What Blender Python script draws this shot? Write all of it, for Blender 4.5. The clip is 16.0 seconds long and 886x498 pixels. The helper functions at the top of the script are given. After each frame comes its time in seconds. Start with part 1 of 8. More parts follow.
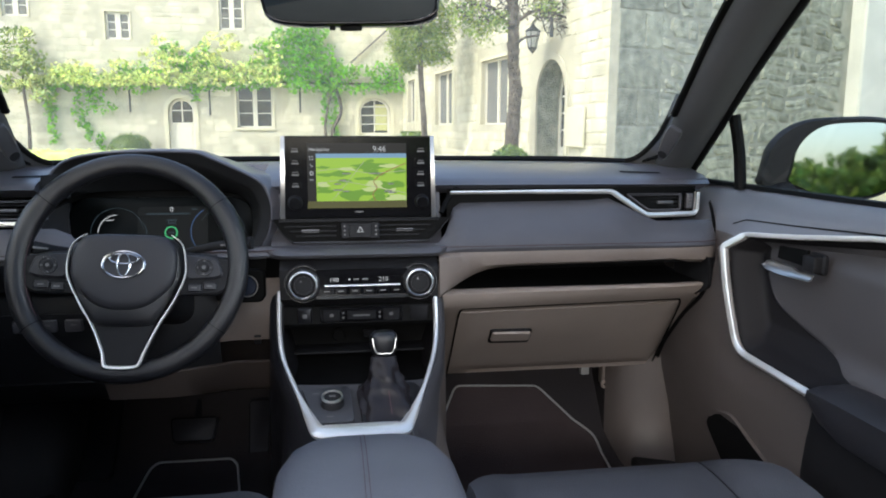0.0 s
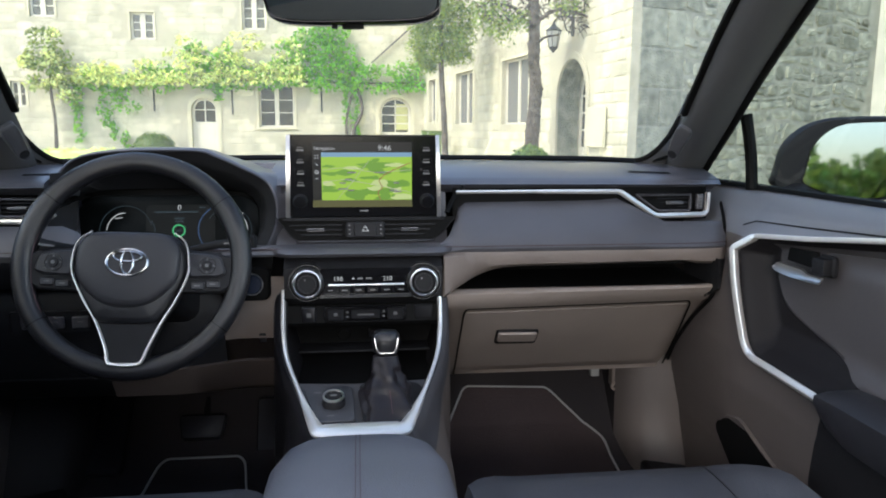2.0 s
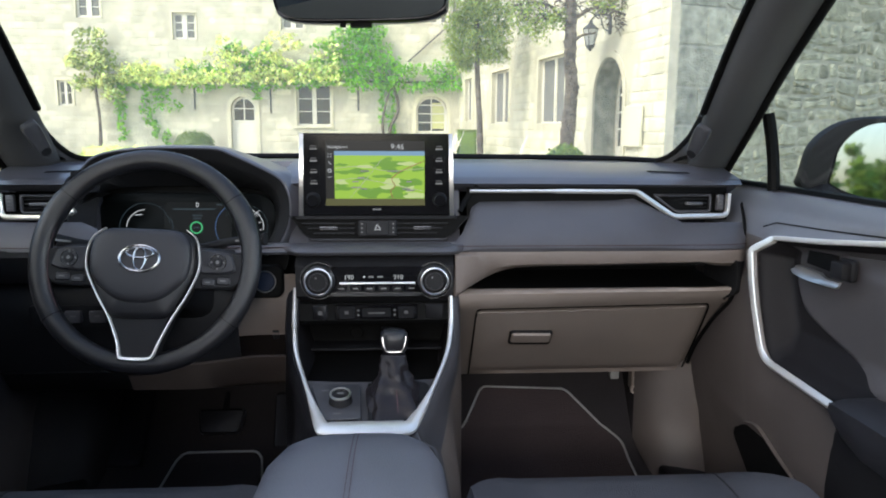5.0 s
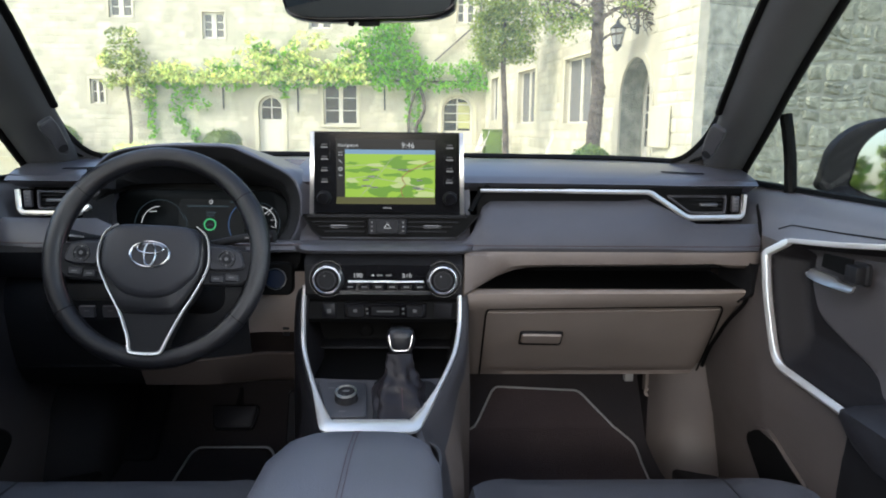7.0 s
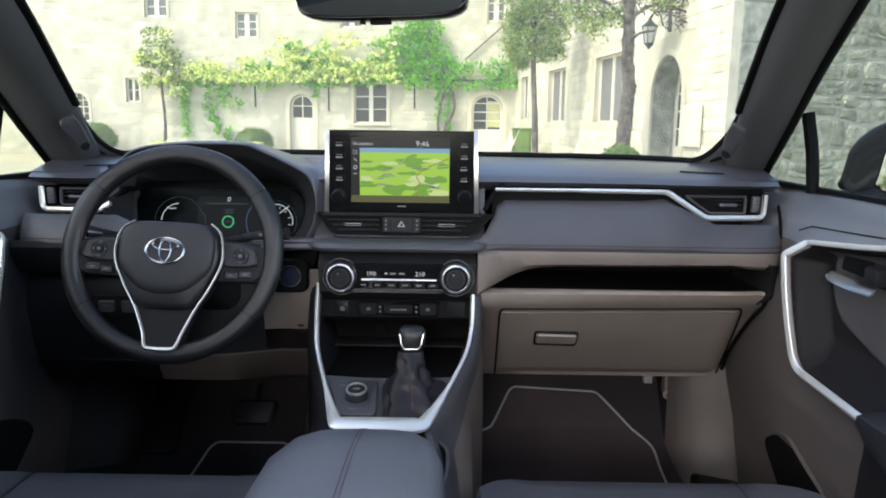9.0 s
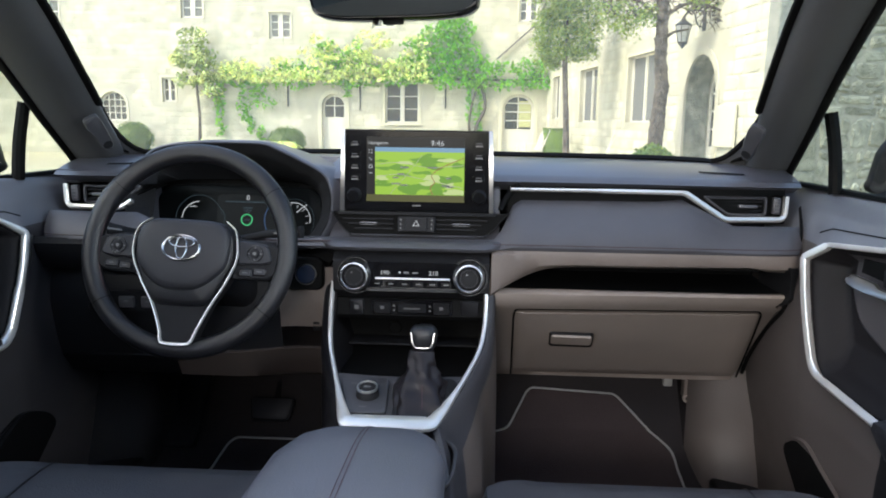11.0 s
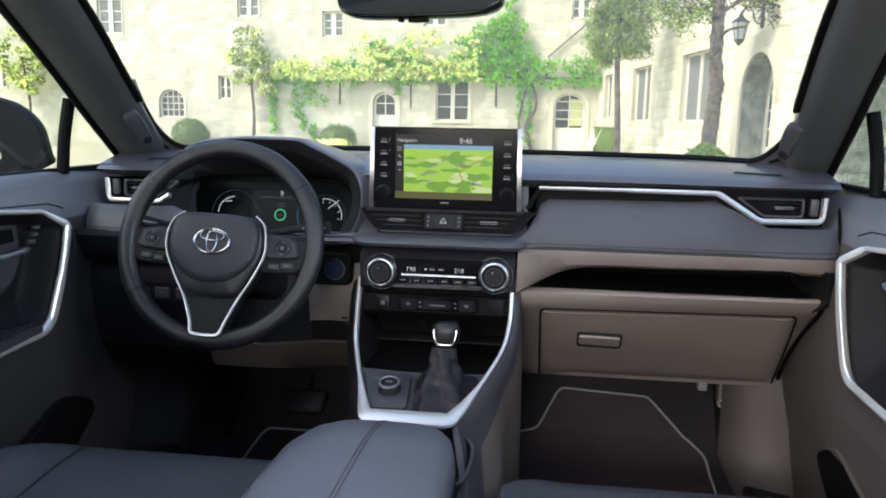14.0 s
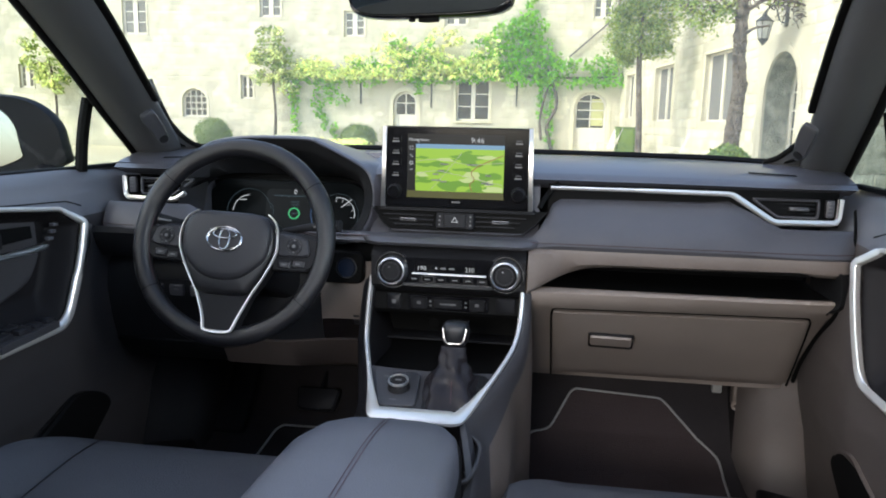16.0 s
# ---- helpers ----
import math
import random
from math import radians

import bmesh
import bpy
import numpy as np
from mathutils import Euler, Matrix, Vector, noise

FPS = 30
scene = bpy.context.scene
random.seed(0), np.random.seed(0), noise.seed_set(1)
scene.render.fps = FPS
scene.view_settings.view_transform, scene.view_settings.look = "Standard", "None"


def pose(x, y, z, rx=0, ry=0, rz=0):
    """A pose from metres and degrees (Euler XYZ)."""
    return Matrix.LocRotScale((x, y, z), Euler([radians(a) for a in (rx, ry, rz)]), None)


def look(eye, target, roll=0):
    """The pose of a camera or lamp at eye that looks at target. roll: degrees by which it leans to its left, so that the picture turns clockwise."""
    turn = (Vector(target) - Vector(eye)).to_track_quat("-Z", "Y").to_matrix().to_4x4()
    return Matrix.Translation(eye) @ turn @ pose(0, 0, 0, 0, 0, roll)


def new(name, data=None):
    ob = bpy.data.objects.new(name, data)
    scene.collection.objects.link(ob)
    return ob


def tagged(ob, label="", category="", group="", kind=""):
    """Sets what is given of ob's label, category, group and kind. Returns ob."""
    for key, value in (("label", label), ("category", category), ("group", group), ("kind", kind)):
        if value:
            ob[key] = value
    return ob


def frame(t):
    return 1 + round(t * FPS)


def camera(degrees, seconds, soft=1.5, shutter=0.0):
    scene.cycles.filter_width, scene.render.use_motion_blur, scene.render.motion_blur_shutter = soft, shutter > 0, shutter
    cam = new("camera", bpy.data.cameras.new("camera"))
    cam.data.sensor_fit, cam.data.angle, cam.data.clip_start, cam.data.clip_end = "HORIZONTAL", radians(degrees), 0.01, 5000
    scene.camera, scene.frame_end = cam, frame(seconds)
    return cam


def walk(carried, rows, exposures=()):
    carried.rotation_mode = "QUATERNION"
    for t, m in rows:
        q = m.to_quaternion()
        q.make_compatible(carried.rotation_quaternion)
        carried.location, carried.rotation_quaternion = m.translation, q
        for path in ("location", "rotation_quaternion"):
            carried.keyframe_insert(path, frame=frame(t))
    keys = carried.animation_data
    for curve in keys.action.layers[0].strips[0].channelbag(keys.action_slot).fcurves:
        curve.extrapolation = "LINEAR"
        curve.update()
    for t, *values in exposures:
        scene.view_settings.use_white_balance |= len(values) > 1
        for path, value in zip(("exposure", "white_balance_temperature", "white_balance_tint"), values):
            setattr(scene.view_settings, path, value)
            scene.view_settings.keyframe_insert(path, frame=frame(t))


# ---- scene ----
cam = camera(62.2, 16.0, soft=1.9)
PATH = [
    (0, (-0.038, -1.425, 1.185), (0.245, 0.529, 0.864), 0.1),
    (0.5, (-0.03, -1.424, 1.185), (0.238, 0.532, 0.864), 0.1),
    (1, (-0.023, -1.424, 1.185), (0.231, 0.534, 0.863), 0.1),
    (1.5, (-0.015, -1.423, 1.184), (0.225, 0.536, 0.863), 0.1),
    (2, (-0.008, -1.422, 1.184), (0.219, 0.539, 0.862), 0.2),
    (2.5, (0.0, -1.422, 1.184), (0.211, 0.541, 0.861), 0.2),
    (3, (0.007, -1.422, 1.184), (0.203, 0.542, 0.861), 0.3),
    (3.5, (0.015, -1.421, 1.184), (0.195, 0.544, 0.86), 0.3),
    (4, (0.022, -1.421, 1.184), (0.186, 0.545, 0.86), 0.3),
    (6.5, (0.059, -1.419, 1.184), (0.137, 0.553, 0.857), 0.5),
    (7, (0.066, -1.419, 1.183), (0.127, 0.554, 0.856), 0.6),
    (7.5, (0.074, -1.418, 1.184), (0.114, 0.554, 0.855), 0.6),
    (8, (0.08, -1.418, 1.183), (0.103, 0.555, 0.854), 0.7),
    (8.5, (0.088, -1.417, 1.183), (0.09, 0.555, 0.853), 0.7),
    (9, (0.095, -1.417, 1.183), (0.076, 0.555, 0.852), 0.7),
    (11.5, (0.132, -1.417, 1.183), (0.009, 0.551, 0.849), 0.9),
    (12, (0.138, -1.416, 1.183), (-0.006, 0.55, 0.847), 1.0),
    (12.5, (0.146, -1.417, 1.183), (-0.021, 0.547, 0.846), 1.0),
    (13, (0.152, -1.416, 1.183), (-0.037, 0.546, 0.845), 1.1),
    (13.5, (0.159, -1.417, 1.183), (-0.053, 0.543, 0.844), 1.1),
    (14, (0.167, -1.417, 1.183), (-0.068, 0.54, 0.843), 1.1),
    (14.5, (0.174, -1.417, 1.184), (-0.084, 0.537, 0.842), 1.2),
    (15, (0.179, -1.418, 1.184), (-0.094, 0.534, 0.842), 1.2),
    (15.5, (0.182, -1.417, 1.183), (-0.1, 0.533, 0.841), 1.2),
    (16, (0.184, -1.418, 1.183), (-0.105, 0.532, 0.841), 1.2),
]
EXPOSURE = 1.5
walk(cam, [(t, look(eye, target, roll)) for t, eye, target, roll in PATH], exposures=((0, EXPOSURE - 0.07), (8, EXPOSURE), (16, EXPOSURE + 0.05)))

# ---- world and sun ----
SUN_AZ, SUN_EL = radians(218), radians(48)      # direction to the sun, counted from +x towards +y
world = bpy.data.worlds.new("world")
scene.world = world
world.use_nodes = True
wn = world.node_tree
sky = wn.nodes.new("ShaderNodeTexSky")
sky.sky_type = "NISHITA"
sky.sun_disc = False
sky.sun_elevation = SUN_EL
sky.sun_rotation = math.pi / 2 - SUN_AZ
sky.dust_density = 2.0
bg = wn.nodes["Background"]
bg.inputs["Strength"].default_value = 0.165
wn.links.new(sky.outputs["Color"], bg.inputs["Color"])
sun_data = bpy.data.lights.new("sun", "SUN")
sun_data.energy, sun_data.angle, sun_data.color = 0.96, radians(0.6), (1.0, 0.96, 0.78)
sun = new("sun", sun_data)
to_sun = Vector((math.cos(SUN_AZ) * math.cos(SUN_EL), math.sin(SUN_AZ) * math.cos(SUN_EL), math.sin(SUN_EL)))
sun.matrix_world = look(to_sun * 60, (0, 0, 0))

# unseen fill lamp added at the rear window to brighten glovebox and footwell
rear_fill = bpy.data.lights.new("rear_fill_lamp", "AREA")
rear_fill.shape, rear_fill.size, rear_fill.size_y, rear_fill.energy, rear_fill.color = "RECTANGLE", 0.70, 0.22, 9.8, (1.0, 0.95, 0.90)
tail = new("rear_fill_lamp", rear_fill)
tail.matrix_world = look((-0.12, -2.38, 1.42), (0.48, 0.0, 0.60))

# narrow fill lamp added at the passenger's window to lift the driver's door
side_fill = bpy.data.lights.new("side_fill_lamp", "AREA")
side_fill.shape, side_fill.size, side_fill.size_y, side_fill.energy, side_fill.color = "RECTANGLE", 0.55, 0.30, 0.8, (0.92, 0.97, 1.0)
side_fill.spread = radians(75)
side_lamp = new("side_fill_lamp", side_fill)
side_lamp.matrix_world = look((0.80, -0.95, 1.34), (-0.75, -0.28, 1.06))


# ---- materials ----
def node_mat(name):
    m = bpy.data.materials.new(name)
    m.use_nodes = True
    return m, m.node_tree, m.node_tree.nodes["Principled BSDF"]


def surface(name, col, rough=0.6, metal=0.0, grain=0.0, grain_scale=600.0, blotch=0.12, blotch_scale=9.0, spec=0.5, rand=0.0, coat=0.0, wear=0.1):
    """Base colour with two scales of variation, fine relief and uneven gloss."""
    m, nt, b = node_mat(name)
    tc = nt.nodes.new("ShaderNodeTexCoord")
    n1 = nt.nodes.new("ShaderNodeTexNoise")
    n1.inputs["Scale"].default_value, n1.inputs["Detail"].default_value = blotch_scale, 6
    nt.links.new(tc.outputs["Object"], n1.inputs["Vector"])
    n2 = nt.nodes.new("ShaderNodeTexNoise")
    n2.inputs["Scale"].default_value, n2.inputs["Detail"].default_value = grain_scale * 0.3, 3
    nt.links.new(tc.outputs["Object"], n2.inputs["Vector"])
    add = nt.nodes.new("ShaderNodeMath")
    add.operation = "MULTIPLY_ADD"
    add.inputs[1].default_value = 0.35
    nt.links.new(n2.outputs["Fac"], add.inputs[0])
    nt.links.new(n1.outputs["Fac"], add.inputs[2])
    ramp = nt.nodes.new("ShaderNodeMapRange")
    ramp.inputs["From Min"].default_value, ramp.inputs["From Max"].default_value = 0.4, 1.0
    ramp.inputs["To Min"].default_value, ramp.inputs["To Max"].default_value = 1 - blotch, 1 + blotch
    nt.links.new(add.outputs[0], ramp.inputs["Value"])
    last = ramp.outputs[0]
    if rand:
        oi = nt.nodes.new("ShaderNodeObjectInfo")
        isl = nt.nodes.new("ShaderNodeNewGeometry")
        s = nt.nodes.new("ShaderNodeMath")
        s.operation = "ADD"
        nt.links.new(oi.outputs["Random"], s.inputs[0])
        nt.links.new(isl.outputs["Random Per Island"], s.inputs[1])
        f = nt.nodes.new("ShaderNodeMath")
        f.operation = "FRACT"
        nt.links.new(s.outputs[0], f.inputs[0])
        mr = nt.nodes.new("ShaderNodeMapRange")
        mr.inputs["To Min"].default_value, mr.inputs["To Max"].default_value = 1 - rand, 1 + rand
        nt.links.new(f.outputs[0], mr.inputs["Value"])
        mu = nt.nodes.new("ShaderNodeMath")
        mu.operation = "MULTIPLY"
        nt.links.new(last, mu.inputs[0])
        nt.links.new(mr.outputs[0], mu.inputs[1])
        last = mu.outputs[0]
    vm = nt.nodes.new("ShaderNodeVectorMath")
    vm.operation = "SCALE"
    vm.inputs[0].default_value = col
    nt.links.new(last, vm.inputs["Scale"])
    nt.links.new(vm.outputs[0], b.inputs["Base Color"])
    b.inputs["Metallic"].default_value = metal
    b.inputs["Specular IOR Level"].default_value = spec
    rr = nt.nodes.new("ShaderNodeMapRange")
    rr.inputs["To Min"].default_value, rr.inputs["To Max"].default_value = max(0.02, rough - wear), min(1.0, rough + wear)
    nt.links.new(n1.outputs["Fac"], rr.inputs["Value"])
    nt.links.new(rr.outputs[0], b.inputs["Roughness"])
    if coat:
        b.inputs["Coat Weight"].default_value = coat
        b.inputs["Coat Roughness"].default_value = 0.05
    if grain:
        vo = nt.nodes.new("ShaderNodeTexVoronoi")
        vo.inputs["Scale"].default_value = grain_scale
        nt.links.new(tc.outputs["Object"], vo.inputs["Vector"])
        bp = nt.nodes.new("ShaderNodeBump")
        bp.inputs["Strength"].default_value = grain
        bp.inputs["Distance"].default_value = 0.6 / grain_scale
        nt.links.new(vo.outputs["Distance"], bp.inputs["Height"])
        nt.links.new(bp.outputs[0], b.inputs["Normal"])
    return m


def glow(name, col, strength):
    m, nt, b = node_mat(name)
    b.inputs["Base Color"].default_value = (0.01, 0.01, 0.01, 1)
    b.inputs["Roughness"].default_value = 0.35
    b.inputs["Specular IOR Level"].default_value = 0.12
    b.inputs["Emission Color"].default_value = (*col, 1)
    b.inputs["Emission Strength"].default_value = strength
    return m


def clear_glass(name, tint=(0.97, 0.985, 0.975), gloss=1.0, veil=0.0):
    m, nt, b = node_mat(name)
    nt.nodes.remove(b)
    out = nt.nodes["Material Output"]
    tr = nt.nodes.new("ShaderNodeBsdfTransparent")
    tr.inputs["Color"].default_value = (*tint, 1)
    gl = nt.nodes.new("ShaderNodeBsdfGlossy")
    gl.inputs["Roughness"].default_value = 0.02
    lw = nt.nodes.new("ShaderNodeLayerWeight")
    lw.inputs["Blend"].default_value = 0.5
    pw = nt.nodes.new("ShaderNodeMath")
    pw.operation = "POWER"
    pw.inputs[1].default_value = 5.0
    nt.links.new(lw.outputs["Facing"], pw.inputs[0])
    mu = nt.nodes.new("ShaderNodeMath")
    mu.operation = "MULTIPLY_ADD"
    mu.inputs[1].default_value, mu.inputs[2].default_value = 0.35 * gloss, 0.02 * gloss
    nt.links.new(pw.outputs[0], mu.inputs[0])
    mx = nt.nodes.new("ShaderNodeMixShader")
    nt.links.new(mu.outputs[0], mx.inputs["Fac"])
    nt.links.new(tr.outputs[0], mx.inputs[1])
    nt.links.new(gl.outputs[0], mx.inputs[2])
    last = mx.outputs[0]
    if veil:
        # thin translucent layer that imitates the glare haze on the glass
        tl = nt.nodes.new("ShaderNodeBsdfTranslucent")
        tl.inputs["Color"].default_value = (0.9, 0.9, 0.74, 1)
        nz = nt.nodes.new("ShaderNodeTexNoise")
        nz.inputs["Scale"].default_value = 5.0
        mr = nt.nodes.new("ShaderNodeMapRange")
        mr.inputs["To Min"].default_value, mr.inputs["To Max"].default_value = veil * 0.6, veil * 1.4
        nt.links.new(nz.outputs["Fac"], mr.inputs["Value"])
        m2 = nt.nodes.new("ShaderNodeMixShader")
        nt.links.new(mr.outputs[0], m2.inputs["Fac"])
        nt.links.new(last, m2.inputs[1])
        nt.links.new(tl.outputs[0], m2.inputs[2])
        last = m2.outputs[0]
    nt.links.new(last, out.inputs["Surface"])
    return m


def leaf_mat(name, col, trans=0.45):
    m, nt, b = node_mat(name)
    out = nt.nodes["Material Output"]
    geo = nt.nodes.new("ShaderNodeNewGeometry")
    mr = nt.nodes.new("ShaderNodeMapRange")
    mr.inputs["To Min"].default_value, mr.inputs["To Max"].default_value = 0.5, 1.5
    wn2 = nt.nodes.new("ShaderNodeTexWhiteNoise")
    wn2.noise_dimensions = "1D"
    nt.links.new(geo.outputs["Random Per Island"], wn2.inputs["W"])
    nt.links.new(wn2.outputs["Value"], mr.inputs["Value"])
    tone = nt.nodes.new("ShaderNodeMix")
    tone.data_type = "RGBA"
    tone.inputs["A"].default_value = (*col, 1)
    tone.inputs["B"].default_value = (min(0.95, col[0] * 1.5 + 0.06), min(0.95, col[1] * 1.15 + 0.03), col[2] * 0.9, 1)
    nt.links.new(geo.outputs["Random Per Island"], tone.inputs["Factor"])
    vm = nt.nodes.new("ShaderNodeVectorMath")
    vm.operation = "SCALE"
    nt.links.new(tone.outputs["Result"], vm.inputs[0])
    nt.links.new(mr.outputs[0], vm.inputs["Scale"])
    nt.links.new(vm.outputs[0], b.inputs["Base Color"])
    b.inputs["Roughness"].default_value = 0.5
    tl = nt.nodes.new("ShaderNodeBsdfTranslucent")
    nt.links.new(vm.outputs[0], tl.inputs["Color"])
    mx = nt.nodes.new("ShaderNodeMixShader")
    mx.inputs["Fac"].default_value = trans
    nt.links.new(b.outputs[0], mx.inputs[1])
    nt.links.new(tl.outputs[0], mx.inputs[2])
    nt.links.new(mx.outputs[0], out.inputs["Surface"])
    return m


M_PAD = surface("soft_grey_leatherette", (0.074, 0.072, 0.080), 0.40, grain=0.22, grain_scale=700)
M_TOP = surface("top_pad_leatherette", (0.080, 0.080, 0.094), 0.30, grain=0.0, grain_scale=700, spec=1.0, blotch=0.06, blotch_scale=4.0, wear=0.03)
M_TAUPE = surface("taupe_plastic", (0.285, 0.237, 0.205), 0.45, grain=0.35, grain_scale=900)
# taupe again for the band, darkened to offset the light it catches
M_TAUPE_DIM = surface("dimmed_taupe_leatherette", (0.178, 0.145, 0.125), 0.55, grain=0.4, grain_scale=600)
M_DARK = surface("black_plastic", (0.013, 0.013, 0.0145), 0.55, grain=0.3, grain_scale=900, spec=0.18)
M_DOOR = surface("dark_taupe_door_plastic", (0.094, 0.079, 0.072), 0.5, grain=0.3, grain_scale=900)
# copy of the door plastic for the driver's side, darkened for shade
M_DOOR_SHADED = surface("shaded_door_plastic", (0.042, 0.038, 0.039), 0.5, grain=0.3, grain_scale=900)
M_PILLAR = surface("pillar_textile", (0.064, 0.065, 0.069), 0.70, grain=0.3, grain_scale=1200)
M_HEAD = surface("roof_lining", (0.10, 0.10, 0.098), 0.9, grain=0.3, grain_scale=900)
M_FLANK = surface("dark_grey_door_plastic", (0.046, 0.046, 0.052), 0.5, grain=0.3, grain_scale=900)
M_KNEE_SHADED = surface("shaded_taupe_knee_plastic", (0.070, 0.054, 0.047), 0.5, grain=0.3, grain_scale=900)
M_SIDE = surface("dark_grey_console_plastic", (0.050, 0.048, 0.052), 0.45, grain=0.3, grain_scale=800)
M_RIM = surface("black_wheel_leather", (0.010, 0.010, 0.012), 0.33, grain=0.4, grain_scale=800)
M_COVER = surface("dark_grey_wheel_cover", (0.021, 0.021, 0.025), 0.46, grain=0.35, grain_scale=900, spec=0.4)
M_LINING = surface("hood_lining_plastic", (0.012, 0.012, 0.013), 0.6, grain=0.3, grain_scale=900, spec=0.15)
M_TUNNEL = surface("brown_tunnel_plastic", (0.145, 0.114, 0.095), 0.5, grain=0.35, grain_scale=800)
M_KNOB = surface("satin_knob_silver", (0.62, 0.62, 0.63), 0.30, metal=1.0, blotch=0.05, wear=0.05)
M_GLOSS = surface("gloss_black", (0.006, 0.006, 0.007), 0.10, wear=0.04, blotch=0.05, spec=0.35)
M_SATIN = surface("satin_silver", (0.88, 0.86, 0.82), 0.30, metal=0.66, blotch=0.05, wear=0.06)
M_ALU = surface("brushed_grey_metal", (0.36, 0.36, 0.355), 0.34, metal=1.0, blotch=0.06)
M_CHROME = surface("chrome", (0.50, 0.50, 0.51), 0.20, metal=1.0, blotch=0.03, wear=0.05)
M_FRAME = surface("brushed_screen_frame", (0.70, 0.69, 0.66), 0.32, metal=1.0, blotch=0.05, wear=0.05)
# door top lightened and blued, sky light put into its colour
M_DOORTOP_LIT = surface("skylit_door_top", (0.160, 0.166, 0.190), 0.38, grain=0.15, grain_scale=700, blotch=0.06, blotch_scale=4.0)
M_INSERT = surface("door_insert_leatherette", (0.068, 0.062, 0.064), 0.45, grain=0.3, grain_scale=700)
M_KICK = surface("taupe_kick_plastic", (0.130, 0.110, 0.098), 0.50, grain=0.2, grain_scale=900)
M_SEAT = surface("seat_leather", (0.060, 0.062, 0.071), 0.44, grain=0.35, grain_scale=450)
M_ARM = surface("armrest_leather", (0.106, 0.110, 0.129), 0.42, grain=0.3, grain_scale=550)
M_CARPET = surface("black_carpet", (0.036, 0.032, 0.033), 0.95, grain=1.0, grain_scale=500, spec=0.1)
M_MAT = surface("floor_mat_textile", (0.062, 0.048, 0.048), 0.95, grain=1.0, grain_scale=420, spec=0.1)
M_PIPING = surface("mat_piping", (0.33, 0.33, 0.32), 0.7, grain=0.4, grain_scale=700)
M_SEAM = surface("dark_seam_thread", (0.055, 0.030, 0.030), 0.7)
M_STITCH = surface("red_thread", (0.075, 0.036, 0.042), 0.7)
# near black for dark plastic and for recesses, whose shade is in the colour
M_RECESS = surface("dark_plastic_recess_shade", (0.012, 0.011, 0.012), 0.55, grain=0.3, grain_scale=900, spec=0.14)
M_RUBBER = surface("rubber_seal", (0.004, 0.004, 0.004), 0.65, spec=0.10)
M_BOOT = surface("black_boot_leather", (0.013, 0.011, 0.013), 0.38, grain=0.3, grain_scale=600, spec=0.3)
M_GAUGE = surface("smoked_gauge_lens", (0.004, 0.005, 0.005), 0.3, spec=0.06, blotch=0.05)
M_BODY = surface("body_paint", (0.05, 0.055, 0.06), 0.25, coat=0.6, blotch=0.05)
M_MIRROR = surface("mirror_silver", (0.42, 0.48, 0.53), 0.03, metal=1.0, blotch=0.0, wear=0.01)
M_GLASS = clear_glass("car_glass")
M_SCREEN = clear_glass("windscreen_glass", veil=0.05)
M_SIDEGLASS = clear_glass("side_glass", (0.90, 0.93, 0.91))
M_WHITE = glow("white_lettering", (0.9, 0.95, 1.0), 0.2)
M_GREY_T = surface("grey_print", (0.13, 0.13, 0.13), 0.5)
M_DIM = surface("dim_print", (0.055, 0.055, 0.055), 0.5)
M_TAB = surface("grey_vent_tab", (0.13, 0.13, 0.14), 0.4, metal=0.4)


# ---- mesh helpers ----
def part(name, bm, material, parent=None, label="", smooth=40):
    """Links a bmesh as one mesh object under a thing or a part."""
    me = bpy.data.meshes.new(name)
    bmesh.ops.recalc_face_normals(bm, faces=bm.faces)
    if smooth:
        lim = radians(smooth)
        for f in bm.faces:
            f.smooth = True
        for e in bm.edges:
            if len(e.link_faces) == 2 and e.calc_face_angle(0) > lim:
                e.smooth = False
    bm.to_mesh(me)
    bm.free()
    me.materials.append(material)
    ob = new(name, me)
    if parent is not None:
        ob.parent = parent
    if label:
        ob["label"] = label
    return ob


def thing(name, label, category, m=None, group="", kind=""):
    ob = new(name)
    ob.empty_display_size = 0.05
    if m is not None:
        ob.matrix_basis = m
    return tagged(ob, label, category, group, kind)


def loft(sections, closed=False, caps=False, bm=None):
    """Joins rows of points (all of one length) by faces; closed: each row is a ring."""
    bm = bm or bmesh.new()
    rows = [[bm.verts.new(p) for p in s] for s in sections]
    n = len(rows[0])
    for a, b in zip(rows, rows[1:]):
        for i in range(n if closed else n - 1):
            j = (i + 1) % n
            bm.faces.new((a[i], a[j], b[j], b[i]))
    if caps and closed:
        bm.faces.new(rows[0])
        bm.faces.new(rows[-1])
    return bm


def thick(bm, d):
    """Gives an open sheet thickness d along its normals."""
    bmesh.ops.recalc_face_normals(bm, faces=bm.faces)
    bmesh.ops.solidify(bm, geom=bm.faces[:], thickness=d)
    return bm


def box(x0, x1, y0, y1, z0, z1, bevel=0.0, seg=2, bm=None):
    bm = bm or bmesh.new()
    geom = bmesh.ops.create_cube(bm, size=1.0)["verts"]
    for v in geom:
        v.co = Vector(((x0 + x1) / 2 + v.co.x * (x1 - x0), (y0 + y1) / 2 + v.co.y * (y1 - y0), (z0 + z1) / 2 + v.co.z * (z1 - z0)))
    if bevel:
        es = list({e for v in geom for e in v.link_edges})
        bmesh.ops.bevel(bm, geom=es, offset=bevel, segments=seg, profile=0.5, affect="EDGES")
    return bm


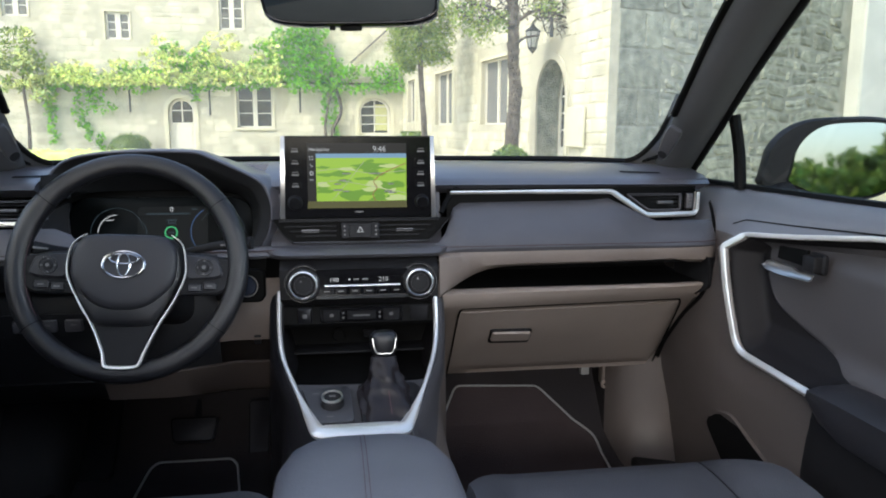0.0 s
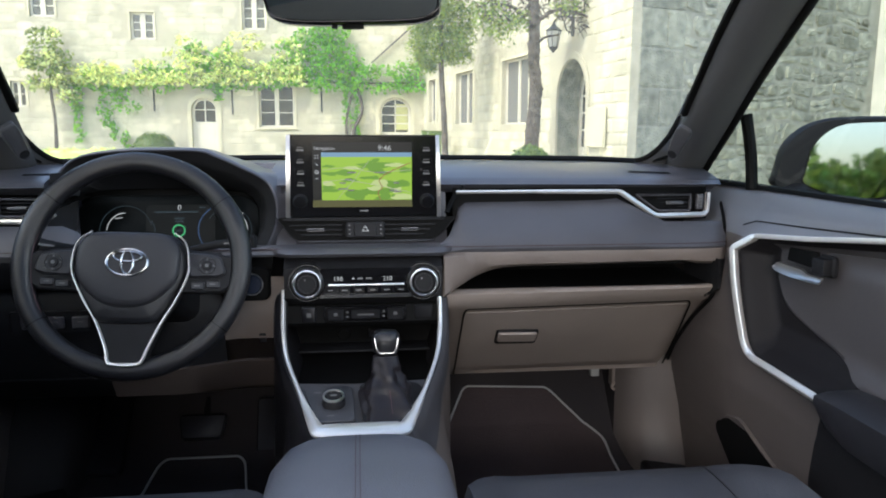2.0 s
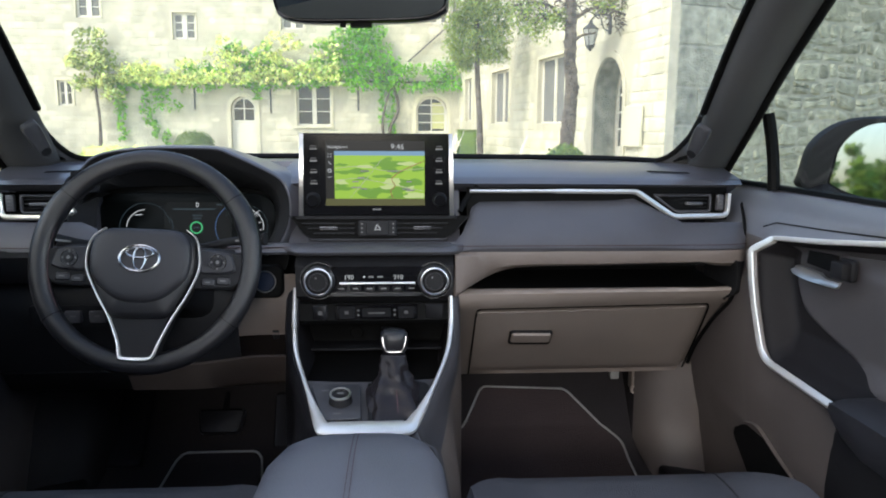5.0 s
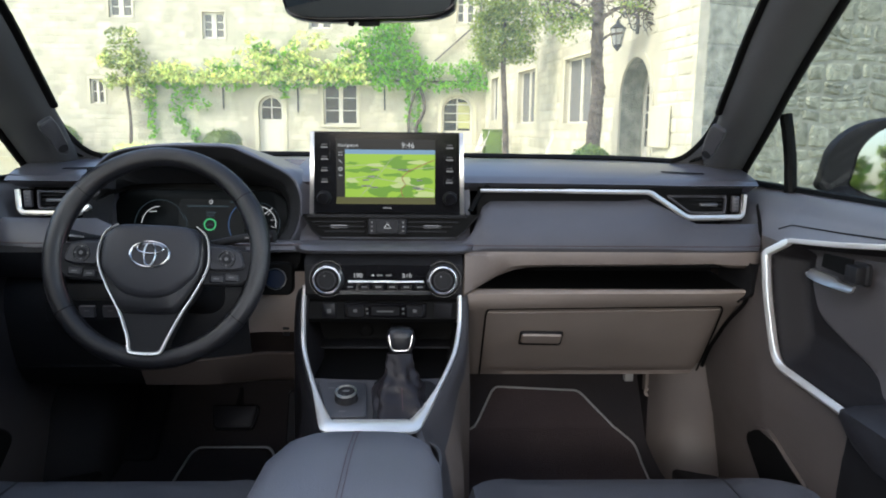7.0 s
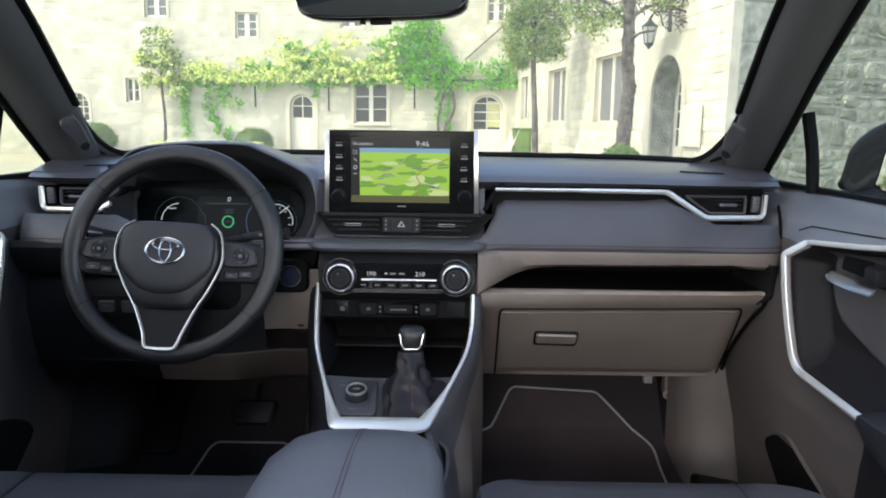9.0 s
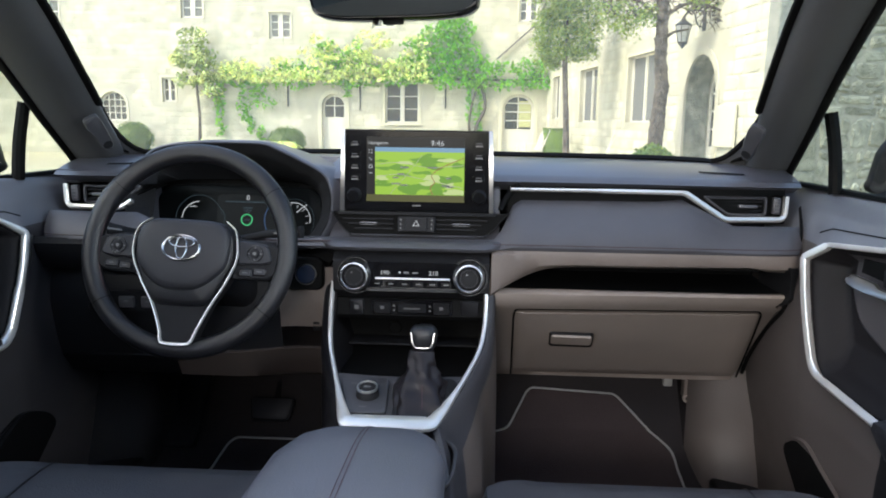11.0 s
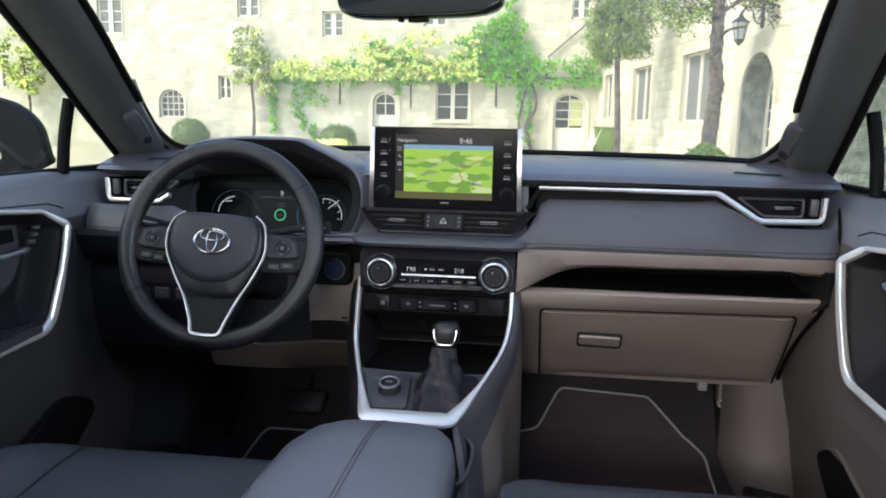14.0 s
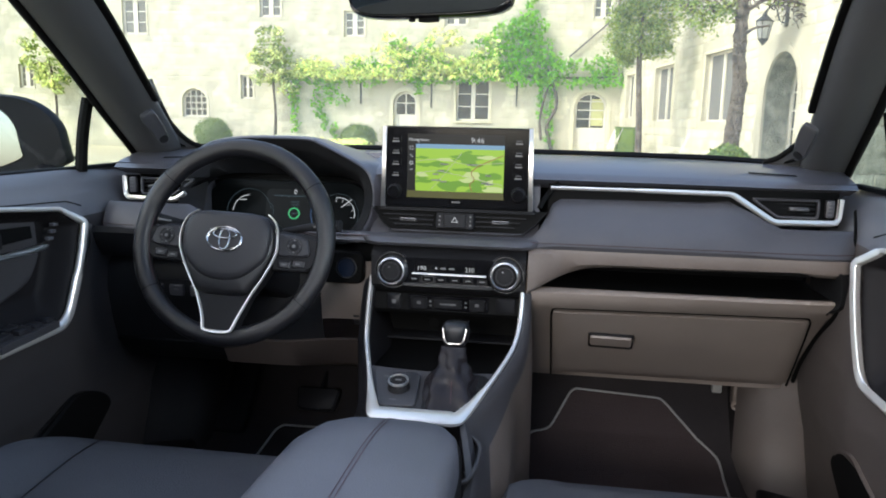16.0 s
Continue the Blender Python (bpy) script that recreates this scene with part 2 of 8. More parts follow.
def smooth_path(pts, n=8, closed=False):
    """A Catmull-Rom curve through the points."""
    p = [Vector(q) for q in pts]
    m = len(p)
    out = []
    for i in range(m if closed else m - 1):
        a, b, c, d = (p[(i - 1) % m], p[i], p[(i + 1) % m], p[(i + 2) % m]) if closed else (p[max(i - 1, 0)], p[i], p[i + 1], p[min(i + 2, m - 1)])
        for k in range(n):
            t = k / n
            out.append(0.5 * (2 * b + (c - a) * t + (2 * a - 5 * b + 4 * c - d) * t * t + (3 * b - a - 3 * c + d) * t ** 3))
    if not closed:
        out.append(p[-1])
    return out


def round_path(pts, r, n=4):
    """A polyline whose corners are rounded by r."""
    p = [Vector(q) for q in pts]
    out = [p[0]]
    for a, b, c in zip(p, p[1:], p[2:]):
        u, w = a - b, c - b
        k = min(r, u.length * 0.45, w.length * 0.45)
        s, e = b + u.normalized() * k, b + w.normalized() * k
        for i in range(n + 1):
            t = i / n
            out.append((1 - t) ** 2 * s + 2 * t * (1 - t) * b + t * t * e)
    out.append(p[-1])
    return out


def sweep(path, across, depth, normal, closed=False, bm=None, seg=8, power=2.6):
    """A bar of rounded section along a path: across wide, depth deep along the normal (a vector or a function of the index)."""
    p = [Vector(q) for q in path]
    rings = []
    for i, q in enumerate(p):
        if closed:
            t = (p[(i + 1) % len(p)] - p[i - 1]).normalized()
        else:
            t = (p[min(i + 1, len(p) - 1)] - p[max(i - 1, 0)]).normalized()
        nn = Vector(normal(i) if callable(normal) else normal)
        nn = (nn - t * nn.dot(t)).normalized()
        s = t.cross(nn)
        a = across(i) if callable(across) else across
        ring = []
        for k in range(seg):
            th = 2 * math.pi * (k + 0.5) / seg
            c, d = math.cos(th), math.sin(th)
            ring.append(q + s * (a / 2) * math.copysign(abs(c) ** (2 / power), c) + nn * (depth / 2) * math.copysign(abs(d) ** (2 / power), d))
        rings.append(ring)
    if closed:
        rings.append(rings[0])
        bm = loft(rings, closed=True, bm=bm)
        bmesh.ops.remove_doubles(bm, verts=bm.verts, dist=1e-6)
        return bm
    return loft(rings, closed=True, caps=True, bm=bm)


def disc(r, h, m=None, seg=40, bevel=0.0, r2=None, bm=None):
    """A short cylinder along local z from 0 to h, its front edge bevelled."""
    bm = bm or bmesh.new()
    r2 = r if r2 is None else r2
    prof = [(r, 0), (r2, h - bevel), (r2 - bevel, h)] if bevel else [(r, 0), (r2, h)]
    rings = [[Vector((a * math.cos(2 * math.pi * k / seg), a * math.sin(2 * math.pi * k / seg), z)) for k in range(seg)] for a, z in prof]
    if m is not None:
        rings = [[m @ q for q in s] for s in rings]
    return loft(rings, closed=True, caps=True, bm=bm)


def ring(r0, r1, h, m=None, seg=48, bm=None):
    """A flat ring with rounded front along local z."""
    bm = bm or bmesh.new()
    mid, half = (r0 + r1) / 2, (r1 - r0) / 2
    prof = [(r0, 0), (r0, h * 0.5), (mid - half * 0.5, h), (mid + half * 0.5, h), (r1, h * 0.5), (r1, 0)]
    secs = []
    for k in range(seg + 1):
        th = 2 * math.pi * k / seg
        secs.append([Vector((a * math.cos(th), a * math.sin(th), z)) for a, z in prof])
    if m is not None:
        secs = [[m @ q for q in s] for s in secs]
    loft(secs, closed=True, bm=bm)
    bmesh.ops.remove_doubles(bm, verts=bm.verts, dist=1e-6)
    return bm


def prism(outline, m, h, bevel=0.0, bm=None):
    """A plate with a 2D outline in the local xy plane, from 0 to h along local z, placed by m."""
    bm = bm or bmesh.new()
    c = sum((Vector((p[0], p[1], 0)) for p in outline), Vector()) / len(outline)
    lay = [(1.0, 0.0), (1.0, h - bevel)] + ([(None, h)] if bevel else [])
    secs = []
    for s, z in lay:
        row = []
        for p in outline:
            q = Vector((p[0], p[1], 0))
            if s is None:
                d = q - c
                q = c + d * max(0.0, (d.length - bevel * 1.2) / max(d.length, 1e-9))
            row.append(m @ Vector((q.x, q.y, z)))
        secs.append(row)
    return loft(secs, closed=True, caps=True, bm=bm)


def rrect(w, h, r, n=5, cx=0.0, cy=0.0):
    out = []
    for sx, sy, a0 in ((1, 1, 0), (-1, 1, 90), (-1, -1, 180), (1, -1, 270)):
        for k in range(n + 1):
            a = radians(a0 + 90 * k / n)
            out.append((cx + sx * (w / 2 - r) + r * math.cos(a), cy + sy * (h / 2 - r) + r * math.sin(a)))
    return out


def facing(x, y, z, tilt=0.0, turn=0.0):
    """A local frame on a panel that looks back at the cabin: local x right, local y up, local z towards the cabin; tilt leans its top forward."""
    return Matrix.Translation((x, y, z)) @ Matrix.Rotation(radians(turn), 4, "Z") @ Matrix.Rotation(radians(90 - tilt), 4, "X")


def text_mesh(name, body, size, m, material, parent, align="LEFT"):
    cu = bpy.data.curves.new(name, "FONT")
    cu.body, cu.size, cu.extrude, cu.align_x, cu.resolution_u = body, size, 0.0002, align, 2
    tmp = bpy.data.objects.new(name, cu)
    me = bpy.data.meshes.new_from_object(tmp)
    bpy.data.objects.remove(tmp)
    bpy.data.curves.remove(cu)
    me.transform(m)
    me.materials.append(material)
    ob = new(name, me)
    ob.parent = parent
    return ob


def lerp_table(rows, x):
    """Linear look-up in rows of (x, value)."""
    if x <= rows[0][0]:
        return rows[0][1]
    for (a, u), (b, w) in zip(rows, rows[1:]):
        if x <= b:
            return u + (w - u) * (x - a) / (b - a)
    return rows[-1][1]


def steps(a, b, n):
    return [a + (b - a) * i / n for i in range(n + 1)]


# ---- cabin structure ----
def floor_z(y):
    return lerp_table(((0.16, 0.36), (0.30, 0.44), (0.45, 0.60), (0.56, 0.78)), y)


def build_shell():
    ys = [-2.3, -1.2, -0.6, 0.0, 0.16, 0.22, 0.30, 0.38, 0.45, 0.50, 0.56]
    bm = thick(loft([[(x, y, floor_z(y)) for y in ys] for x in steps(-0.80, 0.80, 8)]), 0.03)
    tagged(part("floor", bm, M_CARPET), "black carpet floor of the car's footwells", "floor", kind="structure")
    bm = thick(loft([[(x, 0.56, z) for z in steps(0.76, 1.08, 4)] for x in (-0.80, 0, 0.80)]), 0.03)
    tagged(part("wall_firewall", bm, M_DARK), "dark bulkhead ahead of the footwells", "wall", kind="structure")
    # roof with a glass panel added to let sky light into the cabin
    roof = thing("ceiling", "dark cloth roof lining with an added glass light opening", "ceiling", kind="structure")
    xs = [-0.66, -0.42, 0.42, 0.66]
    yss = [-0.52, -0.80, -1.95, -2.35]

    def rz(x, y):
        return 1.60 - 0.06 * (x / 0.66) ** 2 - 0.35 * max(0.0, y + 0.95) ** 2 - 0.06 * max(0.0, -y - 1.6)
    bm = bmesh.new()
    for i in range(3):
        for j in range(3):
            if i == 1 and j == 1:
                continue
            loft([[(x, y, rz(x, y)) for y in steps(yss[j], yss[j + 1], 4)] for x in steps(xs[i], xs[i + 1], 4)], bm=bm)
    bmesh.ops.remove_doubles(bm, verts=bm.verts, dist=1e-5)
    part("lining", thick(bm, 0.03), M_HEAD, roof)
    g = part("added_roof_pane", thick(loft([[(x, y, rz(x, y) + 0.012) for y in steps(yss[1], yss[2], 4)] for x in steps(xs[1], xs[2], 4)]), 0.004), M_GLASS, roof)
    g.visible_shadow = False
    # body sides behind the front doors, tailgate and cowl
    for s, nm in ((-1, "wall_left"), (1, "wall_right")):
        bm = box(s * 0.74, s * 0.82, -2.4, -0.84, 0.30, 0.40, 0.01)
        box(s * 0.765, s * 0.815, -2.4, -0.93, 0.39, 1.04, 0.01, bm=bm)
        box(s * 0.76, s * 0.82, -0.94, -0.80, 0.30, 1.04, 0.01, bm=bm)
        box(s * 0.74, s * 0.80, -0.92, -0.80, 1.03, 1.56, 0.01, bm=bm)
        box(s * 0.70, s * 0.78, -1.90, -1.78, 1.03, 1.56, 0.01, bm=bm)
        box(s * 0.66, s * 0.74, -2.36, -0.60, 1.53, 1.57, 0.01, bm=bm)
        box(s * 0.78, s * 0.82, 0.14, 0.80, 0.30, 1.06, 0.01, bm=bm)
        tagged(part(nm, bm, M_DARK), "dark body side and rear pillars of the cabin", "wall", kind="structure")
    bm = box(-0.80, 0.80, -2.44, -2.40, 0.30, 1.10, 0.01)
    box(-0.70, 0.70, -2.40, -2.36, 1.52, 1.58, 0.01, bm=bm)
    tagged(part("wall_rear", bm, M_DARK), "dark tailgate below the rear window", "wall", kind="structure")
    # black glass border along the dashboard and round the lower corners
    half = [(0.662, 0.030, 1.172), (0.668, 0.080, 1.142), (0.658, 0.130, 1.124), (0.620, 0.165, 1.1165), (0.50, 0.215, 1.1195), (0.25, 0.250, 1.1205), (0.0, 0.255, 1.121)]
    edge = smooth_path(half + [(-a, b, c) for a, b, c in half[-2::-1]], 5)
    tagged(part("glass_border", sweep(edge, 0.016, 0.008, (0, -0.5, 0.86), seg=6), M_RUBBER), "black border of the windscreen along the dashboard", "trim", kind="structure")
    # windscreen
    bm = loft([[(x, 0.72 - 0.26 * (x / 0.70) ** 2 * 1.0, 1.075 + 0.015 * (1 - (x / 0.7) ** 2)), (x * 0.91, -0.50 - 0.10 * (x / 0.70) ** 2, 1.575 - 0.04 * (x / 0.7) ** 2)] for x in steps(-0.74, 0.74, 12)])
    w = part("windscreen", thick(bm, 0.004), M_SCREEN)
    w.visible_shadow = False
    tagged(w, "clear curved windscreen of the car", "windscreen", kind="structure")


PILLAR_IN = [(0.690, 0.225, 1.066), (0.668, 0.142, 1.117), (0.640, 0.020, 1.188), (0.612, -0.115, 1.270), (0.588, -0.266, 1.372), (0.560, -0.50, 1.505), (0.545, -0.66, 1.56)]
PILLAR_OUT = [(0.778, 0.235, 1.050), (0.757, 0.140, 1.100), (0.727, -0.020, 1.190), (0.697, -0.175, 1.280), (0.672, -0.345, 1.378), (0.640, -0.56, 1.495), (0.630, -0.70, 1.54)]


def build_pillar(s):
    """Front roof pillar with its cloth cover, seal and tweeter cover."""
    p = thing("roof_pillar", "dark grey cloth-covered front pillar beside the windscreen", "pillar", group="front pillars", kind="structure")
    inn, out = smooth_path(PILLAR_IN, 5), smooth_path(PILLAR_OUT, 5)
    if s < 0:
        inn = [q - Vector((0.020, 0, 0)) for q in inn]
    secs = []
    for a, b in zip(inn, out):
        d = b - a
        bulge = Vector((-0.45, -0.75, -0.35)).normalized()
        row = []
        for k, (u, h) in enumerate(((0, -0.02), (0.0, 0.004), (0.08, 0.018), (0.3, 0.032), (0.55, 0.034), (0.8, 0.022), (0.94, 0.010), (1.0, -0.004), (1.0, -0.04), (0.5, -0.03))):
            q = a + d * u + bulge * h
            row.append((s * q.x, q.y, q.z))
        secs.append(row)
    part("pillar_cover", loft(secs, closed=True, caps=True), M_PILLAR, p)
    # black frit edge along the glass
    part("glass_seal", sweep([(s * (q.x - 0.004), q.y - 0.002, q.z - 0.004) for q in inn if q.z > 1.205], 0.016, 0.012, (0, -1, -0.3)), M_RUBBER, p)
    part("door_seal", sweep([(s * (q.x + 0.001), q.y + 0.004, q.z - 0.006) for q in out], 0.014, 0.018, (-s, -0.5, 0)), M_RUBBER, p)
    # flared foot of the cover round the lower corner of the glass
    foot = smooth_path([(0.712, 0.14, 1.262), (0.697, 0.14, 1.226), (0.684, 0.14, 1.198), (0.670, 0.14, 1.172), (0.658, 0.14, 1.157), (0.646, 0.14, 1.144), (0.634, 0.145, 1.132), (0.620, 0.15, 1.1225), (0.600, 0.155, 1.116)], 3)
    part("pillar_foot", thick(loft([[(s * q.x, q.y, q.z), (s * (q.x * 0.5 + 0.375), q.y - 0.004, q.z * 0.5 + 0.55), (s * 0.755, q.y + 0.01, q.z - 0.10)] for q in foot]), 0.005), M_PILLAR, p)
    part("glass_seal", sweep([(s * q.x, q.y - 0.004, q.z) for q in foot], 0.011, 0.008, (0, -1, 0)), M_RUBBER, p)
    # tweeter cover: a flat rounded teardrop that hugs the cover
    a, b = Vector((0.632, 0.048, 1.112)), Vector((0.620, -0.082, 1.213))
    if s < 0:
        a, b = a - Vector((0.012, 0, 0)), b - Vector((0.004, 0, 0))
    ax = (b - a).normalized()
    nn = Vector((-0.62, -0.72, -0.25))
    nn = (nn - ax * nn.dot(ax)).normalized()
    sd = ax.cross(nn)
    m = Matrix((( sd.x, ax.x, nn.x, 0), (sd.y, ax.y, nn.y, 0), (sd.z, ax.z, nn.z, 0), (0, 0, 0, 1)))
    c = (a + b) / 2
    m.translation = c
    out2 = []
    for k in range(28):
        th = 2 * math.pi * k / 28
        u, w = math.cos(th), math.sin(th)
        half = 0.0155 if w > 0 else 0.0135
        pw = 0.35 if w > 0 else 0.9
        out2.append((half * math.copysign(abs(u) ** pw, u), 0.050 * math.copysign(abs(w) ** pw, w)))
    fl = Matrix.Diagonal((s, 1, 1, 1))
    tw = part("tweeter_cover", prism(out2, fl @ m @ Matrix.Translation((0, 0, 0.004)), 0.010, 0.003), M_FLANK, p, "dark grey plastic tweeter cover")
    part("grille", disc(0.0095, 0.0006, fl @ m @ Matrix.Translation((0, -0.030, 0.014)), 24, 0.0002), M_DARK, tw)
    return p


# ---- dashboard ----
def dash_top(x, y):
    """Height of the top pad."""
    c = lerp_table(((-0.012, 1.079), (0.0, 1.088), (0.03, 1.097), (0.08, 1.107), (0.14, 1.114), (0.22, 1.116), (0.35, 1.108), (0.60, 1.085), (0.74, 1.07)), y)
    return c - 0.004 * (x / 0.7) ** 2


def end_pull(x):
    """How far the front of the dashboard draws back at its ends."""
    return 0.012 * max(0.0, (abs(x) - 0.60) / 0.112) ** 2 + 0.030 * max(0.0, (abs(x) - 0.688) / 0.026) ** 2


def build_dashboard():
    d = thing("dashboard", "dark grey padded dashboard with taupe lower half and silver trim", "dashboard")
    # top pad
    ys = [-0.012, -0.006, 0.0, 0.012, 0.03, 0.05, 0.08, 0.11, 0.14, 0.18, 0.22, 0.28, 0.35, 0.5, 0.62, 0.70]
    bm = bmesh.new()
    for xa, xb, y_min in ((-0.735, -0.578, -1.0), (-0.578, -0.176, 0.125), (-0.176, 0.735, -1.0)):
      secs = []
      for x in steps(xa, xb, max(4, round((xb - xa) / 0.03))):
        pull = 0.03 * max(0.0, (abs(x) - 0.6) / 0.135) ** 2
        row = [(x, 0.030 + pull, 1.060), (x, -0.004 + pull, 1.0735)]
        for y in ys:
            yy = min(y, 0.70 - 0.30 * (x / 0.735) ** 2 + 0.02) + pull
            row.append((x, yy, dash_top(x, y)))
        if y_min > 0:
            row = [(x, 0.125 + 0.001 * k, 1.09 + 0.0015 * k) if q[1] < y_min else q for k, q in enumerate(row)]
        secs.append(row)
      loft(secs, bm=bm)
    part("top_pad", thick(bm, 0.012), M_TOP, d)
    # passenger and driver padded panels under the trim
    topz = ((-0.71, 1.010), (-0.535, 1.010), (-0.505, 1.000), (-0.480, 0.980), (-0.465, 0.972), (-0.20, 0.972), (-0.165, 0.975), (-0.130, 0.972), (0.130, 0.972), (0.150, 0.978), (0.163, 0.992), (0.174, 1.012), (0.184, 1.034), (0.200, 1.0435), (0.46, 1.0455), (0.505, 1.049), (0.589, 1.007), (0.71, 1.007))
    secs = []
    xs = sorted(set(steps(-0.712, 0.712, 80) + [-0.535, -0.505, -0.48, -0.465, -0.2, -0.165, -0.13, 0.13, 0.15, 0.163, 0.174, 0.184, 0.2, 0.505, 0.589]))
    for x in xs:
        zt = lerp_table(topz, x)
        f = (zt - 0.965) / 0.09
        pull = end_pull(x)
        row = []
        for u, y in ((1.0, -0.004), (0.97, -0.014), (0.85, -0.032), (0.65, -0.056), (0.42, -0.080), (0.22, -0.095), (0.08, -0.101), (0.0, -0.099), (-0.05, -0.094)):
            yy = -0.098 + (y + 0.098) * min(1.0, f * 1.05 + 0.02) if u > 0.1 else y
            row.append((x, yy + pull * (1 - 0.75 * max(0.0, u)), 0.960 + u * max(zt - 0.960, 0.012)))
        secs.append(row)
    part("padded_panel", thick(loft(secs), 0.01), M_PAD, d, "grey leatherette panel with a stitched lower edge")
    part("stitching", sweep([(x, -0.1035 + end_pull(x), 0.9715) for x in steps(-0.70, 0.70, 40)], 0.0016, 0.0016, (0, -1, 0), seg=5), M_SEAM, d, "dark red stitched seam")
    def lip_p(x):
        f = max(0.0, min(1.0, (0.180 - abs(x)) / 0.050))
        return f * f * (3 - 2 * f)
    # core behind the screen and the vents, and the rounded lip over the console
    part("core_panel", thick(loft([[(x, y, z) for y, z in ((0.02, 1.07), (-0.004, 1.064), (-0.012, 1.04), (-0.022, 1.0), (-0.036, 0.982), (-0.066, 0.970))] for x in steps(-0.160, 0.160, 12)]), 0.006), M_PAD, d)
    part("console_lip", thick(loft([[(x, y, z) for y, z in ((-0.068, 0.974), (-0.086 - 0.018 * lip_p(x), 0.9735), (-0.086 - 0.034 * lip_p(x), 0.970), (-0.084 - 0.043 * lip_p(x), 0.965), (-0.080 - 0.042 * lip_p(x), 0.959), (-0.076 - 0.030 * lip_p(x), 0.955), (-0.07, 0.953))] for x in steps(-0.235, 0.185, 42)]), 0.004), M_PAD, d)
    # taupe band and its curl down to the console
    zb = ((0.146, 0.878), (0.156, 0.884), (0.168, 0.891), (0.186, 0.900), (0.204, 0.908), (0.222, 0.916), (0.242, 0.923), (0.264, 0.927), (0.300, 0.929), (0.450, 0.931), (0.614, 0.935), (0.630, 0.932), (0.645, 0.928), (0.680, 0.926), (0.712, 0.922))
    secs = []
    for x in sorted(set(steps(0.146, 0.712, 50) + [a for a, _ in zb])):
        b = lerp_table(zb, x)
        pull = end_pull(x)
        lift = 0.018 * max(0.0, 1 - (x - 0.146) / 0.06)
        secs.append([(x, y + pull - lift * k, z) for y, z, k in ((-0.090, 0.9605, 0), (-0.0990, 0.9600, 0), (-0.101, 0.953, 0.6), (-0.096, 0.940 * 0.6 + b * 0.4, 1.2), (-0.087, b + 0.006, 1.8), (-0.080, b, 1.8), (-0.060, b - 0.001, 1.8))])
    part("lower_band", thick(loft(secs), 0.006), M_TAUPE_DIM, d, "taupe band below the padded panel")
    secs = [[(x, y + 0.0, z) for y, z in ((-0.090, 0.966), (-0.098, 0.9655), (-0.105, 0.955), (-0.100, 0.930), (-0.085, 0.905), (-0.05, 0.90))] for x in steps(-0.712, -0.25, 24)]
    part("lower_band", thick(loft(secs), 0.006), M_DARK, d)
    # open shelf over the glovebox
    bm = loft([[(x, y, z) for y, z in ((-0.066, 0.930), (0.10, 0.926), (0.11, 0.90), (0.10, 0.884), (-0.072, 0.880))] for x in steps(0.158, 0.682, 4)])
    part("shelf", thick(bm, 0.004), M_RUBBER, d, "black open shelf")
    # rounded end wall of the shelf, level with the end of the dashboard
    secs = []
    for f in steps(0, 1, 14):
        z = 0.938 - 0.080 * f
        x0 = 0.680 - 0.006 * abs(2 * f - 1) ** 3
        row = [(x0 - 0.004, 0.04, z), (x0 - 0.001, -0.030, z), (x0, -0.070, z)]
        for x in steps(x0 + 0.004, 0.714, 8):
            row.append((x, -0.1035 + end_pull(x) + 0.004 * math.sin(math.pi * f) + 2.0 * max(0.0, 0.878 - z), z))
        secs.append(row)
    part("shelf_end", thick(loft(secs), 0.003), M_LINING, d, "dark brown end of the shelf")
    # black plate behind the silver strip, standing in for the shadow under the pad
    part("trim_shadow", thick(loft([[(x, y + 0.030 * max(0.0, (abs(x) - 0.6) / 0.135) ** 2, z) for y, z in ((0.004, 1.080), (0.004, 1.040), (-0.004, 1.005))] for x in steps(0.176, 0.705, 14)]), 0.003), M_RUBBER, d)
    # lip and glovebox surround
    def glove_y(z):
        return -0.066 + (0.839 - z) * 1.17
    secs = []
    for x in steps(0.146, 0.722, 30):
        g = 0.032 * (x - 0.196) / 0.457 * 1.0
        end = end_pull(x)
        secs.append([(x, y + g * k + end * (1 - 0.7 * k), z) for y, z, k in ((-0.070, 0.8845, 0), (-0.090, 0.8850, 0.2), (-0.098, 0.880, 0.4), (-0.096, 0.870, 0.6), (-0.082, 0.852, 0.8), (glove_y(0.839) + 0.008, 0.839, 1), (glove_y(0.74) + 0.008, 0.74, 0.8), (glove_y(0.655) + 0.008, 0.655, 0.2), (0.175, 0.632, 0), (0.20, 0.626, 0), (0.46, 0.640, 0))])
    part("glovebox_surround", thick(loft(secs), 0.006), M_TAUPE, d)
    secs = []
    for u in steps(0, 1, 26):
        row = []
        for k, z in enumerate((0.8385, 0.8365, 0.81, 0.78, 0.74, 0.70, 0.67, 0.648, 0.645)):
            f = (0.838 - z) / 0.193
            xl, xr = 0.193 + 0.008 * f, 0.657 + 0.030 * f
            if k in (0, 8):
                xl, xr = xl + 0.006, xr - 0.008
            x = xl + (xr - xl) * u
            g = 0.032 * (x - 0.196) / 0.457 * (1 - 0.8 * f)
            edge = 0.004 if (u in (0.0, 1.0) or k in (0, 8)) else -0.003 - 0.006 * math.sin(math.pi * f)
            row.append((x, glove_y(z) + g + edge, z - 0.0015))
        secs.append(row)
    lid = part("glovebox_lid", thick(loft(secs), 0.004), M_TAUPE, d, "closed taupe glovebox lid")
    m = facing(0.309, 0.009, 0.764, -49.5, -3)
    part("latch_recess", prism(rrect(0.086, 0.056, 0.006), m @ Matrix.Translation((0, 0, -0.004)), 0.007, 0.002), M_RECESS, lid)
    part("latch", prism(rrect(0.080, 0.036, 0.005, cy=0.009), m, 0.007, 0.002), M_TAUPE, lid)
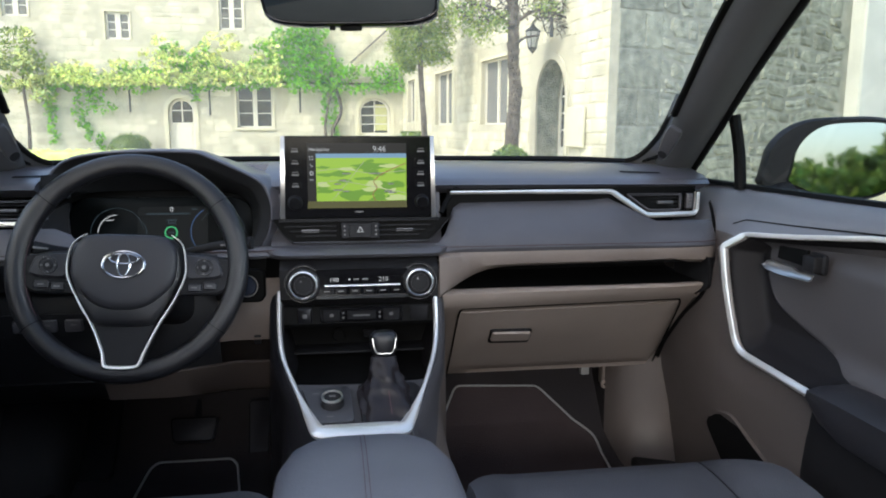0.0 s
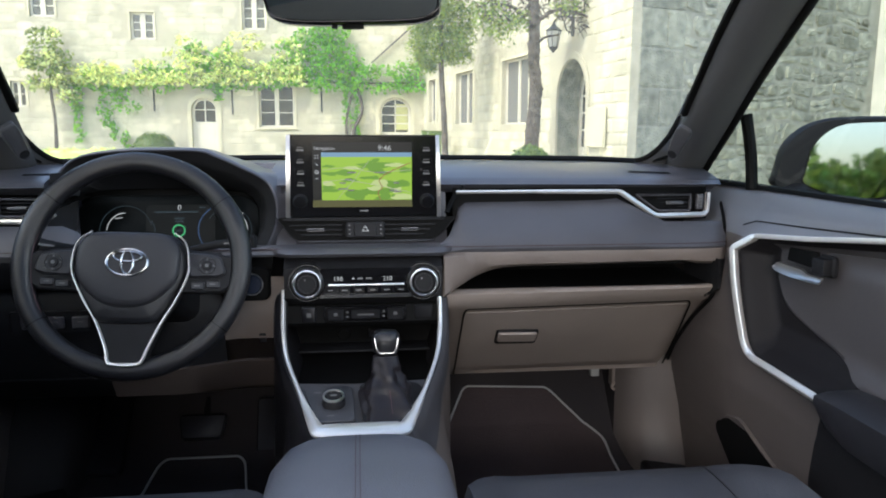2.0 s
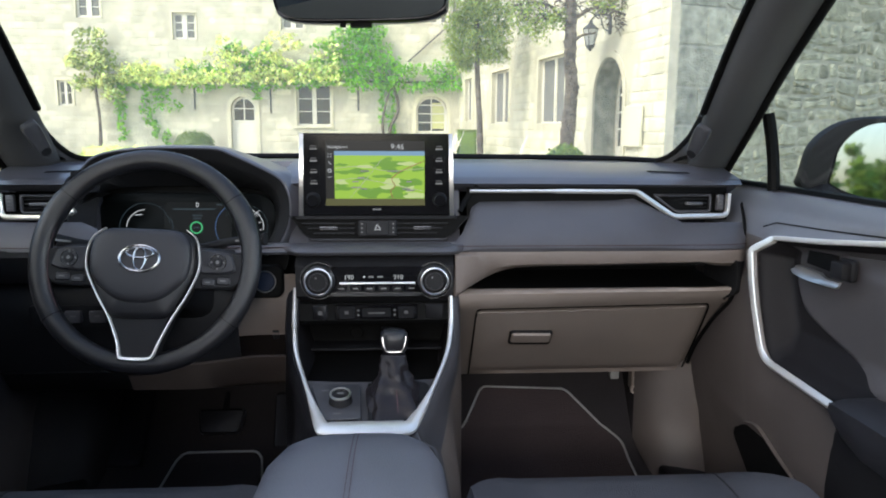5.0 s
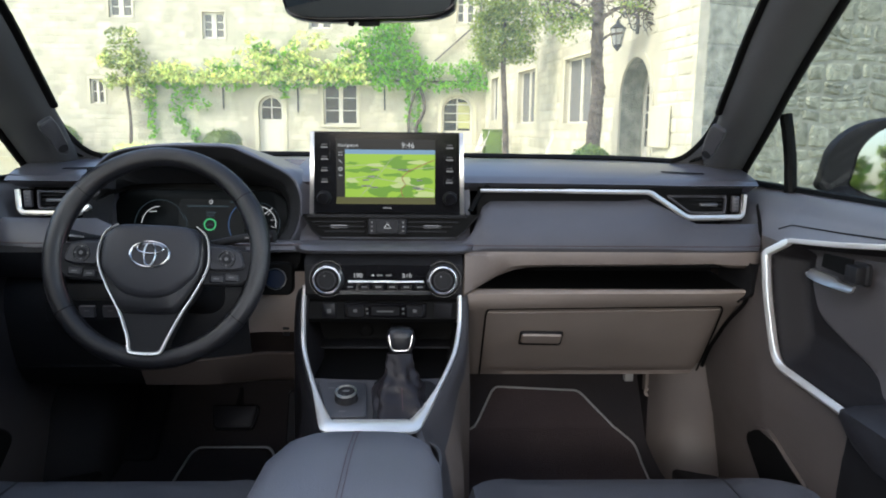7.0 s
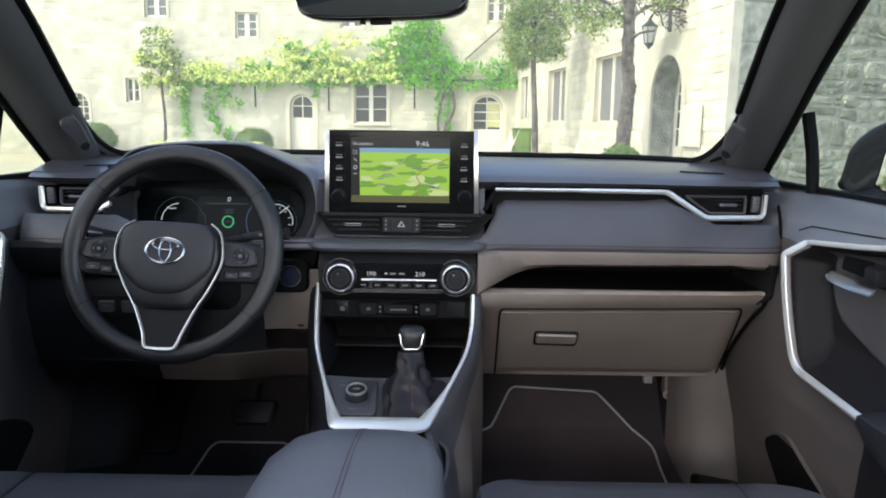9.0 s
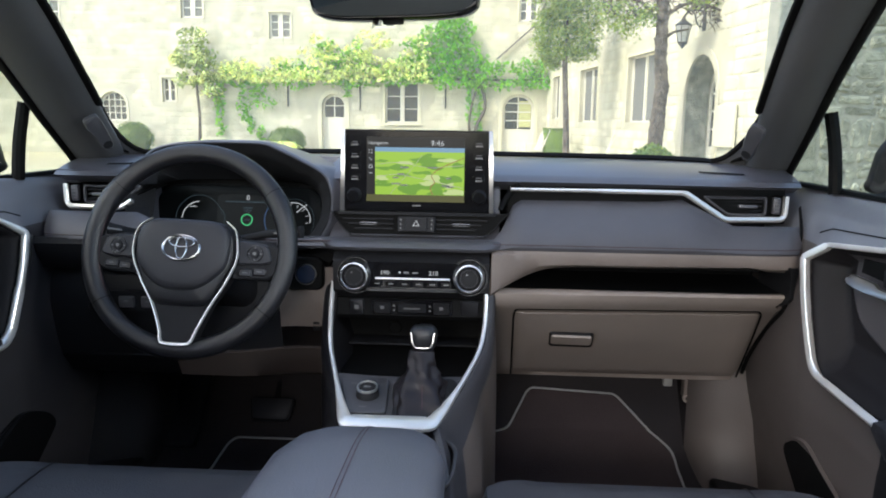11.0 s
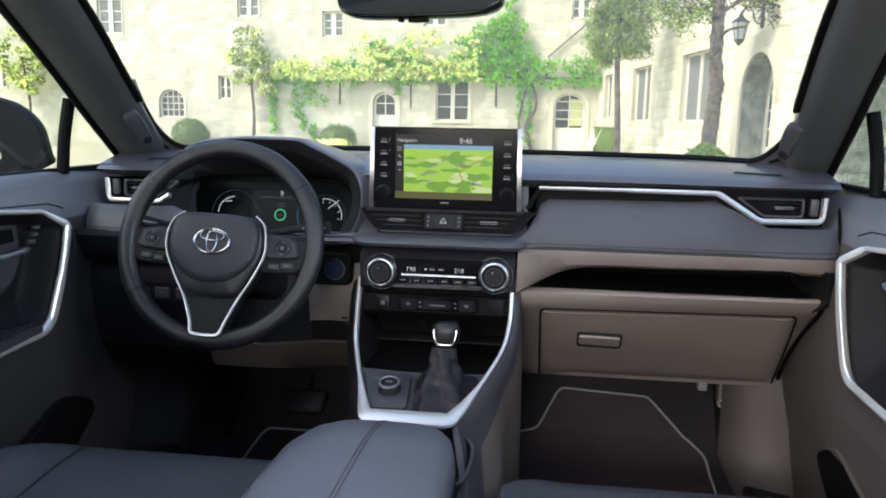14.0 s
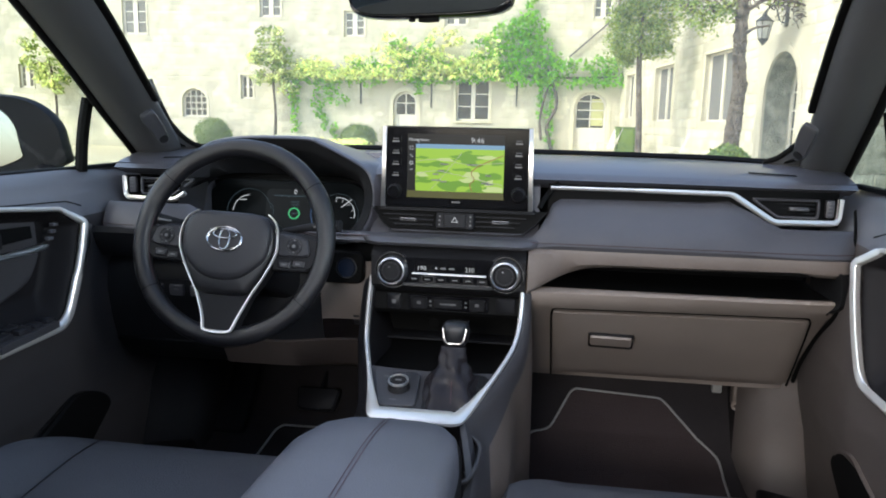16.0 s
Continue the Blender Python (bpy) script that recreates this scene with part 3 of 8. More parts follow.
    # dark groove round the lid
    gp = [(0.197, 0.138, 0.645), (0.191, -0.053, 0.828), (0.194, -0.067, 0.8435), (0.655, -0.036, 0.8430), (0.664, -0.022, 0.832), (0.672, 0.030, 0.776), (0.687, 0.148, 0.650)]
    part("lid_gap", sweep(round_path(gp, 0.014, 6), lambda i: 0.0026 if i < 24 else 0.0014, 0.004, (0, -0.7, 0.7)), M_RUBBER, lid)
    # black bar for the shadow in the gap between dashboard end and door
    part("end_gap_shadow", sweep(smooth_path([(0.722, -0.010, 1.040), (0.711, -0.052, 1.000), (0.702, -0.066, 0.965), (0.696, -0.071, 0.930), (0.692, -0.073, 0.890), (0.689, -0.058, 0.853), (0.691, 0.012, 0.800), (0.695, 0.100, 0.720), (0.700, 0.150, 0.660)], 6), lambda i: 0.0075 * min(1.0, 0.25 + i / 12), 0.008, (0, -1, 0)), M_RUBBER, d)
    return d


def side_trim(d, s):
    """Silver strip with the outer air vent behind it."""
    if s > 0:
        pts = [(0.180, -0.016, 1.064), (0.345, -0.020, 1.0645), (0.507, -0.018, 1.0635), (0.586, -0.010, 1.0135), (0.695, 0.006, 1.0135), (0.703, 0.010, 1.020), (0.705, 0.012, 1.058)]
    else:
        pts = [(-0.562, -0.010, 1.028), (-0.586, -0.008, 1.0135), (-0.695, 0.002, 1.0135), (-0.703, 0.006, 1.020), (-0.705, 0.008, 1.058)]
    rp = round_path(pts, 0.008)
    n = len(rp)
    part("silver_trim", sweep(rp, (lambda i: 0.0055 + 0.0055 * min(1.0, i / (n * 0.4))) if s > 0 else 0.0105, 0.010, (0, -0.85, 0.5)), M_SATIN, d, "satin silver trim strip")
    if s > 0:
        # black bar for the shadowed groove from the strip down beside the centre vents
        part("trim_gap_shadow", sweep(smooth_path([(0.196, -0.006, 1.073), (0.184, -0.010, 1.063), (0.172, -0.017, 1.047), (0.160, -0.030, 1.026)], 5), 0.010, 0.008, (0, -1, 0.3)), M_RUBBER, d)
    # vent housing
    out = [(0.520, 1.060), (0.700, 1.060), (0.700, 1.018), (0.590, 1.018)]
    v = part("side_vent", loft([[(s * x, 0.004 + k * 0.06, 1.038 + (z - 1.038) * (1 - 0.25 * k)) for x, z in out] for k in (0, 0.4, 1)], closed=True, caps=False), M_DARK, d, "black side air vent")
    inn = 0.53 if s > 0 else 0.575
    part("back_wall", box(min(s * inn, s * 0.70), max(s * inn, s * 0.70), 0.060, 0.066, 1.012, 1.066), M_RUBBER, v)
    fr = [(0.548, 0.002, 1.0545), (0.664, 0.004, 1.0545), (0.664, 0.004, 1.0225), (0.594, 0.002, 1.0225)]
    part("vent_frame", sweep(round_path([(s * a, b, c) for a, b, c in fr + fr[:2]], 0.006), 0.005, 0.008, (0, -1, 0)), M_PAD, v)
    for k, z in enumerate((1.030, 1.0385, 1.047)):
        part("slat", box(min(s * (0.60 - 0.018 * k), s * 0.660), max(s * (0.60 - 0.018 * k), s * 0.660), 0.004, 0.030, z - 0.0016, z + 0.0016, 0.001, 1), M_DARK, v)
    part("tab", box(s * 0.63 - 0.017, s * 0.63 + 0.017, -0.004, 0.006, 1.0355, 1.0415, 0.0015), M_TAB, v)
    wheel_part = part("thumb_wheel", box(min(s * 0.677, s * 0.692), max(s * 0.677, s * 0.692), 0.0, 0.012, 1.024, 1.056, 0.003), M_PAD, v)
    for z in steps(1.030, 1.050, 3):
        part("ridge", box(s * 0.6845 - 0.003, s * 0.6845 + 0.003, -0.0015, 0.004, z - 0.001, z + 0.001), M_GREY_T, wheel_part)


def build_center_vents(d):
    tilt = 14
    m = facing(0.0, -0.050, 0.998, tilt)
    out = [(-0.160, 0.024), (-0.148, 0.008), (-0.136, -0.008), (-0.121, -0.019), (-0.100, -0.0235), (0.112, -0.0235), (0.133, -0.019), (0.150, -0.006), (0.164, 0.010), (0.178, 0.024)]
    v = part("center_vent", prism(out, m @ Matrix.Translation((0, 0, -0.042)), 0.034), M_RUBBER, d, "black centre air vents below the screen")
    lip = [m @ Vector((x, y, 0.0)) for x, y in out]
    part("vent_lip", sweep(smooth_path(lip, 4), 0.002, 0.012, m.to_3x3() @ Vector((0, 0, 1))), M_DARK, v)
    for s in (-1, 1):
        for z in (-0.009, 0.0, 0.009):
            a, b = 0.040, 0.126 + 1.2 * z
            part("slat", prism([(s * a, z - 0.001), (s * b, z - 0.001), (s * b, z + 0.0012), (s * a, z + 0.0012)], m @ Matrix.Translation((0, 0, -0.010)), 0.010), M_DARK, v)
        part("tab", prism(rrect(0.034, 0.0055, 0.002, cx=s * 0.088, cy=0.0005), m @ Matrix.Translation((0, 0, -0.008)), 0.006, 0.001), M_TAB, v)
    hz = part("hazard_panel", prism(rrect(0.072, 0.030, 0.003, cy=-0.001), m @ Matrix.Translation((0.004, 0, -0.024)), 0.034, 0.002), M_DARK, d)
    part("hazard_button", prism(rrect(0.042, 0.026, 0.003, cy=-0.001), m @ Matrix.Translation((0.004, 0, 0.010)), 0.003, 0.001), M_DARK, hz)
    tri = [m @ Vector((0.004 + 0.0065 * math.cos(radians(a)), -0.001 + 0.0062 * math.sin(radians(a)), 0.0136)) for a in (90, 210, 330)]
    part("hazard_mark", sweep(tri, 0.0032, 0.0008, m.to_3x3() @ Vector((0, 0, 1)), closed=True, seg=4), M_WHITE, hz, "white hazard triangle")
    for s in (-1, 1):
        for k in (-1, 0, 1):
            part("indicator", prism(rrect(0.003, 0.003, 0.001, cx=0.004 + s * 0.029, cy=-0.001 + 0.008 * k), m @ Matrix.Translation((0, 0, 0.009)), 0.0014), M_GREY_T, hz)


def build_cluster(d):
    """Instrument hood and the gauges below it."""
    rim = smooth_path([(-0.560, -0.020, 0.965), (-0.566, 0.000, 1.020), (-0.578, 0.040, 1.080), (-0.568, 0.066, 1.114), (-0.53, 0.062, 1.134), (-0.453, 0.040, 1.1445), (-0.37, 0.018, 1.147), (-0.300, 0.000, 1.1455), (-0.272, -0.006, 1.137), (-0.224, -0.014, 1.116), (-0.180, -0.022, 1.093), (-0.163, -0.030, 1.070), (-0.156, -0.036, 1.040), (-0.160, -0.046, 1.000), (-0.176, -0.056, 0.966)], 5)
    centre = Vector((-0.375, 0.0, 0.975))
    m = facing(-0.385, 0.094, 0.985, 14)
    arch = smooth_path([(-0.188, -0.090, 0), (-0.190, 0.0, 0), (-0.182, 0.055, 0), (-0.14, 0.078, 0), (0, 0.083, 0), (0.13, 0.078, 0), (0.172, 0.052, 0), (0.178, 0.0, 0), (0.172, -0.090, 0)], 10)
    secs, lining = [], []
    for q in rim:
        inw = centre - q
        inw.y = 0
        inw = Vector((inw.x * 0.55, 0, inw.z)).normalized()
        lip = q + inw * 0.026 + Vector((0, 0.014, 0))
        zt = dash_top(q.x, 0.2)
        out = [q + inw * 0.005 + Vector((0, 0.000, 0)), q + inw * 0.003 + Vector((0, -0.002, 0)), q + Vector((0, 0.001, 0)), q - inw * 0.001 + Vector((0, 0.010, 0))]
        side = max(0.0, min(1.0, (q.x + 0.215) / 0.03)) if q.z < 1.10 else 0.0
        for k in (0.04, 0.09, 0.14, 0.20, 0.27):
            f = k / 0.27
            z = (q.z + 0.002) * (1 - f * f) + min(q.z, zt - 0.01) * f * f
            out.append(Vector((q.x + 0.030 * side * (1 - (1 - f) ** 2), q.y + k * (1 - 0.55 * side), z)))
        secs.append(out)
        ang = math.atan2(q.z - 0.985, (q.x + 0.375) * 0.75)
        g = m @ min(arch, key=lambda r: abs((math.atan2(r.y, r.x * 0.75) - ang + math.pi) % (2 * math.pi) - math.pi))
        lining.append([out[0] + Vector((0, -0.0005, 0)), q + inw * 0.020 + Vector((0, 0.010, 0)), lip, lip.lerp(g, 0.08), lip.lerp(g, 0.35), lip.lerp(g, 0.7), g])
    h = part("instrument_hood", thick(loft(secs), 0.004), M_TOP, d, "dark grey hood over the instruments")
    part("hood_lining", thick(loft(lining), 0.002), M_LINING, h, "black inner wall of the hood")
    m = facing(-0.385, 0.098, 0.985, 14)
    part("gauge_backing", prism(rrect(0.40, 0.20, 0.04), m @ Matrix.Translation((0, -0.01, -0.035)), 0.012), M_RUBBER, h)
    part("hood_flank", thick(loft([[(x, y + dy, z) for y, z in ((-0.040, 0.962), (-0.030, 0.99), (-0.012, 1.03), (0.004, 1.075), (0.010, 1.10))] for x, dy in ((-0.575, 0.006), (-0.560, 0.020), (-0.547, 0.034), (-0.537, 0.046))]), 0.004), M_LINING, h)
    for s in (-1, 1):
        part("defrost_slot", loft([[(s * x, y + dy, dash_top(x, y + dy) + 0.0012) for dy in (0.0, 0.006, 0.012)] for x, y in ((0.548, 0.042), (0.59, 0.037), (0.632, 0.032))]), M_RUBBER, d)
    face = part("gauge_panel", prism(rrect(0.36, 0.135, 0.045, 8), m @ Matrix.Translation((0, 0, -0.02)), 0.02, 0.003), M_GAUGE, d, "black instrument panel with lit gauges")
    teal = glow("gauge_teal", (0.10, 0.16, 0.20), 0.096)
    green = glow("gauge_green", (0.10, 0.75, 0.30), 0.208)
    blue = glow("gauge_blue", (0.12, 0.25, 0.55), 0.128)
    part("display_pane", prism(rrect(0.135, 0.095, 0.01, cx=0.02), m @ Matrix.Translation((0, 0, 0.0005)), 0.0006), glow("gauge_pane", (0.02, 0.04, 0.03), 0.012), face)
    part("gauge_ring", ring(0.0100, 0.0130, 0.001, m @ Matrix.Translation((0.017, -0.005, 0.0016))), green, face, "green glowing ring gauge")
    for cx, r, a0, a1, mt, nm in ((-0.086, 0.036, 92, 178, M_WHITE, "gauge_arc"), (0.115, 0.037, -10, 100, M_WHITE, "gauge_arc"), (-0.06, 0.030, -60, 40, teal, "gauge_arc"), (0.105, 0.050, 120, 235, blue, "gauge_arc")):
        arc = [m @ Vector((cx + r * math.cos(radians(a)), -0.004 + r * math.sin(radians(a)), 0.0016)) for a in steps(a0, a1, 18)]
        part(nm, sweep(arc, 0.0022, 0.0008, m.to_3x3() @ Vector((0, 0, 1)), seg=4), mt, face)
        for a in steps(a0, a1, 4):
            if mt is M_WHITE and cx > 0:
                p0, p1 = (m @ Vector((cx + k * math.cos(radians(a)), -0.004 + k * math.sin(radians(a)), 0.0016)) for k in (r - 0.009, r - 0.003))
                part("gauge_mark", sweep([p0, p1], 0.0014, 0.0006, m.to_3x3() @ Vector((0, 0, 1)), seg=4), M_WHITE, face)
    for cx, r, a0, a1 in ((-0.086, 0.050, 10, 200), (0.115, 0.045, -30, 150)):
        arc = [m @ Vector((cx + r * math.cos(radians(a)), -0.004 + r * math.sin(radians(a)), 0.0014)) for a in steps(a0, a1, 22)]
        part("gauge_bezel", sweep(arc, 0.0012, 0.001, m.to_3x3() @ Vector((0, 0, 1)), seg=4), teal, face)
    for p in (((-0.107, 0.021), (-0.092, 0.022)), ((0.122, 0.012), (0.144, 0.030))):
        p0, p1 = (m @ Vector((a, b, 0.0022)) for a, b in p)
        part("needle", sweep([p0, p1], 0.0022, 0.0008, m.to_3x3() @ Vector((0, 0, 1)), seg=4), M_WHITE, face)
    text_mesh("speed_figure", "0", 0.015, m @ Matrix.Translation((0.018, 0.037, 0.0016)), M_WHITE, face, "CENTER")
    for k, (w, x, y) in enumerate(((0.020, 0.018, 0.020), (0.016, 0.018, 0.014), (0.011, 0.062, 0.042), (0.011, 0.017, -0.005), (0.085, 0.012, 0.033))):
        part("print_bar", prism(rrect(w, 0.003, 0.0005, cx=x, cy=y), m @ Matrix.Translation((0, 0, 0.0012)), 0.0005), teal, face)


def build_driver_lower(d):
    """Knee panel, start button panel and switch strip on the driver's side."""
    secs = []
    for x in steps(-0.70, -0.146, 24):
        back = 0.042 * max(0.0, min(1.0, (x + 0.34) / 0.10))
        secs.append([(x, y + back * (1 if z > 0.68 else 0.5), z) for y, z in ((-0.055, 0.905), (-0.075, 0.885), (-0.082, 0.84), (-0.075, 0.79), (-0.055, 0.73), (-0.02, 0.685), (0.02, 0.672), (0.20, 0.665), (0.46, 0.66))])
    # panels behind the wheel darkened in colour for the shade of wheel and seat
    part("knee_panel", thick(loft([r[:5] for r in secs[:20]]), 0.006), M_DARK, d, "lower panel beside the steering column, blackened for shade")
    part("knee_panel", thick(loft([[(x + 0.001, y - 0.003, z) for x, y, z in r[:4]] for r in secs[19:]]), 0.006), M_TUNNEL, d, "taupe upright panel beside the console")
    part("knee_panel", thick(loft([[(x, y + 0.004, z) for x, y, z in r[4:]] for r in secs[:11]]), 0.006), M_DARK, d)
    part("knee_cover", thick(loft([[(x, y - 0.004 * (k < 3), z + (0.014 if k == 0 else 0)) for k, (x, y, z) in enumerate(r[4:])] for r in secs[10:]]), 0.006), M_KNEE_SHADED, d, "knee cover below the steering column, darkened for shade")
    sp = facing(-0.206, -0.056, 0.899, 4)
    p = part("start_panel", prism(rrect(0.09, 0.062, 0.014, cx=-0.012), sp @ Matrix.Translation((0, 0, -0.012)), 0.016, 0.003), M_RUBBER, d)
    part("button_ring", ring(0.0188, 0.0205, 0.004, sp @ Matrix.Translation((0, 0, 0.004))), M_ALU, p)
    part("start_button", disc(0.0185, 0.0055, sp @ Matrix.Translation((0, 0, 0.002)), 32, 0.002), surface("start_button_blue", (0.010, 0.018, 0.040), 0.3), p, "dark blue round start button")
    m = facing(-0.52, -0.087, 0.845, -3)
    s = part("switch_strip", prism(rrect(0.20, 0.040, 0.005), m, 0.006, 0.002), M_DARK, d)
    for k in range(4):
        part("switch", prism(rrect(0.030, 0.022, 0.003, cx=-0.065 + 0.043 * k), m @ Matrix.Translation((0, 0, 0.006)), 0.005, 0.002), M_PAD, s)
        part("mark", prism(rrect(0.010, 0.003, 0.001, cx=-0.065 + 0.043 * k, cy=0.002), m @ Matrix.Translation((0, 0, 0.0112)), 0.0006), M_GREY_T, s)
    part("socket_cover", prism(rrect(0.013, 0.020, 0.002), facing(-0.193, -0.034, 0.790, -14), 0.0015, 0.0005), M_DARK, d)
    # column cowl behind the wheel
    ax = Vector((0, -math.cos(radians(21)), math.sin(radians(21))))
    c0 = Vector((-0.368, -0.19, 0.945))
    secs = []
    for k, (dist, w, h) in enumerate(((0.01, 0.05, 0.045), (-0.03, 0.062, 0.055), (-0.12, 0.066, 0.060), (-0.20, 0.07, 0.065))):
        c = c0 + ax * dist
        up = Vector((0, math.sin(radians(21)), math.cos(radians(21))))
        secs.append([c + Vector((1, 0, 0)) * a + up * b for a, b in rrect(2 * w, 2 * h, 0.03, 4)])
    part("column_cowl", loft(secs, closed=True, caps=True), M_DARK, d)
    for s in (-1, 1):
        p0 = Vector((-0.368 + s * 0.05, -0.150, 0.975))
        p1 = Vector((-0.368 + s * 0.125, -0.172, 0.992))
        p2 = Vector((-0.368 + s * (0.190 if s > 0 else 0.150), -0.195, 1.000))
        st = part("stalk", sweep([p0, p1, p2], lambda i: (0.011, 0.014, 0.022)[i], 0.014, (0, -1, 0.3)), M_DARK, d)
        part("stalk_mark", sweep([p1.lerp(p2, 0.2) + Vector((0, -0.008, 0.002)), p1.lerp(p2, 0.9) + Vector((0, -0.0085, 0.002))], 0.004, 0.002, (0, -1, 0.3), seg=4), M_GREY_T, st)


# ---- infotainment screen ----
def build_screen():
    t = thing("infotainment_screen", "black touch screen with silver side frame showing a green map", "screen")
    m = facing(0.003, -0.044, 1.097, 0.5)
    part("housing", prism(rrect(0.276, 0.148, 0.008), m @ Matrix.Translation((0, 0, -0.035)), 0.034, 0.003), M_DARK, t)
    for s in (-1, 1):
        out = [(s * 0.1335, 0.0765), (s * 0.1405, 0.0765), (s * 0.1450, -0.078), (s * 0.1365, -0.078)]
        part("side_frame", prism(out, m @ Matrix.Translation((0, 0, -0.030)), 0.034, 0.0015), M_FRAME, t, "brushed silver side frame")
    part("top_frame", prism([(-0.1395, 0.0765), (-0.1395, 0.0735), (0.1395, 0.0735), (0.1395, 0.0765)], m @ Matrix.Translation((0, 0, -0.030)), 0.033), M_DARK, t)
    part("glass_face", prism([(-0.1335, 0.0735), (-0.1365, -0.074), (0.1365, -0.074), (0.1335, 0.0735)], m @ Matrix.Translation((0, 0, -0.002)), 0.003), M_GLOSS, t, "gloss black glass face")
    part("lower_lip", prism(rrect(0.30, 0.006, 0.002, cy=-0.079), m @ Matrix.Translation((0, 0, -0.04)), 0.046, 0.002), M_DARK, t)
    up = m.to_3x3() @ Vector((0, 0, 1))
    # picture: title bar, sky strip, land, woods and roads
    pic = part("display", prism([(-0.094, 0.063), (-0.094, -0.044), (0.089, -0.044), (0.089, 0.063)], m @ Matrix.Translation((0, 0, 0.0011)), 0.0003), glow("display_black", (0.03, 0.032, 0.026), 0.06), t, "lit display with a green map")
    land = glow("map_land", (0.36, 0.62, 0.06), 0.32)
    wood = glow("map_wood", (0.20, 0.44, 0.05), 0.27)
    pale = glow("map_pale", (0.58, 0.72, 0.30), 0.32)
    part("map_land", prism([(-0.078, 0.036), (-0.078, -0.044), (0.089, -0.044), (0.089, 0.036)], m @ Matrix.Translation((0, 0, 0.0015)), 0.0003), land, pic)
    part("map_footer", prism([(-0.094, -0.044), (-0.095, -0.0570), (0.090, -0.0570), (0.089, -0.044)], m @ Matrix.Translation((0, 0, 0.0011)), 0.0004), glow("map_footer", (0.16, 0.16, 0.05), 0.20), pic)
    part("map_sky", prism([(-0.078, 0.044), (-0.078, 0.036), (0.089, 0.036), (0.089, 0.044)], m @ Matrix.Translation((0, 0, 0.0015)), 0.0003), glow("map_sky", (0.30, 0.55, 0.80), 0.224), pic)
    rng = random.Random(5)
    for k in range(30):
        cy = 0.033 - 0.074 * rng.random()
        f = (0.036 - cy) / 0.08
        cx = rng.uniform(-0.072, 0.082)
        rx, ry = rng.uniform(0.009, 0.024) * (0.6 + f), rng.uniform(0.0025, 0.0075) * (0.4 + f)
        if k in (1, 2, 3, 5):
            cx, cy, rx, ry = ((0.020, 0.020, 0.034, 0.0085), (-0.032, 0.006, 0.016, 0.006), (-0.012, -0.034, 0.018, 0.008), (0.060, -0.014, 0.022, 0.007))[(1, 2, 3, 5).index(k)]
        out = []
        for j in range(11):
            a = 2 * math.pi * j / 11
            r = 1 + rng.uniform(-0.35, 0.35)
            out.append((min(0.0885, max(-0.0775, cx + rx * r * math.cos(a))), min(0.0355, max(-0.0435, cy + ry * r * math.sin(a)))))
        part("map_wood" if k % 4 else "map_field", prism(out, m @ Matrix.Translation((0, 0, 0.0019 + 0.00001 * k)), 0.0001), wood if k % 4 else pale, pic)
    roads = [((0.030, -0.043), (0.026, -0.030), (0.034, -0.020), (0.028, -0.008), (0.040, 0.004), (0.060, 0.014), (0.088, 0.026)), ((-0.077, -0.012), (-0.04, -0.006), (0.0, -0.012), (0.03, -0.018), (0.088, -0.03)), ((-0.077, 0.012), (-0.03, 0.016), (0.02, 0.008), (0.088, 0.012)), ((-0.05, -0.043), (-0.03, -0.02), (-0.01, 0.004), (0.01, 0.03))]
    for k, r in enumerate(roads):
        part("map_road", sweep([m @ Vector((q.x, q.y, 0.0023)) for q in smooth_path([(a, b, 0) for a, b in r], 5)], 0.0022 if k == 0 else 0.0011, 0.0003, up, seg=4), glow("map_route", (0.55, 0.25, 0.12), 0.192) if k == 0 else glow("map_lane", (0.75, 0.78, 0.62), 0.208), pic)
    for k in range(9):
        part("place_bar", prism(rrect(rng.uniform(0.010, 0.020), 0.0026, 0.0006, cx=rng.uniform(-0.06, 0.07), cy=rng.uniform(-0.036, 0.028)), m @ Matrix.Translation((0, 0, 0.0024)), 0.0002), M_GREY_T, pic)
    text_mesh("title_text", "Navigation", 0.0088, m @ Matrix.Translation((-0.091, 0.049, 0.0016)), M_WHITE, pic)
    text_mesh("clock_text", "9:46", 0.0145, m @ Matrix.Translation((0.026, 0.0475, 0.0016)), M_WHITE, pic)
    for k, y in enumerate((0.036, 0.022, 0.008, -0.004)):
        ic = part("icon", prism(rrect(0.0110, 0.0115, 0.0015, cx=-0.0865, cy=y), m @ Matrix.Translation((0, 0, 0.0015)), 0.0003), M_DARK, pic)
        if k == 0:
            for dx, dy in ((-1, -1), (1, -1), (-1, 1), (1, 1)):
                part("icon_mark", prism(rrect(0.0022, 0.0022, 0.0004, cx=-0.0865 + 0.0024 * dx, cy=y + 0.0024 * dy), m @ Matrix.Translation((0, 0, 0.0019)), 0.0002), M_WHITE, ic)
        elif k == 2:
            part("icon_mark", ring(0.0022, 0.0038, 0.0003, m @ Matrix.Translation((-0.0865, y, 0.0019)), 20), M_WHITE, ic)
        else:
            p0, p1 = ((-0.0025, 0.0025), (0.0025, -0.0025)) if k == 1 else ((-0.003, 0), (0.003, 0))
            part("icon_mark", sweep([m @ Vector((-0.0865 + a, y + b, 0.002)) for a, b in (p0, p1)], 0.0018, 0.0003, up, seg=4), M_WHITE, ic)
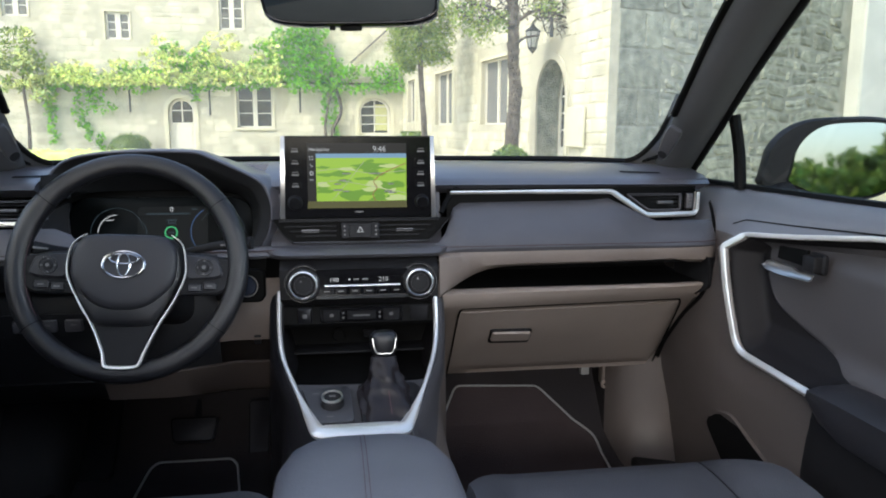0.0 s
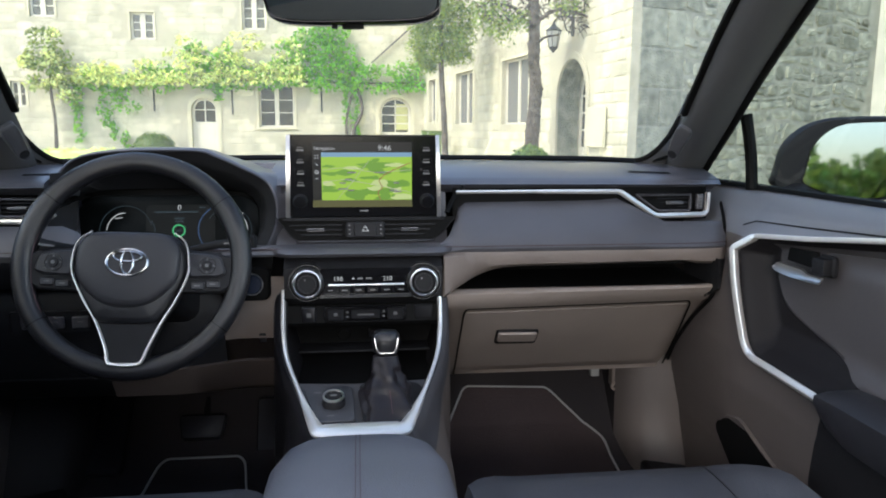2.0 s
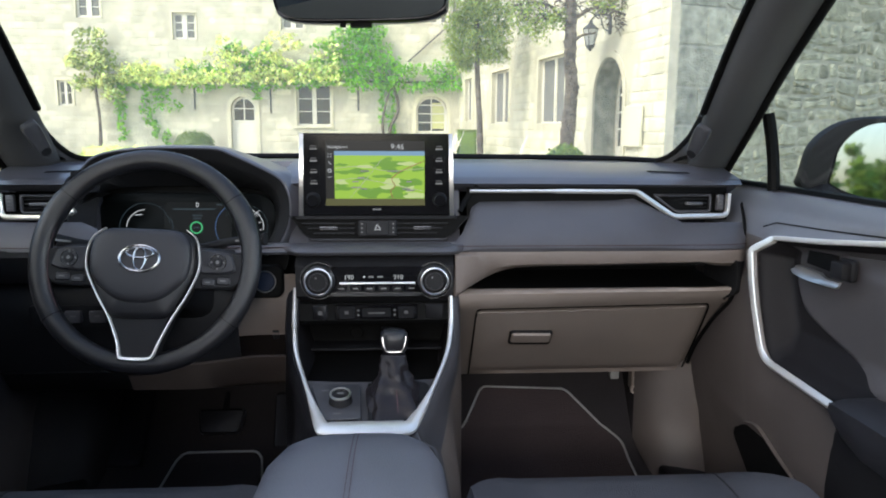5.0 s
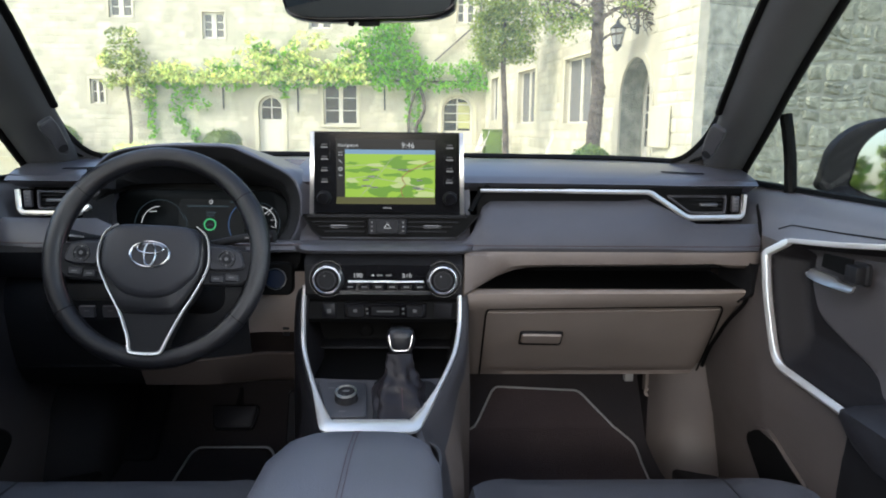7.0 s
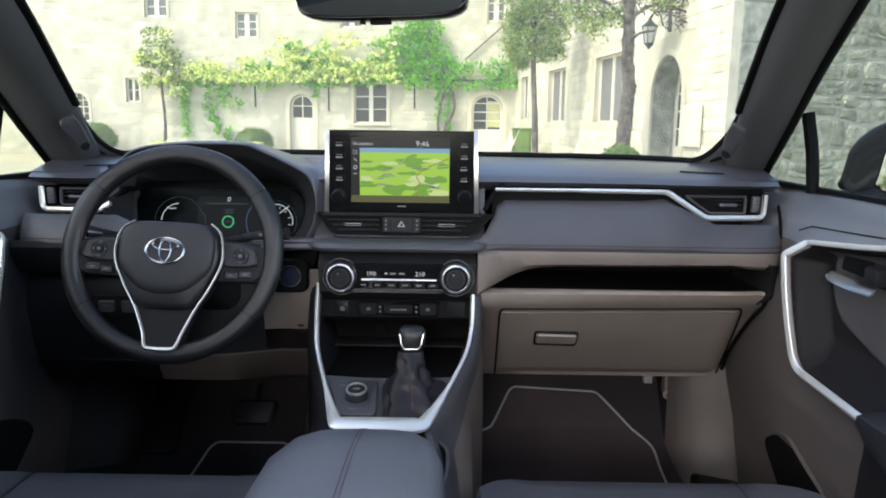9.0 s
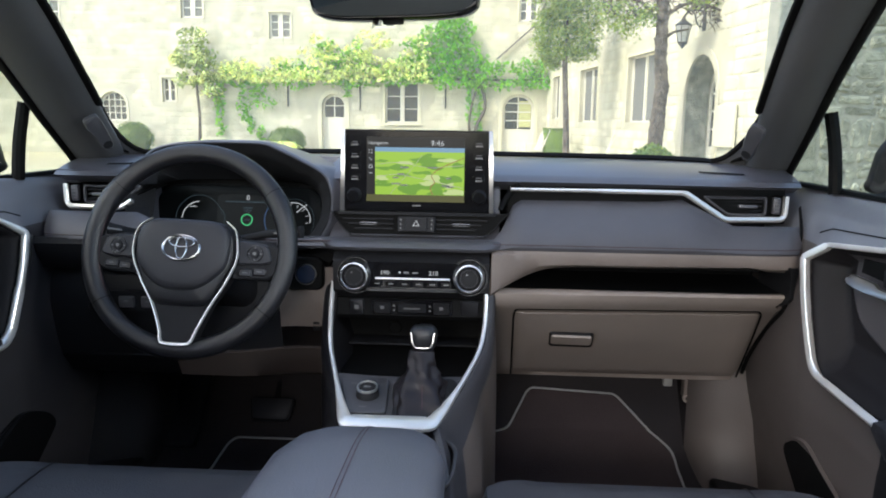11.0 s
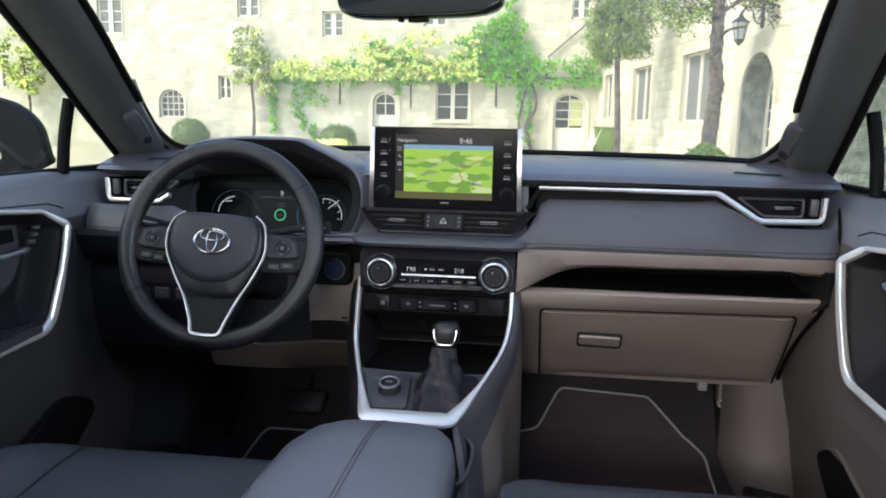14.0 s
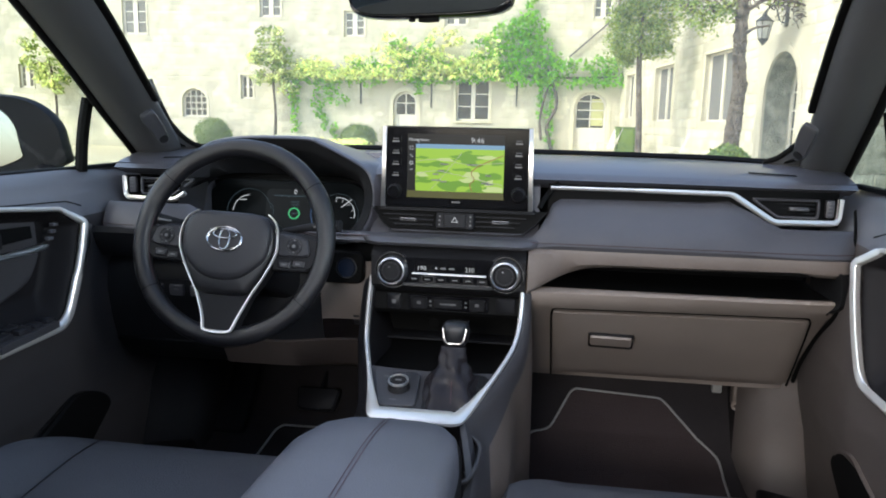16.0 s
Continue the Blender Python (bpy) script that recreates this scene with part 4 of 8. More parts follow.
    # keys and knobs
    for s in (-1, 1):
        for k, y in enumerate((0.050, 0.028, 0.007, -0.014)):
            key = part("key", prism(rrect(0.022, 0.014, 0.002, cx=s * 0.116, cy=y), m @ Matrix.Translation((0, 0, 0.001)), 0.0016, 0.0005), M_GLOSS, t)
            part("key_print", prism(rrect(0.011, 0.0018, 0.0005, cx=s * 0.116, cy=y + 0.0030), m @ Matrix.Translation((0, 0, 0.0027)), 0.0003), M_DIM, key)
            part("key_print", prism(rrect(0.013, 0.0030, 0.0006, cx=s * 0.116, cy=y - 0.0020), m @ Matrix.Translation((0, 0, 0.0027)), 0.0003), M_GREY_T, key)
        kn = part("knob", disc(0.0140, 0.015, m @ Matrix.Translation((s * 0.1175, -0.046, 0.001)), 36, 0.002, 0.0125), M_DARK, t)
        part("knob_cap", disc(0.0105, 0.0012, m @ Matrix.Translation((s * 0.1175, -0.046, 0.016)), 32, 0.0004), M_GLOSS, kn)
    part("maker_bar", prism(rrect(0.016, 0.0028, 0.0005, cx=0.0, cy=-0.064), m @ Matrix.Translation((0, 0, 0.0011)), 0.0003), M_GREY_T, t)
    return t


# ---- steering wheel ----
def build_wheel():
    t = thing("steering_wheel", "black leather steering wheel with silver lower spoke trim", "steering wheel")
    T = 18.8
    m = facing(-0.368, -0.213, 0.969, T) @ Matrix.Rotation(radians(-2.4), 4, "Z")
    up = m.to_3x3() @ Vector((0, 0, 1))
    R = 0.1690
    secs = []
    n = 96
    for k in range(n + 1):
        a = 2 * math.pi * k / n
        grip = 1.0 + 0.10 * (math.exp(-((a - radians(28)) / 0.22) ** 2) + math.exp(-((a - radians(152)) / 0.22) ** 2))
        row = []
        for j in range(14):
            b = 2 * math.pi * j / 14
            rr = R + 0.0165 * grip * math.cos(b)
            row.append(m @ Vector((rr * math.cos(a), rr * math.sin(a), 0.0150 * grip * math.sin(b))))
        secs.append(row)
    bm = loft(secs, closed=True)
    bmesh.ops.remove_doubles(bm, verts=bm.verts, dist=1e-6)
    rim = part("rim", bm, M_RIM, t)
    for a in (38, 142, 215, 325):
        row = [m @ Vector(((R + 0.0172 * math.cos(b)) * math.cos(radians(a)), (R + 0.0172 * math.cos(b)) * math.sin(radians(a)), 0.0156 * math.sin(b))) for b in steps(0, 2 * math.pi, 20)[:-1]]
        part("rim_seam", sweep(row, 0.0016, 0.0010, lambda i: up, closed=True, seg=4), M_RUBBER, rim)
    th = []
    for a in steps(145, 212, 30):
        th.append(m @ Vector(((R - 0.0155) * math.cos(radians(a)), (R - 0.0155) * math.sin(radians(a)), 0.006)))
    part("rim_stitching", sweep(th, 0.0012, 0.0012, up, seg=4), M_STITCH, rim)
    # hub: dark body down to the lower spoke, padded cover shaped like a shield on it
    half = [(0.0, 0.0480), (0.040, 0.0475), (0.063, 0.0440), (0.0785, 0.0310), (0.0855, 0.0100), (0.0855, -0.0200), (0.0690, -0.0600), (0.0530, -0.0860), (0.040, -0.0960), (0.0, -0.0980)]
    hub = half + [(-x, y) for x, y in half[-2:0:-1]]
    o = smooth_path([(a, b, 0) for a, b in hub], 4, closed=True)
    secs = []
    for s, z in ((1.0, -0.02), (1.0, 0.010), (0.985, 0.017), (0.95, 0.022), (0.86, 0.026), (0.50, 0.028), (0.12, 0.028)):
        secs.append([m @ Vector((q.x * s, (q.y + 0.020) * s - 0.020, z)) for q in o])
    h = part("hub", loft(secs, closed=True, caps=True), M_RIM, t, "black hub behind the padded cover")
    half = [(0.0, 0.0465), (0.040, 0.0460), (0.061, 0.0420), (0.0740, 0.0280), (0.0785, 0.0080), (0.0760, -0.0240), (0.0640, -0.0440), (0.0400, -0.0640), (0.018, -0.0715), (0.0, -0.0725)]
    cover = half + [(-x, y) for x, y in half[-2:0:-1]]
    o = smooth_path([(a, b, 0) for a, b in cover], 4, closed=True)
    secs = []
    for s, z in ((1.0, 0.016), (1.0, 0.0265), (0.975, 0.0305), (0.93, 0.0335), (0.80, 0.0358), (0.50, 0.0375), (0.12, 0.0380)):
        secs.append([m @ Vector((q.x * s, (q.y + 0.008) * s - 0.008, z)) for q in o])
    part("airbag_cover", loft(secs, closed=True, caps=True), M_COVER, h, "dark grey padded cover")
    em = m @ Matrix.Translation((0.002, -0.0035, 0.0365))
    for rx, ry, cx, cy, w in ((0.0310, 0.0205, 0, 0, 0.0042), (0.0092, 0.0180, 0, 0.000, 0.0032), (0.0210, 0.0078, 0, 0.0092, 0.0032)):
        el = [em @ Vector((cx + rx * math.cos(a), cy + ry * math.sin(a), 0.002)) for a in steps(0, 2 * math.pi, 40)[:-1]]
        part("emblem_ring", sweep(el, w, 0.004, up, closed=True, seg=6), M_CHROME, h, "chrome oval ring of the emblem")
    # side spokes with keypads
    for s in (-1, 1):
        sp = [(s * 0.078, 0.024), (s * 0.118, 0.022), (s * 0.160, 0.012), (s * 0.162, -0.030), (s * 0.140, -0.044), (s * 0.080, -0.046)]
        k = part("spoke", prism(sp, m @ Matrix.Translation((0, 0, -0.012)), 0.018, 0.003), M_DARK, t)
        pad = [(s * 0.082, 0.0185), (s * 0.118, 0.0180), (s * 0.139, 0.0120), (s * 0.1475, -0.0150), (s * 0.132, -0.0205), (s * 0.090, -0.0215)]
        part("keypad", prism([(p.x, p.y) for p in round_path([(a, b, 0) for a, b in pad + pad[:2]], 0.006)[1:-1]], m @ Matrix.Translation((0, 0, 0.004)), 0.009, 0.003), M_COVER, k)
        c = m @ Matrix.Translation((s * 0.1175, -0.0020, 0.0125))
        part("key_ring", ring(0.0120, 0.0140, 0.0025, c), M_RIM, k)
        part("round_key", disc(0.0078, 0.003, c, 24, 0.001), M_DARK, k)
        part("key_cap", disc(0.0030, 0.0008, c @ Matrix.Translation((0, 0, 0.003)), 16, 0.0002), M_GREY_T, k)
        for dx, dy in ((0.0, 0.0102), (0, -0.0102), (0.0102, 0), (-0.0102, 0)):
            part("key_mark", prism(rrect(0.0026, 0.0026, 0.0008, cx=dx, cy=dy), c, 0.0022), M_GREY_T, k)
        for j in (0, 1):
            cx, cy = s * (0.103 + 0.024 * j), -0.0345 + 0.0030 * j
            part("lower_key", prism(rrect(0.0225, 0.0125, 0.003, cx=cx, cy=cy), m @ Matrix.Translation((0, 0, 0.003)), 0.007, 0.002), M_COVER, k)
            part("key_mark", prism(rrect(0.009, 0.0022, 0.0008, cx=cx, cy=cy), m @ Matrix.Translation((0, 0, 0.0102)), 0.0004), M_GREY_T, k)
    # silver trim: down both sides of the hub and across the lower spoke
    def v_path(s):
        return [(k + s * w, y, z) for k, w, y, z in ((0.003, 0.064, 0.0475, 0.018), (0.003, 0.0805, 0.0335, 0.022), (0.003, 0.0875, 0.0100, 0.024), (0.004, 0.0870, -0.0200, 0.024), (0.005, 0.0695, -0.0600, 0.022), (0.005, 0.0490, -0.0950, 0.018), (0.004, 0.0320, -0.1340, 0.016), (0.003, 0.0265, -0.1525, 0.0175), (0.002, 0.0205, -0.1590, 0.018), (0.001, 0, -0.1605, 0.018))]
    left = smooth_path(v_path(-1), 5)
    right = smooth_path(v_path(1), 5)[::-1]
    path = [m @ q for q in left + right[1:]]
    n = len(path)
    part("silver_trim", sweep(path, lambda i: 0.0018 + 0.0045 * max(0.0, 1 - abs(2 * i / (n - 1) - 1)) ** 1.4, 0.008, up), M_SATIN, t, "satin silver V-shaped trim")
    low = [(-0.066, -0.064), (0.066, -0.064), (0.050, -0.094), (0.033, -0.140), (0.030, -0.168), (-0.028, -0.168), (-0.031, -0.140), (-0.050, -0.094)]
    part("lower_spoke", prism(low, m @ Matrix.Translation((0, 0, -0.016)), 0.0305, 0.003), M_DARK, t)
    part("boss", disc(0.052, 0.055, m @ Matrix.Translation((0, -0.005, -0.062)), 32), M_DARK, t)
    return t


# ---- centre console ----
CHROME_U = {
    -1: [(0.1435, -0.104, 0.893), (0.1445, -0.118, 0.860), (0.1430, -0.138, 0.822), (0.1355, -0.175, 0.790), (0.1135, -0.245, 0.764), (0.0930, -0.312, 0.747), (0.0760, -0.368, 0.7375)],
    1: [(0.1365, -0.104, 0.893), (0.1370, -0.118, 0.860), (0.1350, -0.138, 0.822), (0.1265, -0.175, 0.790), (0.1040, -0.245, 0.764), (0.0810, -0.312, 0.747), (0.0600, -0.368, 0.7375)]}


def build_console():
    t = thing("center_console", "dark grey centre console with a silver U-shaped trim", "console")
    # side flanks
    for s in (-1, 1):
        pts = smooth_path(CHROME_U[s], 4) + [Vector((0.070, -0.40, 0.722)), Vector((0.085, -0.46, 0.690)), Vector((0.092, -0.75, 0.66)), Vector((0.092, -1.10, 0.66))]
        secs = []
        for k, q in enumerate(pts):
            f = k / (len(pts) - 1)
            w = max(q.x + 0.020, 0.134)
            secs.append([(s * (q.x - 0.004), q.y + 0.004, q.z), (s * (q.x + 0.006), q.y, q.z), (s * (q.x + 0.013), q.y + 0.001, q.z - 0.006), (s * (q.x + 0.018), q.y + 0.004, q.z - 0.020), (s * (q.x * 0.5 + w * 0.5 + 0.008), q.y + 0.008, q.z - 0.045), (s * w, q.y + 0.015, q.z - 0.080), (s * (w + 0.004), q.y + 0.03, q.z - 0.16), (s * (w + 0.008), q.y + 0.05, 0.35)])
        # driver's flank coloured near black for shade; the passenger's keeps grey and brown
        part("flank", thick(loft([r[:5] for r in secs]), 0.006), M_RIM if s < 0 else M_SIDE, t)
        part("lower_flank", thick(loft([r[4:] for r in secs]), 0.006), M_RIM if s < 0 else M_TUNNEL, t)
    # stack face between the knobs, recess and lower switches
    secs = [[(x, y, z) for y, z in ((-0.080, 0.966), (-0.096, 0.954), (-0.110, 0.946), (-0.118, 0.938), (-0.118, 0.884), (-0.104, 0.872), (-0.098, 0.868))] for x in steps(-0.142, 0.142, 12)]
    part("stack_face", thick(loft(secs), 0.006), M_DARK, t)
    secs = [[(x * k, y, z) for y, z, k in ((-0.098, 0.870, 1), (-0.104, 0.866, 1), (-0.110, 0.836, 1), (-0.104, 0.828, 1), (-0.02, 0.824, 1), (0.0, 0.80, 1), (0.0, 0.760, 1), (-0.06, 0.745, 1), (-0.15, 0.7435, 0.94), (-0.19, 0.743, 0.86), (-0.235, 0.742, 0.72))] for x in steps(-0.141, 0.141, 12)]
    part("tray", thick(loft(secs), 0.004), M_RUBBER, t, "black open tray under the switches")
    for s in (-1, 1):
        part("cheek", thick(loft([[(s * 0.140, y, z) for y, z in ((-0.10, 0.90), (0.02, 0.90))], [(s * 0.1405, y, z) for y, z in ((-0.135, 0.82), (0.02, 0.82))], [(s * 0.134, y, z) for y, z in ((-0.172, 0.786), (0.02, 0.786))], [(s * 0.120, y, z) for y, z in ((-0.235, 0.755), (0.02, 0.74))]]), 0.003), M_RECESS, t)
    part("tray_socket", disc(0.013, 0.006, facing(-0.04, -0.004, 0.785, -8), 24, 0.002), M_RUBBER, t)
    part("tray_port", prism(rrect(0.024, 0.016, 0.003), facing(0.02, -0.004, 0.787, -8), 0.006, 0.002), M_RIM, t)
    part("tray_shelf", box(-0.125, 0.125, -0.055, 0.0, 0.762, 0.766, 0.001), M_DARK, t)
    # climate panel
    cm = facing(0.003, -0.122, 0.915, 4)
    c = part("climate_panel", prism(rrect(0.165, 0.046, 0.004), cm @ Matrix.Translation((0, 0, -0.004)), 0.009, 0.001), M_GLOSS, t, "gloss black climate display")
    # amber-white figures as lit strokes
    text_mesh("left_figure", "190", 0.0118, cm @ Matrix.Translation((-0.058, 0.0005, 0.0053)), M_WHITE, c)
    text_mesh("right_figure", "210", 0.0118, cm @ Matrix.Translation((0.030, 0.0005, 0.0053)), M_WHITE, c)
    for k, (x, w) in enumerate(((-0.022, 0.004), (-0.010, 0.010), (0.006, 0.010))):
        part("print_bar", prism(rrect(w, 0.003, 0.0006, cx=x, cy=0.005), cm @ Matrix.Translation((0, 0, 0.0052)), 0.0004), M_WHITE if k == 0 else M_GREY_T, c)
    for k in range(6):
        key = part("key", prism(rrect(0.020, 0.009, 0.002, cx=-0.0625 + 0.025 * k, cy=-0.0155), cm @ Matrix.Translation((0, 0, 0.005)), 0.003, 0.001), M_GLOSS, c)
        part("key_print", prism(rrect(0.010, 0.0020, 0.0005, cx=-0.0625 + 0.025 * k, cy=-0.0155), cm @ Matrix.Translation((0, 0, 0.0081)), 0.0003), M_GREY_T, key)
    # silver bar stands in for a reflection on the gloss panel
    part("reflection_strip", sweep([cm @ Vector((-0.066, -0.0060, 0.005)), cm @ Vector((0.069, -0.0060, 0.005))], 0.0036, 0.003, (0, -0.80, 0.60), seg=8, power=5), M_KNOB, c, "silver bar for the reflection below the figures")
    part("key_ledge", prism(rrect(0.168, 0.006, 0.002, cy=-0.026), cm @ Matrix.Translation((0, 0, -0.004)), 0.014, 0.002), M_RIM, c)
    for s in (-1, 1):
        km = cm @ Matrix.Translation((s * 0.1030, -0.002, 0.0)) @ Matrix.Diagonal((0.90, 0.90, 1, 1))
        k = part("knob", disc(0.0310, 0.014, km @ Matrix.Translation((0, 0, -0.006)), 48, 0.002), M_DARK, t)
        prof = ((0.0325, -0.004), (0.0325, 0.004), (0.0315, 0.007), (0.0290, 0.018), (0.0278, 0.0205), (0.0252, 0.0212), (0.0240, 0.0202), (0.0234, 0.0150))
        rows = [[km @ Vector((r * math.cos(a), r * math.sin(a), h)) for a in steps(0, 2 * math.pi, 48)[:-1]] for r, h in prof]
        part("knob_ring", loft(rows, closed=True), M_KNOB, k, "chrome tapered knob ring")
        part("grip_ring", ring(0.0218, 0.0242, 0.0208, km), M_DARK, k)
        part("knob_face", disc(0.0222, 0.0195, km, 40, 0.002), M_DARK, k)
        part("face_ring", ring(0.0165, 0.0182, 0.0012, km @ Matrix.Translation((0, 0, 0.0194))), M_COVER, k)
        part("face_print", disc(0.0016, 0.0008, km @ Matrix.Translation((-0.004, 0.008, 0.0194)), 12), M_WHITE if s > 0 else M_GREY_T, k)
        # housing bump round the knob
        part("knob_bezel", ring(0.0340, 0.0380, 0.013, km @ Matrix.Translation((0, 0, -0.010))), M_RIM, t)
    # lower switch row
    sm = facing(0.0, -0.108, 0.852, -9)
    p = part("switch_panel", prism(rrect(0.150, 0.029, 0.003, cx=0.002), sm, 0.004, 0.001), M_GLOSS, t)
    for s in (-1, 1):
        part("seat_switch", prism(rrect(0.030, 0.022, 0.003, cx=0.002 + s * 0.054), sm @ Matrix.Translation((0, 0, 0.004)), 0.005, 0.002), M_DARK, p)
        part("switch_print", prism(rrect(0.007, 0.006, 0.001, cx=0.002 + s * 0.054, cy=0.002), sm @ Matrix.Translation((0, 0, 0.009)), 0.0005), M_GREY_T, p)
        for y in (-0.005, 0.004):
            part("switch_print", prism(rrect(0.004, 0.0035, 0.0006, cx=0.002 + s * 0.033, cy=y), sm @ Matrix.Translation((0, 0, 0.004)), 0.0005), M_GREY_T, p)
    part("tape_display", prism(rrect(0.052, 0.016, 0.002, cx=0.002), sm @ Matrix.Translation((0, 0, 0.004)), 0.003, 0.001), M_DARK, p)
    part("print_bar", prism(rrect(0.030, 0.003, 0.0006, cx=0.002), sm @ Matrix.Translation((0, 0, 0.0071)), 0.0003), M_GREY_T, p)
    q = part("side_switch", prism(rrect(0.026, 0.030, 0.003, cx=-0.1), sm, 0.005, 0.002), M_RIM, t)
    part("switch_print", prism(rrect(0.008, 0.008, 0.001, cx=-0.1), sm @ Matrix.Translation((0, 0, 0.005)), 0.0005), M_GREY_T, q)
    part("side_switch", prism(rrect(0.034, 0.030, 0.003, cx=0.108), sm, 0.004, 0.002), M_DARK, t)
    # top plate
    left, right = smooth_path(CHROME_U[-1], 4), smooth_path(CHROME_U[1], 4)
    secs = []
    for q, r in zip(left[15:], right[15:]):
        secs.append([(-q.x + 0.003 + (q.x + r.x - 0.006) * u, q.y, q.z - 0.006 - 0.004 * math.sin(math.pi * u)) for u in steps(0, 1, 8)])
    part("top_plate", thick(loft(secs), 0.006), M_SIDE, t)
    # silver U trim
    a = [Vector((-q.x, q.y, q.z + 0.003)) for q in left]
    b = [Vector((q.x, q.y, q.z + 0.003)) for q in right][::-1]
    path = a[:-1] + round_path([a[-2], a[-1] + Vector((0.004, -0.008, -0.001)), b[0] + Vector((-0.004, -0.008, -0.001)), b[1]], 0.012)[1:-1] + b[1:]
    n = len(path)

    def nrm(i):
        f = abs(2 * i / (n - 1) - 1)
        sx = -1 if i < n / 2 else 1
        return Vector((sx * 0.25 * f, -0.25 - 0.55 * f, 0.95 - 0.65 * f))

    def wid(i):
        f = abs(2 * i / (n - 1) - 1)
        return 0.0075 + 0.0260 * max(0.0, 1 - f * 2.6)
    part("silver_trim", sweep(path, wid, 0.012, nrm, seg=10), M_SATIN, t, "satin silver U-shaped trim")
    # open cup holder between the trim and the armrest: dark well with a rounded grey wall
    edge = smooth_path([(0.066, -0.372, 0.716), (0.082, -0.384, 0.716), (0.0945, -0.405, 0.714), (0.0960, -0.440, 0.710), (0.0925, -0.475, 0.706), (0.083, -0.500, 0.704), (0.060, -0.512, 0.704)], 5)
    cup = part("cup_holder", loft([[q + Vector((0, 0, 0.002)), q * 1.0 + Vector((-0.006, 0, -0.012)), q + Vector((-0.012, 0.0, -0.055)), Vector((0.02, q.y, 0.650))] for q in edge]), M_RECESS, t, "dark cup holder beside the armrest")
    part("cup_rim", sweep(edge, lambda i: 0.004 + 0.002 * math.sin(math.pi * i / 30), 0.006, (0, -0.2, 1)), M_SIDE, cup)
    # drive mode dial
    dm = Matrix.Translation((-0.053, -0.286, 0.7495)) @ Matrix.Rotation(radians(14), 4, "X")
    pl = part("mode_plate", prism([(p.x, p.y) for p in round_path([(-0.050, 0.045, 0), (0.030, 0.045, 0), (0.036, -0.050, 0), (-0.024, -0.052, 0), (-0.050, 0.045, 0), (0.030, 0.045, 0)], 0.010)[1:-1]], dm @ Matrix.Translation((0, 0, -0.006)), 0.008, 0.001), M_FLANK, t)
    dm = dm @ Matrix.Translation((0.001, -0.003, 0)) @ Matrix.Diagonal((0.90, 0.90, 0.92, 1))
    dl = part("mode_dial", disc(0.0215, 0.017, dm, 40, 0.002, 0.0185), M_DARK, t)
    part("dial_ring", ring(0.0155, 0.0192, 0.004, dm @ Matrix.Translation((0, 0, 0.0155))), M_FRAME, dl, "silver dial ring")
    part("dial_cap", disc(0.0150, 0.002, dm @ Matrix.Translation((0, 0, 0.0155)), 32, 0.0008), M_RECESS, dl)
    part("dial_print", prism(rrect(0.012, 0.005, 0.001), dm @ Matrix.Translation((0, 0, 0.0184)), 0.0004), M_GREY_T, dl)
    for k in range(3):
        part("plate_print", prism(rrect(0.012, 0.0025, 0.0005, cx=-0.03 + 0.02 * k, cy=0.034), dm @ Matrix.Translation((0, 0, 0.0021)), 0.0003), M_GREY_T, pl)
    part("plate_print", prism(rrect(0.012, 0.0022, 0.0005, cx=-0.004, cy=-0.037), dm @ Matrix.Translation((0, 0, 0.0021)), 0.0003), M_GREY_T, pl)
    # gear lever
    g0, g1 = Vector((0.034, -0.292, 0.747)), Vector((0.033, -0.250, 0.815))

    def tri(u):
        u = u % 1.0
        return 1 - 4 * abs(u - 0.5)
    secs = []
    for f in steps(0, 1, 30):
        c = g0.lerp(g1, f)
        w = lerp_table(((0, 0.042), (0.10, 0.041), (0.30, 0.034), (0.5, 0.0265), (0.65, 0.0235), (1, 0.0205)), f)
        h = lerp_table(((0, 0.058), (0.10, 0.055), (0.35, 0.036), (0.6, 0.025), (1, 0.019)), f)
        pw = 0.45 + 0.5 * min(1.0, f / 0.6)
        row = []
        for j in range(48):
            a = 2 * math.pi * j / 48
            u = j / 48
            fold = 1 + math.sin(math.pi * min(1.0, f * 0.9 + 0.08)) ** 0.7 * (0.15 * tri(5 * u + 0.9 * f) + 0.09 * tri(3 * u - 1.6 * f + 0.3) + 0.06 * tri(4.5 * f + 2.0 * u))
            ca, sa = math.cos(a), math.sin(a)
            row.append(c + Vector((w * fold * math.copysign(abs(ca) ** pw, ca), h * fold * math.copysign(abs(sa) ** pw, sa), 0.25 * h * math.copysign(abs(sa) ** pw, sa) * (1 - f) - 0.18 * h * sa * f)))
        secs.append(row)
    frame_o = [(p.x, p.y) for p in round_path([(-0.010, 0.055, 0), (0.085, 0.055, 0), (0.096, 0.035, 0), (0.072, -0.058, 0), (-0.006, -0.062, 0), (-0.010, 0.055, 0), (0.085, 0.055, 0)], 0.008)[1:-1]]
    part("boot_plate", prism(frame_o, Matrix.Translation((0.0, -0.292, 0.7495)) @ Matrix.Rotation(radians(14), 4, "X") @ Matrix.Translation((0, 0, -0.004)), 0.006, 0.002), M_DARK, t)
    lv = part("lever_boot", loft(secs, closed=True, caps=True), M_BOOT, t, "creased black leather lever boot")
    part("boot_stitching", sweep(smooth_path([g0.lerp(g1, f) + Vector((0.006 * (1 - f), -lerp_table(((0, 0.042), (0.3, 0.031), (0.6, 0.0215), (1, 0.0155)), f), 0.0 + 0.004 * f)) for f in steps(0, 0.95, 8)], 3), 0.0014, 0.0014, (0, -1, 0.3), seg=4), M_STITCH, lv)
